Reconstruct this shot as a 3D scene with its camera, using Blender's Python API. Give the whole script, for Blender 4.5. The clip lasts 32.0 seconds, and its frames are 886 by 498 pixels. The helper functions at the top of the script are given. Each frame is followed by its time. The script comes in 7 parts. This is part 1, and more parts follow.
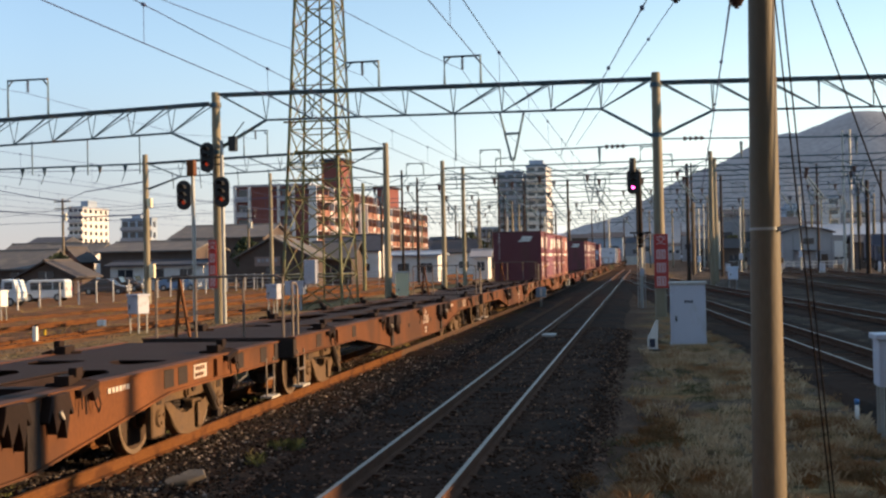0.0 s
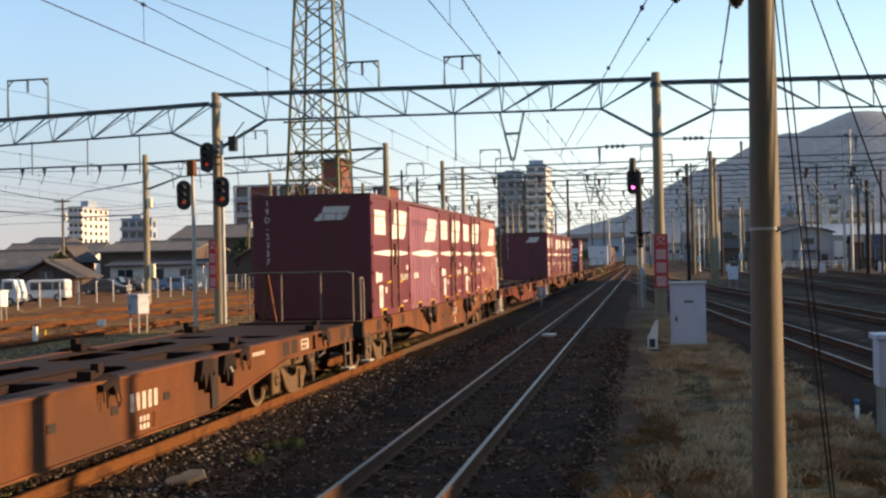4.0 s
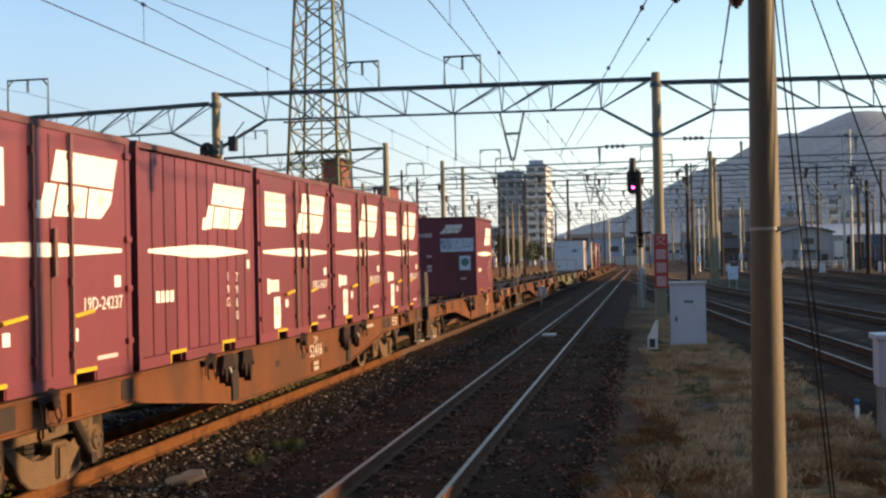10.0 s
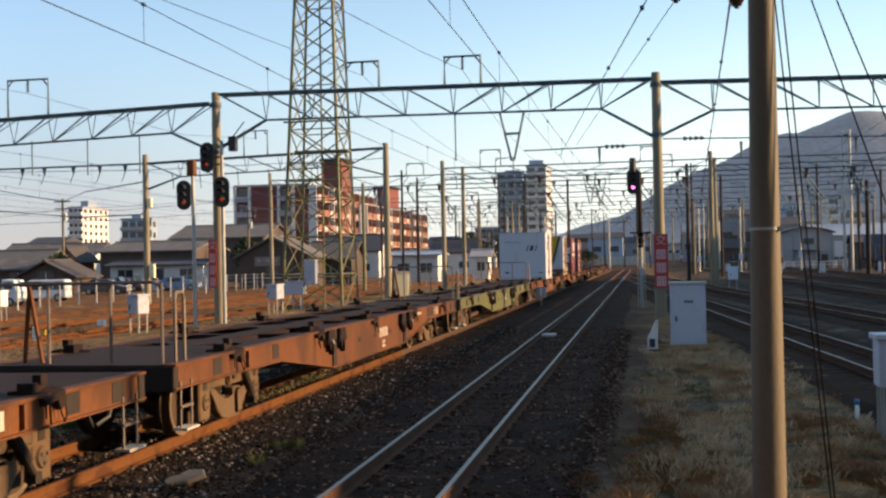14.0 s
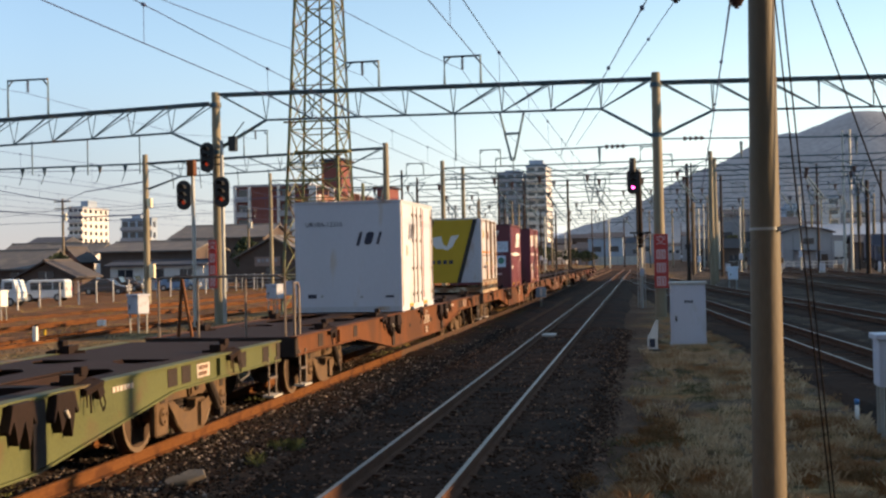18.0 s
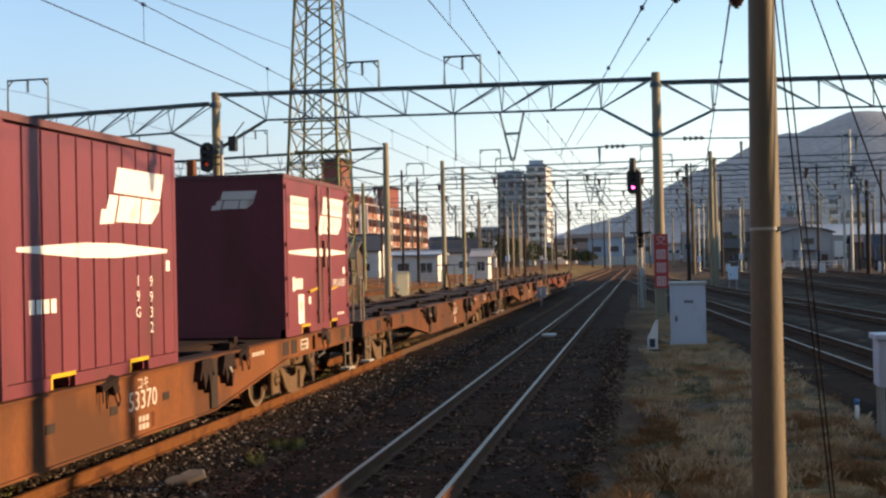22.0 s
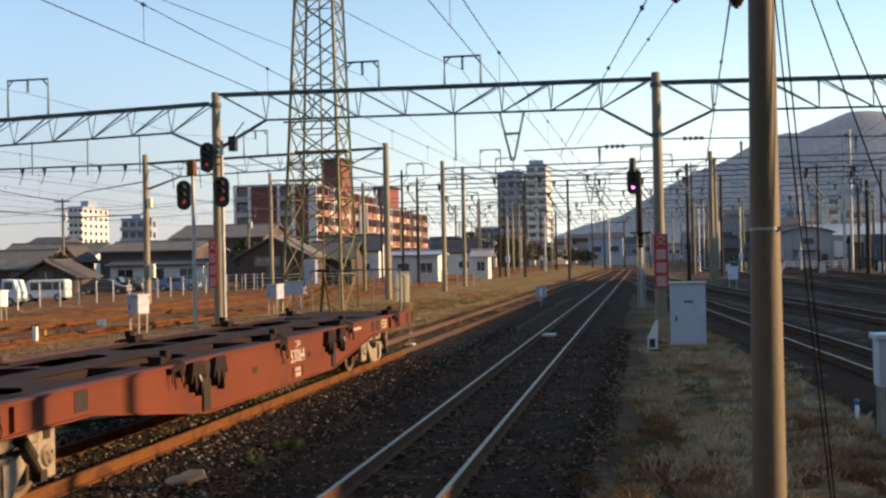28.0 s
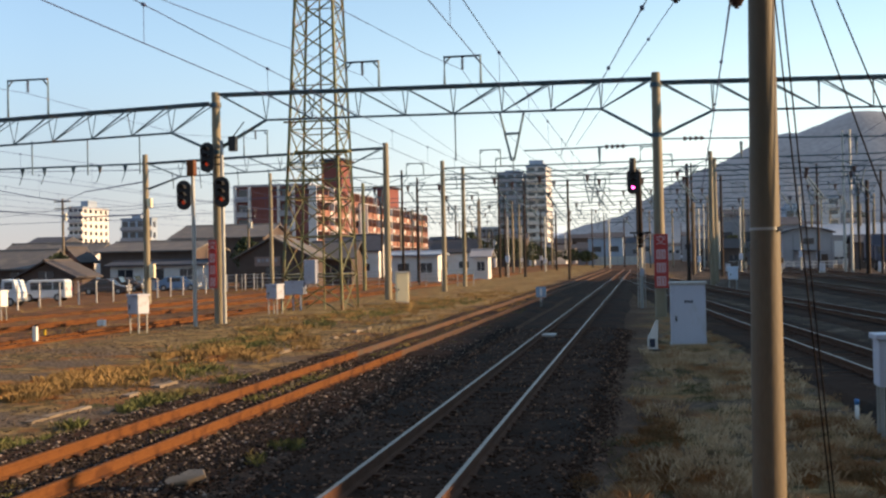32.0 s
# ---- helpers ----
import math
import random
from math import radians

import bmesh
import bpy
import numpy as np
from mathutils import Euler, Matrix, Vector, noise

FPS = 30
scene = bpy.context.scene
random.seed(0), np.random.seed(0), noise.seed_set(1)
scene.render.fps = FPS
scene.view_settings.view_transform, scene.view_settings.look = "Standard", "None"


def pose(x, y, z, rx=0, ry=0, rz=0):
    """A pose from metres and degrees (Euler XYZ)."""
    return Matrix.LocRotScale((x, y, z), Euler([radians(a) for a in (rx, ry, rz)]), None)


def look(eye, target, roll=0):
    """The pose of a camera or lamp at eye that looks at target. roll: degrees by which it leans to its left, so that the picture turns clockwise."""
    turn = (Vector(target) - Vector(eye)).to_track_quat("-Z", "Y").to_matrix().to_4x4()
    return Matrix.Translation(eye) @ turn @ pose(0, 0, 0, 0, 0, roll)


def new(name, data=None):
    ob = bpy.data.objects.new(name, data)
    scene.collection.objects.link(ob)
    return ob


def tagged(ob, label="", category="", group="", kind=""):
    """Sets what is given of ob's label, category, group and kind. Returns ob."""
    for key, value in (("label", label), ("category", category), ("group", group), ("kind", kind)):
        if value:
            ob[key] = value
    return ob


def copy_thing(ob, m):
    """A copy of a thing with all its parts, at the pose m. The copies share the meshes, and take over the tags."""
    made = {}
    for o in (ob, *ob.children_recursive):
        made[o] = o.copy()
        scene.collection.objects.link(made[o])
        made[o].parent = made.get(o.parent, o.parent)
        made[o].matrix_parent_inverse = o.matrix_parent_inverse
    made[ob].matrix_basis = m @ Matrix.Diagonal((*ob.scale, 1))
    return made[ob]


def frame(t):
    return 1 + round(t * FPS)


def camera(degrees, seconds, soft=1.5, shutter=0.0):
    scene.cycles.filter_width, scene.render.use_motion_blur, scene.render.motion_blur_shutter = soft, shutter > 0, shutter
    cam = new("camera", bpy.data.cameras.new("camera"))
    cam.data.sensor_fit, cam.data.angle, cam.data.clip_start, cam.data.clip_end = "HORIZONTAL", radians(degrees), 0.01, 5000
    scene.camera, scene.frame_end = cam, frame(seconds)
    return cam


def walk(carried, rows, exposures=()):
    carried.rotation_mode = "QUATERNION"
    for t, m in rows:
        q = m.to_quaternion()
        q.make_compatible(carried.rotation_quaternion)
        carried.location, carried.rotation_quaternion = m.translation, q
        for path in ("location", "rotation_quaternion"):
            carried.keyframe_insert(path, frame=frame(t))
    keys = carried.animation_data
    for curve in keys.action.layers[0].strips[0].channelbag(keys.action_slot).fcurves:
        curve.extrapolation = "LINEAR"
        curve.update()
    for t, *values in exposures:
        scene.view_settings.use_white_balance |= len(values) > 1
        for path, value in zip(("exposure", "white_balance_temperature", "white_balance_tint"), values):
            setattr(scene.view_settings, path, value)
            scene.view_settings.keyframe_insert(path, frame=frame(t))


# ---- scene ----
cam = camera(42.04, 32.0, soft=2.4)
EYE = (0.0, 0.0, 2.22)
AIM = (-0.17037, 0.98536, 2.22 + 0.00945)
walk(cam, [(0.0, look(EYE, AIM, -1.232)), (32.0, look(EYE, AIM, -1.232))], exposures=[(0.0, 0.98, 7500, 12), (32.0, 0.98, 7500, 12)])

# ---- light: a low evening sun from the right, a clear sky ----
SUN_AZ, SUN_EL = 82.5, 16.0  # degrees clockwise from +y, above the horizon
world = bpy.data.worlds.new("sky_world")
scene.world = world
world.use_nodes = True
wn = world.node_tree.nodes
sky = wn.new("ShaderNodeTexSky")
sky.sky_type, sky.sun_disc = "NISHITA", False
sky.sun_elevation, sky.sun_rotation = radians(SUN_EL), radians(SUN_AZ)
sky.air_density, sky.dust_density, sky.ozone_density = 1.0, 0.0, 3.2
wn["Background"].inputs["Strength"].default_value = 0.139
# pale haze towards the horizon, all the way round
wc = wn.new("ShaderNodeTexCoord")
wz = wn.new("ShaderNodeSeparateXYZ")
world.node_tree.links.new(wc.outputs["Generated"], wz.inputs[0])
wr = wn.new("ShaderNodeMapRange")
wr.interpolation_type = "SMOOTHERSTEP"
wr.inputs[1].default_value, wr.inputs[2].default_value, wr.inputs[3].default_value, wr.inputs[4].default_value = -0.02, 0.27, 0.83, 0.16
world.node_tree.links.new(wz.outputs[2], wr.inputs[0])
wm = wn.new("ShaderNodeMix")
wm.data_type = "RGBA"
# the haze is paler and warmer towards the sun, bluer away from it
hz = wn.new("ShaderNodeMix")
hz.data_type = "RGBA"
hz.inputs["A"].default_value, hz.inputs["B"].default_value = (1.5, 1.56, 2.2, 1), (4.2, 4.65, 5.0, 1)
hr = wn.new("ShaderNodeMapRange")
hr.inputs[1].default_value, hr.inputs[2].default_value = -0.47, 0.06
world.node_tree.links.new(wz.outputs[0], hr.inputs[0])
world.node_tree.links.new(hr.outputs[0], hz.inputs["Factor"])
# and turns clear blue with height
hv = wn.new("ShaderNodeMapRange")
hv.inputs[1].default_value, hv.inputs[2].default_value = 0.04, 0.2
world.node_tree.links.new(wz.outputs[2], hv.inputs[0])
hb = wn.new("ShaderNodeMix")
hb.data_type, hb.blend_type = "RGBA", "MULTIPLY"
hb.inputs["B"].default_value = (0.83, 1.04, 1.08, 1)
world.node_tree.links.new(hv.outputs[0], hb.inputs["Factor"])
world.node_tree.links.new(hz.outputs["Result"], hb.inputs["A"])
world.node_tree.links.new(hb.outputs["Result"], wm.inputs["B"])
world.node_tree.links.new(wr.outputs[0], wm.inputs["Factor"])
world.node_tree.links.new(sky.outputs[0], wm.inputs["A"])
world.node_tree.links.new(wm.outputs["Result"], wn["Background"].inputs["Color"])
sun = new("sun", bpy.data.lights.new("sun", "SUN"))
sun.data.energy, sun.data.angle, sun.data.color = 5.0, radians(1.0), (1.0, 0.70, 0.42)
_s = Vector((math.sin(radians(SUN_AZ)) * math.cos(radians(SUN_EL)), math.cos(radians(SUN_AZ)) * math.cos(radians(SUN_EL)), math.sin(radians(SUN_EL))))
sun.matrix_world = look(_s * 50, (0, 0, 0))


# ---- materials ----
def surface(name, col, rough=0.7, metal=0.0, var=0.25, scale=2.0, fine=45.0, bump=0.15, stain=None, amount=0.0, stain_scale=1.2, stretch=(1, 1, 1), shift=0.0, emit=None, spec=0.4):
    m = bpy.data.materials.new(name)
    m.use_nodes = True
    t = m.node_tree
    n, l = t.nodes, t.links
    b = n["Principled BSDF"]
    co = n.new("ShaderNodeTexCoord")
    mp = n.new("ShaderNodeMapping")
    mp.inputs["Scale"].default_value = stretch
    l.new(co.outputs["Object"], mp.inputs[0])
    big = n.new("ShaderNodeTexNoise")
    big.inputs["Scale"].default_value, big.inputs["Detail"].default_value = scale, 5.0
    l.new(mp.outputs[0], big.inputs["Vector"])
    small = n.new("ShaderNodeTexNoise")
    small.inputs["Scale"].default_value, small.inputs["Detail"].default_value = fine, 4.0
    l.new(mp.outputs[0], small.inputs["Vector"])
    add = n.new("ShaderNodeMath")
    add.operation = "ADD"
    l.new(big.outputs[0], add.inputs[0])
    l.new(small.outputs[0], add.inputs[1])
    rg = n.new("ShaderNodeMapRange")
    rg.inputs[1].default_value, rg.inputs[2].default_value = 0.6, 1.4
    rg.inputs[3].default_value, rg.inputs[4].default_value = 1 - var, 1 + var
    l.new(add.outputs[0], rg.inputs[0])
    last = rg.outputs[0]
    if shift:
        oi = n.new("ShaderNodeObjectInfo")
        r2 = n.new("ShaderNodeMapRange")
        r2.inputs[3].default_value, r2.inputs[4].default_value = 1 - shift, 1 + shift
        l.new(oi.outputs["Random"], r2.inputs[0])
        mu = n.new("ShaderNodeMath")
        mu.operation = "MULTIPLY"
        l.new(last, mu.inputs[0])
        l.new(r2.outputs[0], mu.inputs[1])
        last = mu.outputs[0]
    vm = n.new("ShaderNodeVectorMath")
    vm.operation = "SCALE"
    vm.inputs[0].default_value = col
    l.new(last, vm.inputs["Scale"])
    out = vm.outputs[0]
    if stain:
        st = n.new("ShaderNodeTexNoise")
        st.inputs["Scale"].default_value, st.inputs["Detail"].default_value = stain_scale, 8.0
        l.new(mp.outputs[0], st.inputs["Vector"])
        sr = n.new("ShaderNodeMapRange")
        sr.inputs[1].default_value, sr.inputs[2].default_value = 0.62 - 0.3 * amount, 0.78 - 0.3 * amount
        l.new(st.outputs[0], sr.inputs[0])
        mx = n.new("ShaderNodeMix")
        mx.data_type = "RGBA"
        l.new(sr.outputs[0], mx.inputs["Factor"])
        l.new(out, mx.inputs["A"])
        mx.inputs["B"].default_value = (*stain, 1)
        out = mx.outputs["Result"]
    l.new(out, b.inputs["Base Color"])
    b.inputs["Roughness"].default_value, b.inputs["Metallic"].default_value = rough, metal
    b.inputs["Specular IOR Level"].default_value = spec
    if bump:
        bp = n.new("ShaderNodeBump")
        bp.inputs["Strength"].default_value, bp.inputs["Distance"].default_value = bump, 0.02
        l.new(small.outputs[0], bp.inputs["Height"])
        l.new(bp.outputs[0], b.inputs["Normal"])
    if emit:
        b.inputs["Emission Color"].default_value, b.inputs["Emission Strength"].default_value = (*emit[:3], 1), emit[3]
    return m


M = {}
M["wagon"] = surface("wagon_brown", (0.130, 0.046, 0.016), 0.7, 0, 0.3, 1.3, 30, 0.1, (0.074, 0.030, 0.014), 0.5, 1.2, (1, 1, 0.5), shift=0.18, spec=0.2)
M["wagon_red"] = surface("wagon_fresh_red_brown", (0.108, 0.027, 0.013), 0.65, 0, 0.2, 1.3, 30, 0.08, (0.075, 0.024, 0.014), 0.3, 1.6, spec=0.2)
M["bogie_pale"] = surface("pale_grey_bogie", (0.225, 0.185, 0.145), 0.85, 0, 0.3, 4, 50, 0.15, (0.10, 0.07, 0.05), 0.35, 4)
M["wagon_dark"] = surface("wagon_grimy_brown", (0.112, 0.041, 0.016), 0.72, 0, 0.35, 1.3, 30, 0.1, (0.064, 0.027, 0.014), 0.5, 1.2, (1, 1, 0.5), shift=0.15, spec=0.2)
M["wagon_green"] = surface("wagon_green", (0.072, 0.080, 0.026), 0.65, 0, 0.25, 1.3, 30, 0.1, (0.09, 0.045, 0.025), 0.3, 1.6)
M["deck"] = surface("deck_plate", (0.023, 0.0130, 0.0120), 0.85, 0, 0.35, 1.1, 25, 0.15, (0.022, 0.013, 0.011), 0.6, 0.9, shift=0.15, spec=0.15)
M["under"] = surface("grimy_steel", (0.021, 0.013, 0.0095), 0.85, 0.0, 0.35, 3, 40, 0.2)
M["bogie"] = surface("brake_dust", (0.098, 0.058, 0.030), 0.9, 0, 0.35, 5, 60, 0.2, (0.06, 0.04, 0.03), 0.3, 4)
M["wheel"] = surface("wheel_steel", (0.062, 0.038, 0.025), 0.6, 0.3, 0.3, 6, 50, 0.1, (0.05, 0.03, 0.02), 0.35, 7)
M["wheel_rim"] = surface("worn_wheel_rim", (0.16, 0.115, 0.08), 0.5, 0.2, 0.3, 6, 50, 0.1, (0.12, 0.08, 0.05), 0.35, 7)
M["lock"] = surface("lock_iron", (0.018, 0.010, 0.008), 0.8, 0.1, 0.3, 8, 60, 0.1, shift=0.3, spec=0.2)
M["step"] = surface("pale_grey_step", (0.40, 0.37, 0.32), 0.6, 0.1, 0.15, 5, 60, 0.05)
M["cont"] = surface("container_maroon", (0.133, 0.034, 0.045), 0.45, 0, 0.12, 0.8, 20, 0.05, (0.10, 0.035, 0.035), 0.22, 1.4, (1, 1, 0.4), 0.13)
M["cont_faded"] = surface("container_faded", (0.25, 0.098, 0.08), 0.6, 0, 0.15, 0.8, 20, 0.05, (0.20, 0.06, 0.055), 0.4, 1.6, (1, 1, 0.5), 0.1)
M["cont_mauve"] = surface("container_faded_mauve", (0.20, 0.083, 0.115), 0.55, 0, 0.15, 0.8, 20, 0.05, (0.17, 0.05, 0.055), 0.3, 1.4, (1, 1, 0.5), 0.1)
M["cont_dark"] = surface("container_rib_shadow", (0.09, 0.022, 0.028), 0.55, 0, 0.15, 2, 30, 0.05)
M["roof"] = surface("container_roof", (0.10, 0.04, 0.045), 0.7, 0, 0.3, 1.5, 20, 0.1)
M["white"] = surface("white_paint", (0.66, 0.65, 0.62), 0.5, 0, 0.08, 2, 40, 0.03, (0.45, 0.40, 0.34), 0.12, 3)
M["number"] = surface("worn_white_number", (0.50, 0.46, 0.40), 0.6, 0, 0.15, 12, 60, 0.03, (0.22, 0.13, 0.09), 0.12, 16)
M["faded"] = surface("faded_white_paint", (0.42, 0.37, 0.32), 0.7, 0, 0.2, 12, 60, 0.05, (0.16, 0.08, 0.05), 0.3, 14)
M["insulated"] = surface("white_container", (0.50, 0.525, 0.59), 0.45, 0, 0.05, 1, 30, 0.03, (0.46, 0.36, 0.25), 0.1, 2.2, (1, 1, 0.3))
M["ivory"] = surface("ivory_container", (0.42, 0.43, 0.47), 0.5, 0, 0.12, 1, 30, 0.05, (0.33, 0.22, 0.13), 0.3, 2.0, (1, 1, 0.35))
M["yellow"] = surface("yellow_paint", (0.46, 0.30, 0.02), 0.5, 0, 0.1, 2, 30, 0.03)
M["black"] = surface("black_paint", (0.02, 0.02, 0.022), 0.55, 0, 0.2, 4, 40, 0.05)
M["navy"] = surface("dark_print", (0.03, 0.035, 0.06), 0.6, 0, 0.1, 4, 40, 0)
M["sticker"] = surface("pale_blue_sticker", (0.50, 0.60, 0.72), 0.5, 0, 0.08, 6, 50, 0)
M["rail_rust"] = surface("rusty_rail", (0.125, 0.051, 0.019), 0.95, 0.0, 0.4, 3, 60, 0.3, (0.070, 0.028, 0.013), 0.5, 3, spec=0.1)
M["rail_top"] = surface("polished_rail", (0.215, 0.20, 0.18), 0.45, 0.9, 0.15, 6, 60, 0.03)
M["rail_dull"] = surface("dull_worn_rail", (0.22, 0.20, 0.18), 0.45, 0.8, 0.25, 4, 60, 0.05, (0.12, 0.08, 0.055), 0.3, 1.5)
M["guy"] = surface("tarred_guy_wire", (0.018, 0.014, 0.012), 0.95, 0, 0.2, 4, 40, 0, spec=0.05)
M["rail_side"] = surface("rail_flank", (0.075, 0.036, 0.022), 0.9, 0.0, 0.3, 3, 60, 0.2, spec=0.15)
M["sleeper"] = surface("oily_sleeper", (0.055, 0.030, 0.020), 0.95, 0, 0.35, 4, 40, 0.4, shift=0.3, spec=0.08)
M["ballast"] = surface("ballast_bed", (0.021, 0.0145, 0.0115), 0.95, 0, 0.6, 1.2, 22, 1.0, (0.042, 0.022, 0.014), 0.7, 0.7, spec=0.06)
M["stone"] = surface("crushed_stone", (0.042, 0.034, 0.029), 0.9, 0, 0.35, 6, 60, 0.3, shift=0.75, spec=0.1)
M["gravel"] = surface("grey_bank_gravel", (0.125, 0.098, 0.076), 0.9, 0, 0.35, 6, 60, 0.3, shift=0.5, spec=0.1)
M["stone_dark"] = surface("iron_stained_stone", (0.082, 0.046, 0.031), 0.9, 0, 0.35, 6, 60, 0.3, shift=0.4, spec=0.06)
M["concrete"] = surface("pole_concrete", (0.125, 0.098, 0.066), 0.62, 0, 0.2, 1.6, 40, 0.15, (0.085, 0.072, 0.046), 0.35, 1.2, (1, 1, 0.25), spec=0.4)
M["post_conc"] = surface("post_concrete", (0.20, 0.172, 0.118), 0.65, 0, 0.2, 1.6, 40, 0.15, (0.13, 0.115, 0.075), 0.35, 1.2, (1, 1, 0.25), spec=0.35)
M["pale_conc"] = surface("pale_concrete", (0.45, 0.44, 0.41), 0.9, 0, 0.2, 2, 40, 0.2, (0.25, 0.24, 0.21), 0.3, 2)
M["steel_blue"] = surface("gantry_steel", (0.045, 0.092, 0.125), 0.6, 0.3, 0.2, 3, 40, 0.05, (0.12, 0.075, 0.04), 0.15, 3)
M["galv"] = surface("galvanised_steel", (0.30, 0.31, 0.30), 0.5, 0.4, 0.15, 3, 40, 0.05)
M["tower"] = surface("tower_green_steel", (0.135, 0.140, 0.070), 0.65, 0.2, 0.25, 2, 30, 0.05, (0.19, 0.09, 0.04), 0.3, 1.5)
M["hand"] = surface("dull_hand_rail", (0.15, 0.12, 0.10), 0.6, 0.2, 0.2, 4, 40, 0.05)
M["sunk_rail"] = surface("buried_rusty_rail", (0.075, 0.036, 0.019), 0.9, 0.0, 0.35, 2, 40, 0.2, (0.06, 0.04, 0.028), 0.4, 1.5)
M["lid"] = surface("weathered_trough_lid", (0.19, 0.155, 0.12), 0.95, 0, 0.3, 2, 30, 0.3, (0.15, 0.115, 0.08), 0.6, 1.5, shift=0.3)
M["wire"] = surface("wire_copper_dark", (0.035, 0.055, 0.13), 0.8, 0.0, 0.1, 2, 20, 0)
M["insul"] = surface("brown_porcelain", (0.05, 0.032, 0.03), 0.3, 0, 0.1, 8, 40, 0)
M["signal"] = surface("signal_black", (0.016, 0.017, 0.018), 0.5, 0, 0.2, 5, 40, 0.05)
M["lit_red"] = surface("lit_signal_red", (0.25, 0.02, 0.015), 0.4, 0, 0, 5, 40, 0, emit=(1.0, 0.10, 0.03, 0.14))
M["lit_pink"] = surface("lit_signal_pink", (0.4, 0.03, 0.2), 0.4, 0, 0, 5, 40, 0, emit=(1.0, 0.06, 0.42, 6.0))
M["red"] = surface("red_sign_paint", (0.40, 0.035, 0.03), 0.55, 0, 0.12, 5, 40, 0)
M["sign_pale"] = surface("faded_sign_field", (0.55, 0.40, 0.40), 0.6, 0, 0.15, 9, 60, 0)
M["cabinet"] = surface("grey_white_cabinet", (0.44, 0.475, 0.56), 0.5, 0, 0.06, 1.5, 30, 0.03, (0.38, 0.39, 0.41), 0.12, 3, (1, 1, 0.4))
M["relay"] = surface("dull_grey_relay_paint", (0.33, 0.36, 0.43), 0.55, 0, 0.1, 1.5, 30, 0.03, (0.17, 0.16, 0.15), 0.2, 3)
M["cream"] = surface("cream_cabinet", (0.68, 0.62, 0.42), 0.55, 0, 0.08, 2, 30, 0.03)
M["grass"] = surface("dry_grass", (0.22, 0.15, 0.055), 0.95, 0, 0.5, 0.8, 9, 0.2, (0.10, 0.11, 0.035), 0.4, 0.5)
M["weed"] = surface("green_weed", (0.075, 0.095, 0.03), 0.9, 0, 0.4, 1.5, 12, 0.1)
M["dirt"] = surface("rusty_dirt", (0.20, 0.105, 0.06), 0.95, 0, 0.35, 0.4, 10, 0.6, (0.10, 0.07, 0.05), 0.45, 0.25)


# ---- mesh helpers ----
def box(bm, c, s, m=None):
    """A box of size s about c, turned by the matrix m first."""
    k = Matrix.Translation(c) @ (m.to_4x4() if m else Matrix()) @ Matrix.Diagonal((s[0], s[1], s[2], 1))
    return bmesh.ops.create_cube(bm, size=1.0, matrix=k)["verts"]


def rod(bm, p, q, r0, r1=None, seg=8, caps=True):
    """A round or square bar from p to q."""
    p, q = Vector(p), Vector(q)
    d = q - p
    k = Matrix.Translation((p + q) / 2) @ d.to_track_quat("Z", "Y").to_matrix().to_4x4()
    return bmesh.ops.create_cone(bm, cap_ends=caps, segments=seg, radius1=r0, radius2=r0 if r1 is None else r1, depth=d.length, matrix=k)["verts"]


def extrude_poly(bm, pts, axis, a, b):
    """A prism: the outline pts in the plane across axis, from a to b along it."""
    def place(u, v, w):
        return {"x": (w, u, v), "y": (u, w, v), "z": (u, v, w)}[axis]
    lo = [bm.verts.new(place(u, v, a)) for u, v in pts]
    hi = [bm.verts.new(place(u, v, b)) for u, v in pts]
    bm.faces.new(lo)
    bm.faces.new(hi)
    n = len(pts)
    for i in range(n):
        bm.faces.new((lo[i], lo[(i + 1) % n], hi[(i + 1) % n], hi[i]))


def sweep(bm, pts, r, seg=5):
    """One unbroken round bar along a line of points."""
    pts = [Vector(p) for p in pts]
    rings = []
    for i, p in enumerate(pts):
        d = (pts[min(i + 1, len(pts) - 1)] - pts[max(i - 1, 0)]).normalized()
        m = d.to_track_quat("Z", "Y").to_matrix()
        rings.append([bm.verts.new(p + m @ Vector((r * math.cos(math.tau * k / seg), r * math.sin(math.tau * k / seg), 0))) for k in range(seg)])
    for a, c in zip(rings[:-1], rings[1:]):
        # join each ring to the next at its nearest corner, so that the bar does not twist
        s = min(range(seg), key=lambda q: (a[0].co - c[q].co).length)
        for k in range(seg):
            bm.faces.new((a[k], a[(k + 1) % seg], c[(k + 1 + s) % seg], c[(k + s) % seg]))
    bm.faces.new(rings[0])
    bm.faces.new(rings[-1])


def bevel(bm, w, seg=1):
    bmesh.ops.bevel(bm, geom=[e for e in bm.edges], offset=w, segments=seg, affect="EDGES", clamp_overlap=True)


def mesh_of(name, bm, material, smooth=False):
    bmesh.ops.recalc_face_normals(bm, faces=bm.faces)
    me = bpy.data.meshes.new(name)
    bm.to_mesh(me)
    bm.free()
    me.materials.append(material)
    if smooth:
        me.polygons.foreach_set("use_smooth", [True] * len(me.polygons))
    return me


def part(name, bm, material, parent=None, label="", at=None, smooth=False):
    me = bm if isinstance(bm, bpy.types.Mesh) else mesh_of(name, bm, material, smooth)
    ob = new(name, me)
    ob.parent = parent
    if at is not None:
        ob.matrix_basis = at
    if label:
        ob["label"] = label
    return ob


def thing(name, label, category, group="", kind="", at=None):
    ob = new(name)
    ob.empty_display_size = 0.3
    if at is not None:
        ob.matrix_basis = at
    return tagged(ob, label, category, group, kind)


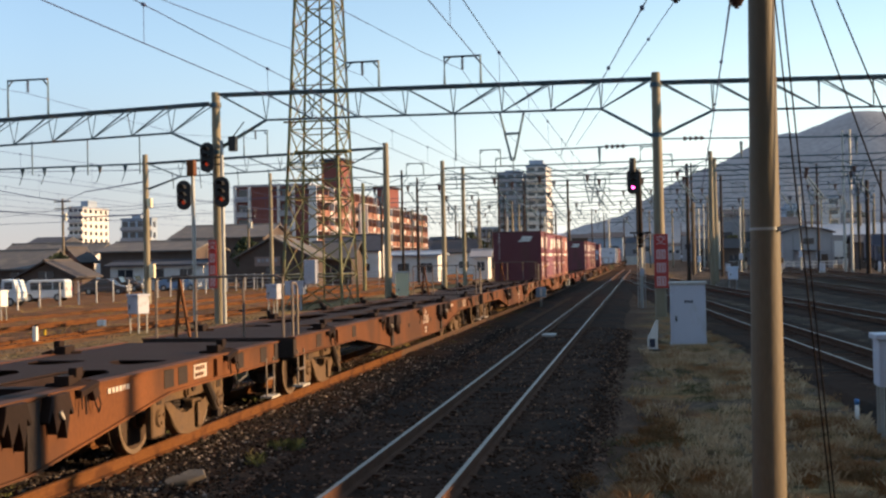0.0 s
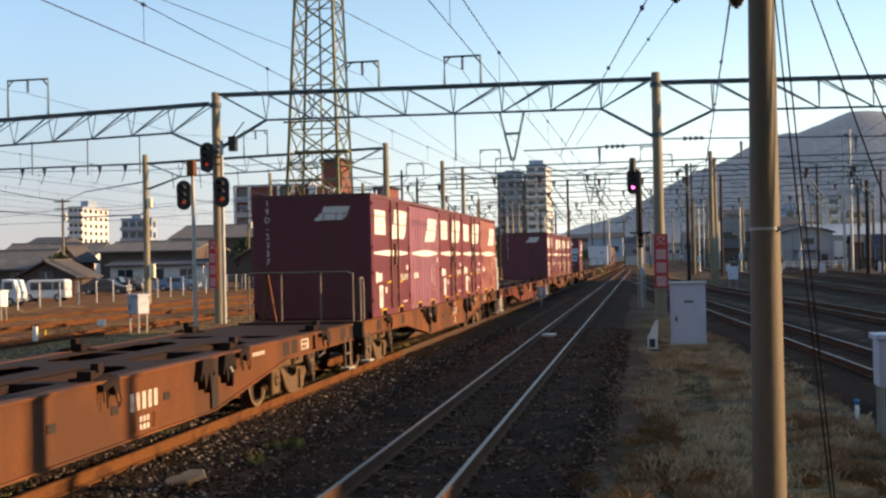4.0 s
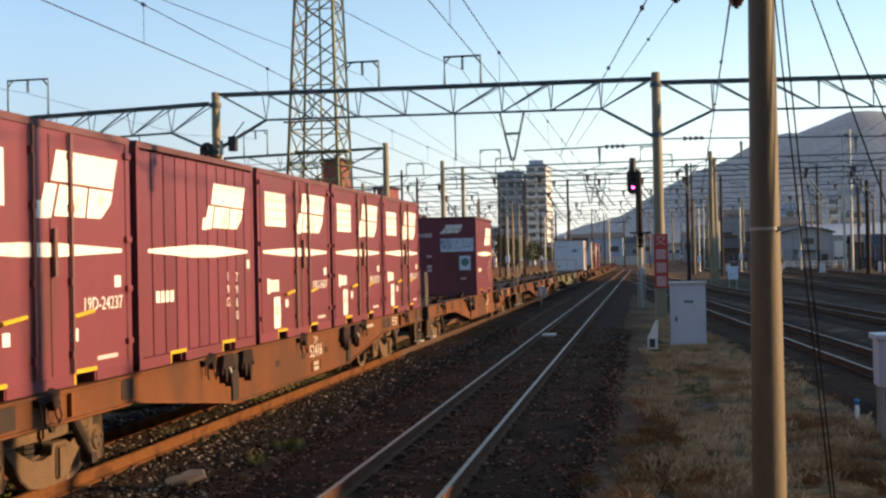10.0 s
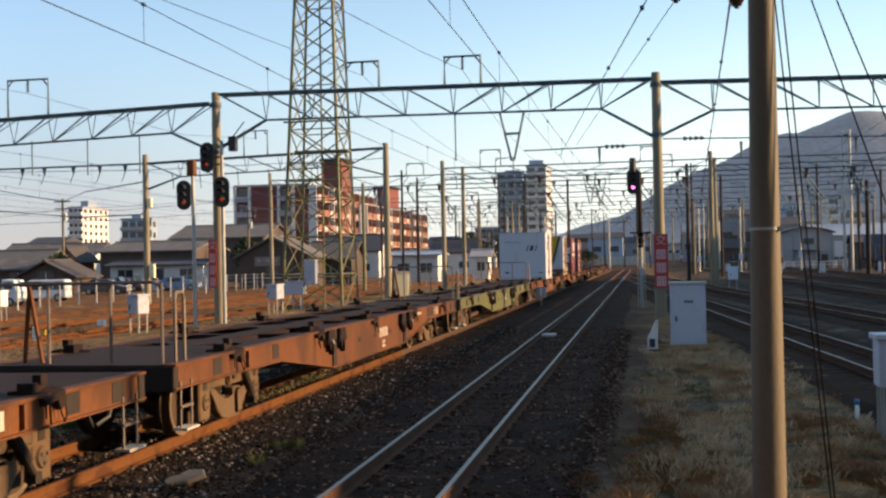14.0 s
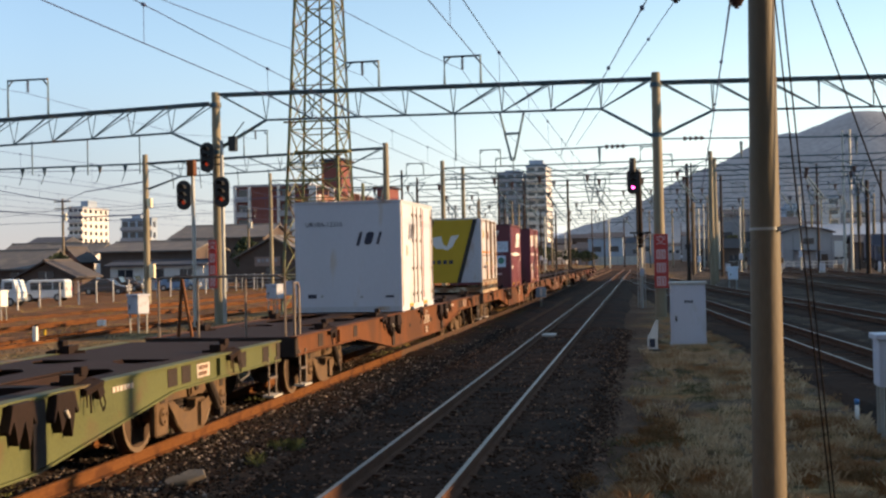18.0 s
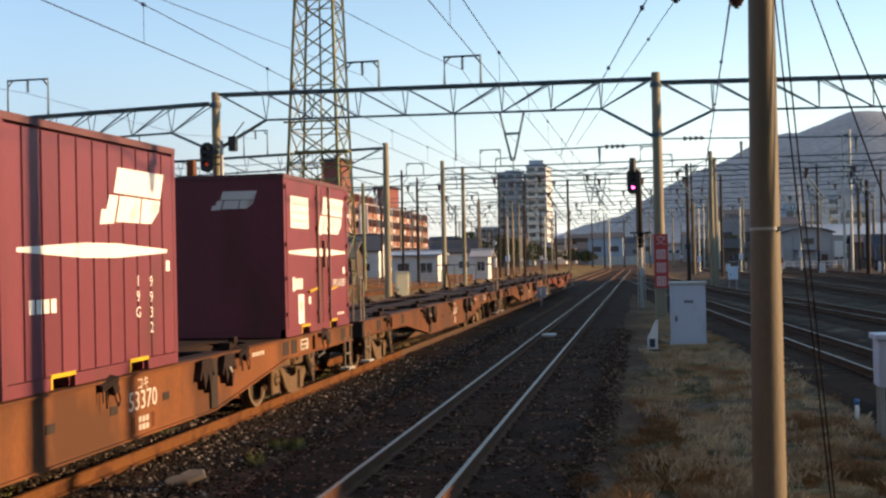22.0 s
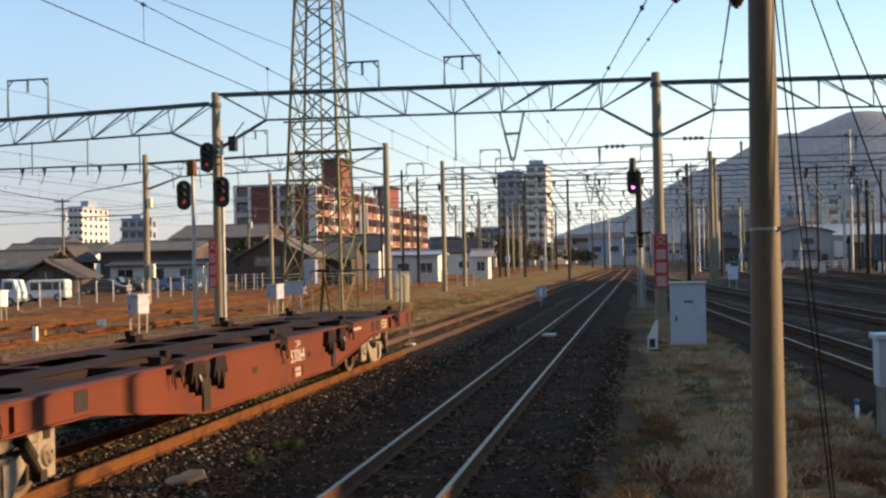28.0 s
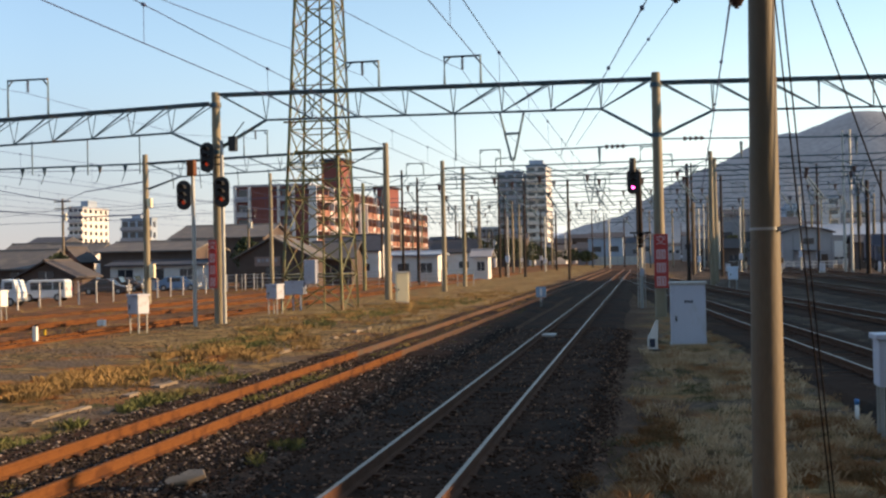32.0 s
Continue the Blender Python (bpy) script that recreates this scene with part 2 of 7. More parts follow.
def block(name, c, s, material, parent, label="", w=0.0, rot=None):
    bm = bmesh.new()
    box(bm, c, s, rot)
    if w:
        bevel(bm, w)
    return part(name, bm, material, parent, label)


def bar(name, p, q, r, material, parent, label="", r1=None, seg=8):
    bm = bmesh.new()
    rod(bm, p, q, r, r1, seg)
    return part(name, bm, material, parent, label, smooth=seg > 6)


def letters(name, body, size, material, parent, at, label=""):
    cu = bpy.data.curves.new(name, "FONT")
    cu.body, cu.size, cu.extrude, cu.resolution_u = body, size, 0.002, 2
    cu.align_x, cu.align_y = "CENTER", "CENTER"
    tmp = bpy.data.objects.new(name, cu)
    scene.collection.objects.link(tmp)
    me = bpy.data.meshes.new_from_object(tmp.evaluated_get(bpy.context.evaluated_depsgraph_get()))
    bpy.data.objects.remove(tmp)
    bpy.data.curves.remove(cu)
    me.materials.clear()
    me.materials.append(material)
    return part(name, me, material, parent, label, at)


GZ = -0.25  # the ground beside the tracks, below the rail tops at 0


def train_x(y):
    return -6.70 + 0.00634 * y


# ---- ground ----
def ground_z(x, y):
    return GZ + 0.05 * noise.noise((x * 0.12, y * 0.12, 0.0)) + 0.02 * noise.noise((x * 0.9, y * 0.9, 3.0))


def ground_material():
    m = bpy.data.materials.new("yard_ground")
    m.use_nodes = True
    t = m.node_tree
    n, l = t.nodes, t.links
    b = n["Principled BSDF"]
    b.inputs["Roughness"].default_value = 0.95
    b.inputs["Specular IOR Level"].default_value = 0.05
    geo = n.new("ShaderNodeNewGeometry")

    def nz(scale, detail=6.0):
        k = n.new("ShaderNodeTexNoise")
        k.inputs["Scale"].default_value, k.inputs["Detail"].default_value = scale, detail
        l.new(geo.outputs["Position"], k.inputs["Vector"])
        return k.outputs[0]

    def ramp(sock, lo, hi):
        k = n.new("ShaderNodeMapRange")
        k.inputs[1].default_value, k.inputs[2].default_value = lo, hi
        l.new(sock, k.inputs[0])
        return k.outputs[0]

    def mix(f, a, c):
        k = n.new("ShaderNodeMix")
        k.data_type = "RGBA"
        l.new(f, k.inputs["Factor"])
        for s, key in ((a, "A"), (c, "B")):
            if isinstance(s, tuple):
                k.inputs[key].default_value = (*s, 1)
            else:
                l.new(s, k.inputs[key])
        return k.outputs["Result"]

    sep = n.new("ShaderNodeSeparateXYZ")
    l.new(geo.outputs["Position"], sep.inputs[0])
    wob = n.new("ShaderNodeMath")
    wob.operation = "MULTIPLY_ADD"
    l.new(nz(0.3), wob.inputs[0])
    wob.inputs[1].default_value = 5.0
    l.new(sep.outputs[0], wob.inputs[2])
    soil = mix(ramp(nz(7.0), 0.38, 0.6), (0.056, 0.040, 0.030), (0.150, 0.108, 0.074))
    straw = mix(ramp(nz(4.2), 0.38, 0.6), (0.26, 0.175, 0.085), (0.080, 0.060, 0.030))
    straw = mix(ramp(nz(1.1), 0.52, 0.62), straw, (0.27, 0.12, 0.045))
    base = mix(ramp(nz(0.45), 0.42, 0.58), soil, straw)
    dry = mix(ramp(nz(3.3), 0.40, 0.60), (0.27, 0.175, 0.075), (0.085, 0.060, 0.032))
    dry = mix(ramp(nz(0.55), 0.53, 0.60), dry, (0.21, 0.095, 0.035))
    dry = mix(ramp(nz(0.9), 0.57, 0.64), dry, (0.075, 0.070, 0.028))
    gravel = mix(ramp(nz(9.0), 0.40, 0.58), (0.052, 0.039, 0.030), (0.165, 0.125, 0.090))
    straw_far = mix(ramp(nz(1.9), 0.40, 0.60), (0.34, 0.235, 0.10), (0.13, 0.088, 0.042))
    near = ramp(sep.outputs[1], 30.0, 38.0)
    bank_soil = mix(near, mix(ramp(nz(0.42), 0.46, 0.53), gravel, dry), mix(ramp(nz(0.3), 0.42, 0.55), straw_far, dry))
    # the old sidings to the left: rust and brown dirt
    rusty = mix(ramp(nz(1.4), 0.4, 0.62), (0.215, 0.095, 0.040), (0.085, 0.052, 0.034))
    rusty = mix(ramp(nz(0.35), 0.55, 0.68), rusty, (0.24, 0.165, 0.075))
    rusty = mix(ramp(nz(0.8), 0.60, 0.66), rusty, (0.028, 0.019, 0.014))
    base = mix(ramp(wob.outputs[0], -5.3, -6.2), base, bank_soil)
    far_left = ramp(wob.outputs[0], -15.6, -17.2)
    base = mix(far_left, base, rusty)
    # the right-hand yard: grey brown ballast and cinders
    dark = mix(ramp(nz(1.1), 0.4, 0.6), (0.040, 0.030, 0.025), (0.072, 0.054, 0.042))
    dark = mix(ramp(nz(0.55), 0.55, 0.66), dark, (0.15, 0.115, 0.085))
    dark = mix(ramp(nz(3.1), 0.58, 0.68), dark, (0.03, 0.022, 0.017))
    right = ramp(wob.outputs[0], 5.2, 6.6)
    base = mix(right, base, dark)
    # oily brown cinders round the siding and the main track
    cinder = mix(ramp(nz(1.7), 0.4, 0.62), (0.060, 0.034, 0.023), (0.105, 0.062, 0.040))
    inside = n.new("ShaderNodeMath")
    inside.operation = "MULTIPLY"
    l.new(ramp(wob.outputs[0], -6.2, -5.4), inside.inputs[0])
    l.new(ramp(wob.outputs[0], 3.0, 2.1), inside.inputs[1])
    base = mix(inside.outputs[0], base, cinder)
    fine = mix(ramp(nz(26.0, 4.0), 0.3, 0.7), (0.55, 0.55, 0.55), (1.35, 1.35, 1.35))
    mu = n.new("ShaderNodeMix")
    mu.data_type, mu.blend_type = "RGBA", "MULTIPLY"
    mu.inputs["Factor"].default_value = 1.0
    l.new(base, mu.inputs["A"])
    l.new(fine, mu.inputs["B"])
    l.new(mu.outputs["Result"], b.inputs["Base Color"])
    bp = n.new("ShaderNodeBump")
    bp.inputs["Strength"].default_value, bp.inputs["Distance"].default_value = 0.7, 0.05
    l.new(nz(14.0, 5.0), bp.inputs["Height"])
    l.new(bp.outputs[0], b.inputs["Normal"])
    return m


def build_ground():
    xs = [-3000, -900, -300, -150, -90] + [-60 + 1.0 * i for i in range(101)] + [60, 90, 150, 300, 900, 3000]
    ys = [-600, -150, -40, -10] + [1.0 * i for i in range(0, 111)] + [120, 140, 170, 210, 300, 450, 700, 1200, 2500, 4800]
    verts = [(x, y, ground_z(x, y) if -60 <= x <= 40 and 0 <= y <= 110 else GZ) for y in ys for x in xs]
    w = len(xs)
    faces = [(j * w + i, j * w + i + 1, (j + 1) * w + i + 1, (j + 1) * w + i) for j in range(len(ys) - 1) for i in range(w - 1)]
    me = bpy.data.meshes.new("ground")
    me.from_pydata(verts, [], faces)
    me.materials.append(ground_material())
    tagged(new("ground", me), "dry grass, cinders and rusty soil of a railway yard", "ground", kind="structure")


build_ground()


# ---- tracks ----
GAUGE = 1.067
RAIL_H = 0.153
RAIL_OUT = [(-0.0635, 0), (0.0635, 0), (0.0635, 0.012), (0.012, 0.03), (0.010, 0.112), (0.0325, 0.122), (0.0325, 0.146), (0.026, 0.153), (-0.026, 0.153), (-0.0325, 0.146), (-0.0325, 0.122), (-0.010, 0.112), (-0.012, 0.03), (-0.0635, 0.012)]


def rail(parent, line, off, material, top_material=None):
    """One rail along the centre line of points (x, y), moved sideways by off."""
    verts, faces = [], []
    k = len(RAIL_OUT)
    for x, y in line:
        verts += [(x + off + u, y, v - RAIL_H) for u, v in RAIL_OUT]
    for i in range(len(line) - 1):
        for j in range(k):
            a, b = i * k + j, i * k + (j + 1) % k
            faces.append((a, b, b + k, a + k))
    me = bpy.data.meshes.new("rail")
    me.from_pydata(verts, [], faces)
    me.materials.append(material)
    if top_material:
        me.materials.append(top_material)
        for p in me.polygons:
            if p.center.z > -0.002:
                p.material_index = 1
    me.update()
    return part("rail", me, material, parent)


def bed(parent, line, half, top, low, slope, name="ballast"):
    """A bed of ballast: a flat-topped bank along the line, with an uneven skin."""
    us = [-half - slope] + [-half + 2 * half * i / 10 for i in range(11)] + [half + slope]
    ys, verts, faces = [], [], []
    y = line[0][1]
    while y < line[-1][1]:
        ys.append(y)
        y += 0.4 if y < 30 else (1.0 if y < 70 else 4.0)
    ys.append(line[-1][1])
    def cx(y):
        for (x0, y0), (x1, y1) in zip(line[:-1], line[1:]):
            if y <= y1:
                return x0 + (x1 - x0) * (y - y0) / (y1 - y0)
        return line[-1][0]
    for y in ys:
        for i, u in enumerate(us):
            z = low if i in (0, len(us) - 1) else top + 0.022 * noise.noise((u * 2.3, y * 2.3, half))
            verts.append((cx(y) + u + 0.06 * noise.noise((u, y, 5.0)), y, z))
    w = len(us)
    for j in range(len(ys) - 1):
        for i in range(w - 1):
            faces.append((j * w + i, j * w + i + 1, (j + 1) * w + i + 1, (j + 1) * w + i))
    me = bpy.data.meshes.new(name)
    me.from_pydata(verts, [], faces)
    me.materials.append(M["ballast"])
    return part(name, me, None, parent)


SLEEPER = bmesh.new()
box(SLEEPER, (0, 0, -0.07), (2.1, 0.22, 0.14))
bevel(SLEEPER, 0.012)
SLEEPER = mesh_of("sleeper", SLEEPER, M["sleeper"])
CLIP = bmesh.new()
for sx in (-1, 1):
    for s in (-1, 1):
        box(CLIP, (sx * GAUGE / 2 + s * 0.085, 0, 0.012), (0.09, 0.12, 0.028))
bevel(CLIP, 0.006)
CLIP = mesh_of("rail_clip", CLIP, M["rail_side"])


def track(label, line, side, top=None, sleepers=(0, 0), pitch=0.65, ballast=True, sink=0.0, drop=0.0):
    t = thing("railway_track", label, "railway track", "tracks of the yard", "structure")
    for off in (-GAUGE / 2 - 0.0325, GAUGE / 2 + 0.0325):
        rail(t, line, off, side, top).location.z = -drop
    if ballast:
        bed(t, line, 1.55, -RAIL_H - 0.035 + sink, GZ - 0.08, 0.5)
    y = sleepers[0]
    (x0, y0), (x1, y1) = line[0], line[-1]
    rnd = random.Random(int(abs(line[0][0]) * 100))
    while y < sleepers[1]:
        x = x0 + (x1 - x0) * (y - y0) / (y1 - y0)
        part("sleeper", SLEEPER, None, t, at=pose(x + rnd.uniform(-0.03, 0.03), y + rnd.uniform(-0.02, 0.02), -RAIL_H - drop * 0.6 + rnd.uniform(-0.015, 0.0), 0, 0, rnd.uniform(-0.6, 0.6)))
        if y < 40:
            part("rail_clip", CLIP, None, t, at=pose(x, y, -RAIL_H))
        y += pitch
    return t


track("main track with polished rail tops on dark oily ballast", [(-2.497, -20), (-2.497, 190)], M["rail_side"], M["rail_top"], (8.5, 80), 0.66, True, 0.024)
siding = track("siding track with thick orange rust on its rails", [(train_x(-20), -20), (train_x(28), 28)], M["rail_rust"], None, (8.5, 28), 0.72, True, 0.03)
track("further siding with dull rails half sunk in dirt and grass", [(train_x(28), 28), (train_x(190), 190)], M["sunk_rail"], None, (28.2, 60), 0.72, True, 0.055)
track("curving track with worn rails beside the grass strip", [(3.85 - 0.067 * (y - 36), y) for y in (-4, 120)], M["rail_side"], M["rail_dull"], (14, 60), 0.7, True, 0.02)
track("dark yard track with dull rails", [(7.7 - 0.085 * (y - 45), y) for y in (-4, 150)], M["rail_side"], M["rail_dull"], (0, 0))
track("dark yard track with dull rails", [(12.6 - 0.02 * (y - 62), y) for y in (-4, 190)], M["rail_side"], M["rail_dull"], (0, 0))
for x in (17.0, 21.5):
    track("dark yard track with dull rails", [(x, -4), (x, 190)], M["rail_side"], M["rail_dull"], (0, 0))
for x in (-20.1, -25.0, -29.5):
    track("disused siding with brown rusty rails in dirt", [(x, 0), (x, 190)], M["rail_rust"], None, (30, 62), 0.75, False, drop=0.15)
# ---- the goods train ----
TILT = -0.3632  # degrees by which the siding turns from the main track
TAIL = 272.3    # the last wagon's centre at 0 s
WAGON = 20.4
SPEED = 9.13
WHEEL = 0.43
SHIFT = [(0, -0.5), (3, -0.42), (7, -0.50), (9, -0.42), (12, 0.10), (15, 0.45), (18, 0.74), (20, 0.8), (22, 0.69), (24, 0.66), (26, 0.35), (29, -0.37), (32, -0.9)]


def run(t):
    """How far the train has come towards the camera at t seconds."""
    for (t0, a), (t1, b) in zip(SHIFT[:-1], SHIFT[1:]):
        if t <= t1:
            return SPEED * t - (a + (b - a) * (t - t0) / (t1 - t0))
    return SPEED * t


def on_siding(y, x=0.0, z=0.0):
    return pose(train_x(y) + x, y, z, 0, 0, TILT)


SILL = [(-9.8, 1.05), (-9.8, 0.80), (-5.9, 0.78), (-2.9, 0.40), (2.9, 0.40), (5.9, 0.78), (9.8, 0.80), (9.8, 1.05)]


def rounded(cx, cz, w, z0, z1, n=7):
    """The outline of a plate with a round top."""
    r = w / 2
    return [(cx - r, z0), (cx + r, z0)] + [(cx + r * math.cos(math.pi * i / n), z1 - r + r * math.sin(math.pi * i / n)) for i in range(n + 1)]


BEAM = [(-0.88, 0.58), (-0.88, 0.72), (-0.30, 0.71), (-0.24, 0.82), (0.32, 0.82), (0.36, 0.73), (0.88, 0.72), (0.88, 0.58), (0.36, 0.58), (-0.22, 0.58)]
BASKET = [(-0.82, 0.58), (-0.68, 0.44), (-0.54, 0.27), (-0.38, 0.155), (-0.12, 0.12), (0.30, 0.12), (0.36, 0.18), (0.42, 0.30), (0.80, 0.58), (0.64, 0.58), (0.36, 0.46), (0.34, 0.52), (0.05, 0.52), (0.03, 0.41), (-0.15, 0.38), (-0.34, 0.40), (-0.52, 0.50), (-0.62, 0.58)]


def make_bogie(parent, y, cast):
    """A two-axle bogie: cast beams over a spring basket, tongue-shaped pedestals; its wheelsets turn."""
    b = bmesh.new()
    box(b, (0, 0, 0.64), (1.75, 0.40, 0.20))
    bevel(b, 0.03)
    bogie = part("bogie", b, cast, parent, "two-axle bogie caked in brake dust", at=pose(0, y, 0))
    for s in (-1, 1):
        b = bmesh.new()
        extrude_poly(b, BEAM, "x", *sorted((s * 0.83, s * 0.95)))
        bevel(b, 0.018)
        part("side_frame", b, cast, bogie)
        b = bmesh.new()
        extrude_poly(b, BASKET, "x", *sorted((s * 0.84, s * 0.97)))
        bevel(b, 0.015)
        part("spring_basket", b, cast, bogie)
        b = bmesh.new()
        box(b, (s * 0.965, 0.04, 0.70), (0.09, 0.50, 0.24))
        box(b, (s * 0.985, 0.19, 0.33), (0.05, 0.22, 0.34))
        bevel(b, 0.025, 2)
        part("spring_cap", b, cast, bogie)
        b = bmesh.new()
        rod(b, (s * 1.0, -0.06, 0.70), (s * 1.035, -0.06, 0.70), 0.055, seg=12)
        part("pivot_pin", b, M["under"], bogie)
        for k in (-0.16, 0.14):
            b = bmesh.new()
            for i in range(5):
                rod(b, (s * 0.78, k, 0.30 + i * 0.055), (s * 0.78, k, 0.335 + i * 0.055), 0.095, seg=10)
            part("spring", b, M["under"], bogie)
        b = bmesh.new()
        rod(b, (s * 1.01, 0.34, 0.74), (s * 1.01, 0.60, 0.46), 0.060, seg=10)
        rod(b, (s * 1.01, 0.58, 0.48), (s * 1.01, 0.72, 0.30), 0.036, seg=8)
        box(b, (s * 1.0, 0.74, 0.27), (0.09, 0.12, 0.10))
        part("damper", b, M["under"], bogie, "dark oily damper")
    for k in (-0.95, 0.95):
        e = 1 if k > 0 else -1
        b = bmesh.new()
        rod(b, (-0.98, 0, 0), (0.98, 0, 0), 0.075, seg=10)
        for s in (-1, 1):
            rod(b, (s * 0.50, 0, 0), (s * 0.53, 0, 0), WHEEL + 0.028, seg=36)
            rod(b, (s * 0.53, 0, 0), (s * 0.64, 0, 0), WHEEL, WHEEL - 0.006, seg=36)
            rod(b, (s * 0.64, 0, 0), (s * 0.647, 0, 0), WHEEL - 0.008, seg=40)
            rod(b, (s * 0.64, 0, 0), (s * 0.652, 0, 0), 0.375, 0.36, seg=28)
            rod(b, (s * 0.64, 0, 0), (s * 0.72, 0, 0), 0.13, seg=14)
            for q in range(2):
                box(b, (s * 0.652, 0.24 * math.cos(q * 2.6), 0.24 * math.sin(q * 2.6)), (0.012, 0.05, 0.05))
        wheels = part("wheelset", b, M["wheel"], bogie, "steel wheelset with worn treads", at=pose(0, k, WHEEL))
        wheels.data.materials.append(M["wheel_rim"])
        for p in wheels.data.polygons:
            if len(p.vertices) == 40 and abs(p.center.x) > 0.645:
                p.material_index = 1
        for s in (-1, 1):
            b = bmesh.new()
            extrude_poly(b, rounded(k, 0, 0.36, 0.20, 0.87), "x", *sorted((s * 0.86, s * 0.955)))
            bevel(b, 0.02)
            part("pedestal", b, cast, bogie)
            b = bmesh.new()
            rod(b, (s * 0.93, k, WHEEL), (s * 0.985, k, WHEEL), 0.125, 0.10, seg=18)
            for q in range(3):
                a = q * 2.09 + 0.5
                rod(b, (s * 0.97, k + 0.06 * math.cos(a), WHEEL + 0.06 * math.sin(a)), (s * 1.0, k + 0.06 * math.cos(a), WHEEL + 0.06 * math.sin(a)), 0.02, seg=6)
            part("axle_box", b, cast, bogie)
            # flat dark plate; its colour stands in for the shade in the slot
            block("horn_slot", (s * 0.957, k, 0.655), (0.012, 0.13, 0.14), M["under"], bogie, w=0.004)
            block("brake_shoe", (s * 0.60, k - e * 0.50, 0.42), (0.09, 0.10, 0.30), M["under"], bogie)
    return bogie


LOCK = bmesh.new()
extrude_poly(LOCK, [(-0.17, 1.06), (0.16, 1.06), (0.18, 0.97), (0.24, 0.86), (0.21, 0.84), (0.15, 0.93), (0.14, 0.80), (0.10, 0.63), (0.06, 0.78), (0.02, 0.92), (-0.02, 0.80), (-0.09, 0.69), (-0.13, 0.84), (-0.16, 0.94), (-0.22, 0.80), (-0.24, 0.83), (-0.19, 0.98)], "x", -0.04, 0.075)
bevel(LOCK, 0.006)
LOCK = mesh_of("container_lock", LOCK, M["lock"])
LEVER = bmesh.new()
rod(LEVER, (0.09, -0.05, 0.90), (0.11, -0.02, 0.83), 0.022, 0.014, seg=6)
LEVER = mesh_of("lock_lever", LEVER, M["step"])
LATCH = bmesh.new()
box(LATCH, (-0.06, 0, 1.12), (0.16, 0.26, 0.11))
box(LATCH, (0.0, 0.04, 1.20), (0.09, 0.13, 0.09))
box(LATCH, (0.10, 0.0, 1.05), (0.16, 0.34, 0.07), Euler((0.2, 0.25, 0)).to_matrix())
box(LATCH, (0.15, 0.12, 0.99), (0.06, 0.12, 0.12), Euler((0.5, 0, 0)).to_matrix())
rod(LATCH, (-0.25, -0.10, 1.08), (0.12, 0.12, 1.10), 0.022, seg=5)
sweep(LATCH, [(0.16, 0.16, 1.02), (0.18, 0.20, 0.86), (0.18, 0.15, 0.80), (0.17, 0.11, 0.88), (0.16, 0.10, 1.0)], 0.011, 4)
rod(LATCH, (0.16, -0.08, 1.02), (0.18, -0.10, 0.80), 0.013, seg=4)
rod(LATCH, (0.16, -0.15, 1.02), (0.17, -0.16, 0.86), 0.010, seg=4)
bevel(LATCH, 0.005)
LATCH = mesh_of("seat_latch", LATCH, M["lock"])
# dark plate laid on the web, coloured like the shade inside an opening
POCKET = bmesh.new()
box(POCKET, (0, 0, 0), (0.014, 0.27, 0.21))
bevel(POCKET, 0.005)
POCKET = mesh_of("pocket", POCKET, M["under"])
PLACARD = bmesh.new()
box(PLACARD, (0, 0, 0), (0.012, 0.40, 0.17))
bevel(PLACARD, 0.004)
PLACARD = mesh_of("placard", PLACARD, M["faded"])
PRINT = bmesh.new()
for r_, n_, w_ in ((0.04, 4, 0.055), (-0.035, 3, 0.07)):
    for k_ in range(n_):
        box(PRINT, (0.008, -0.13 + k_ * (w_ + 0.02), r_), (0.004, w_, 0.045))
PRINT = mesh_of("placard_print", PRINT, M["wagon_dark"])


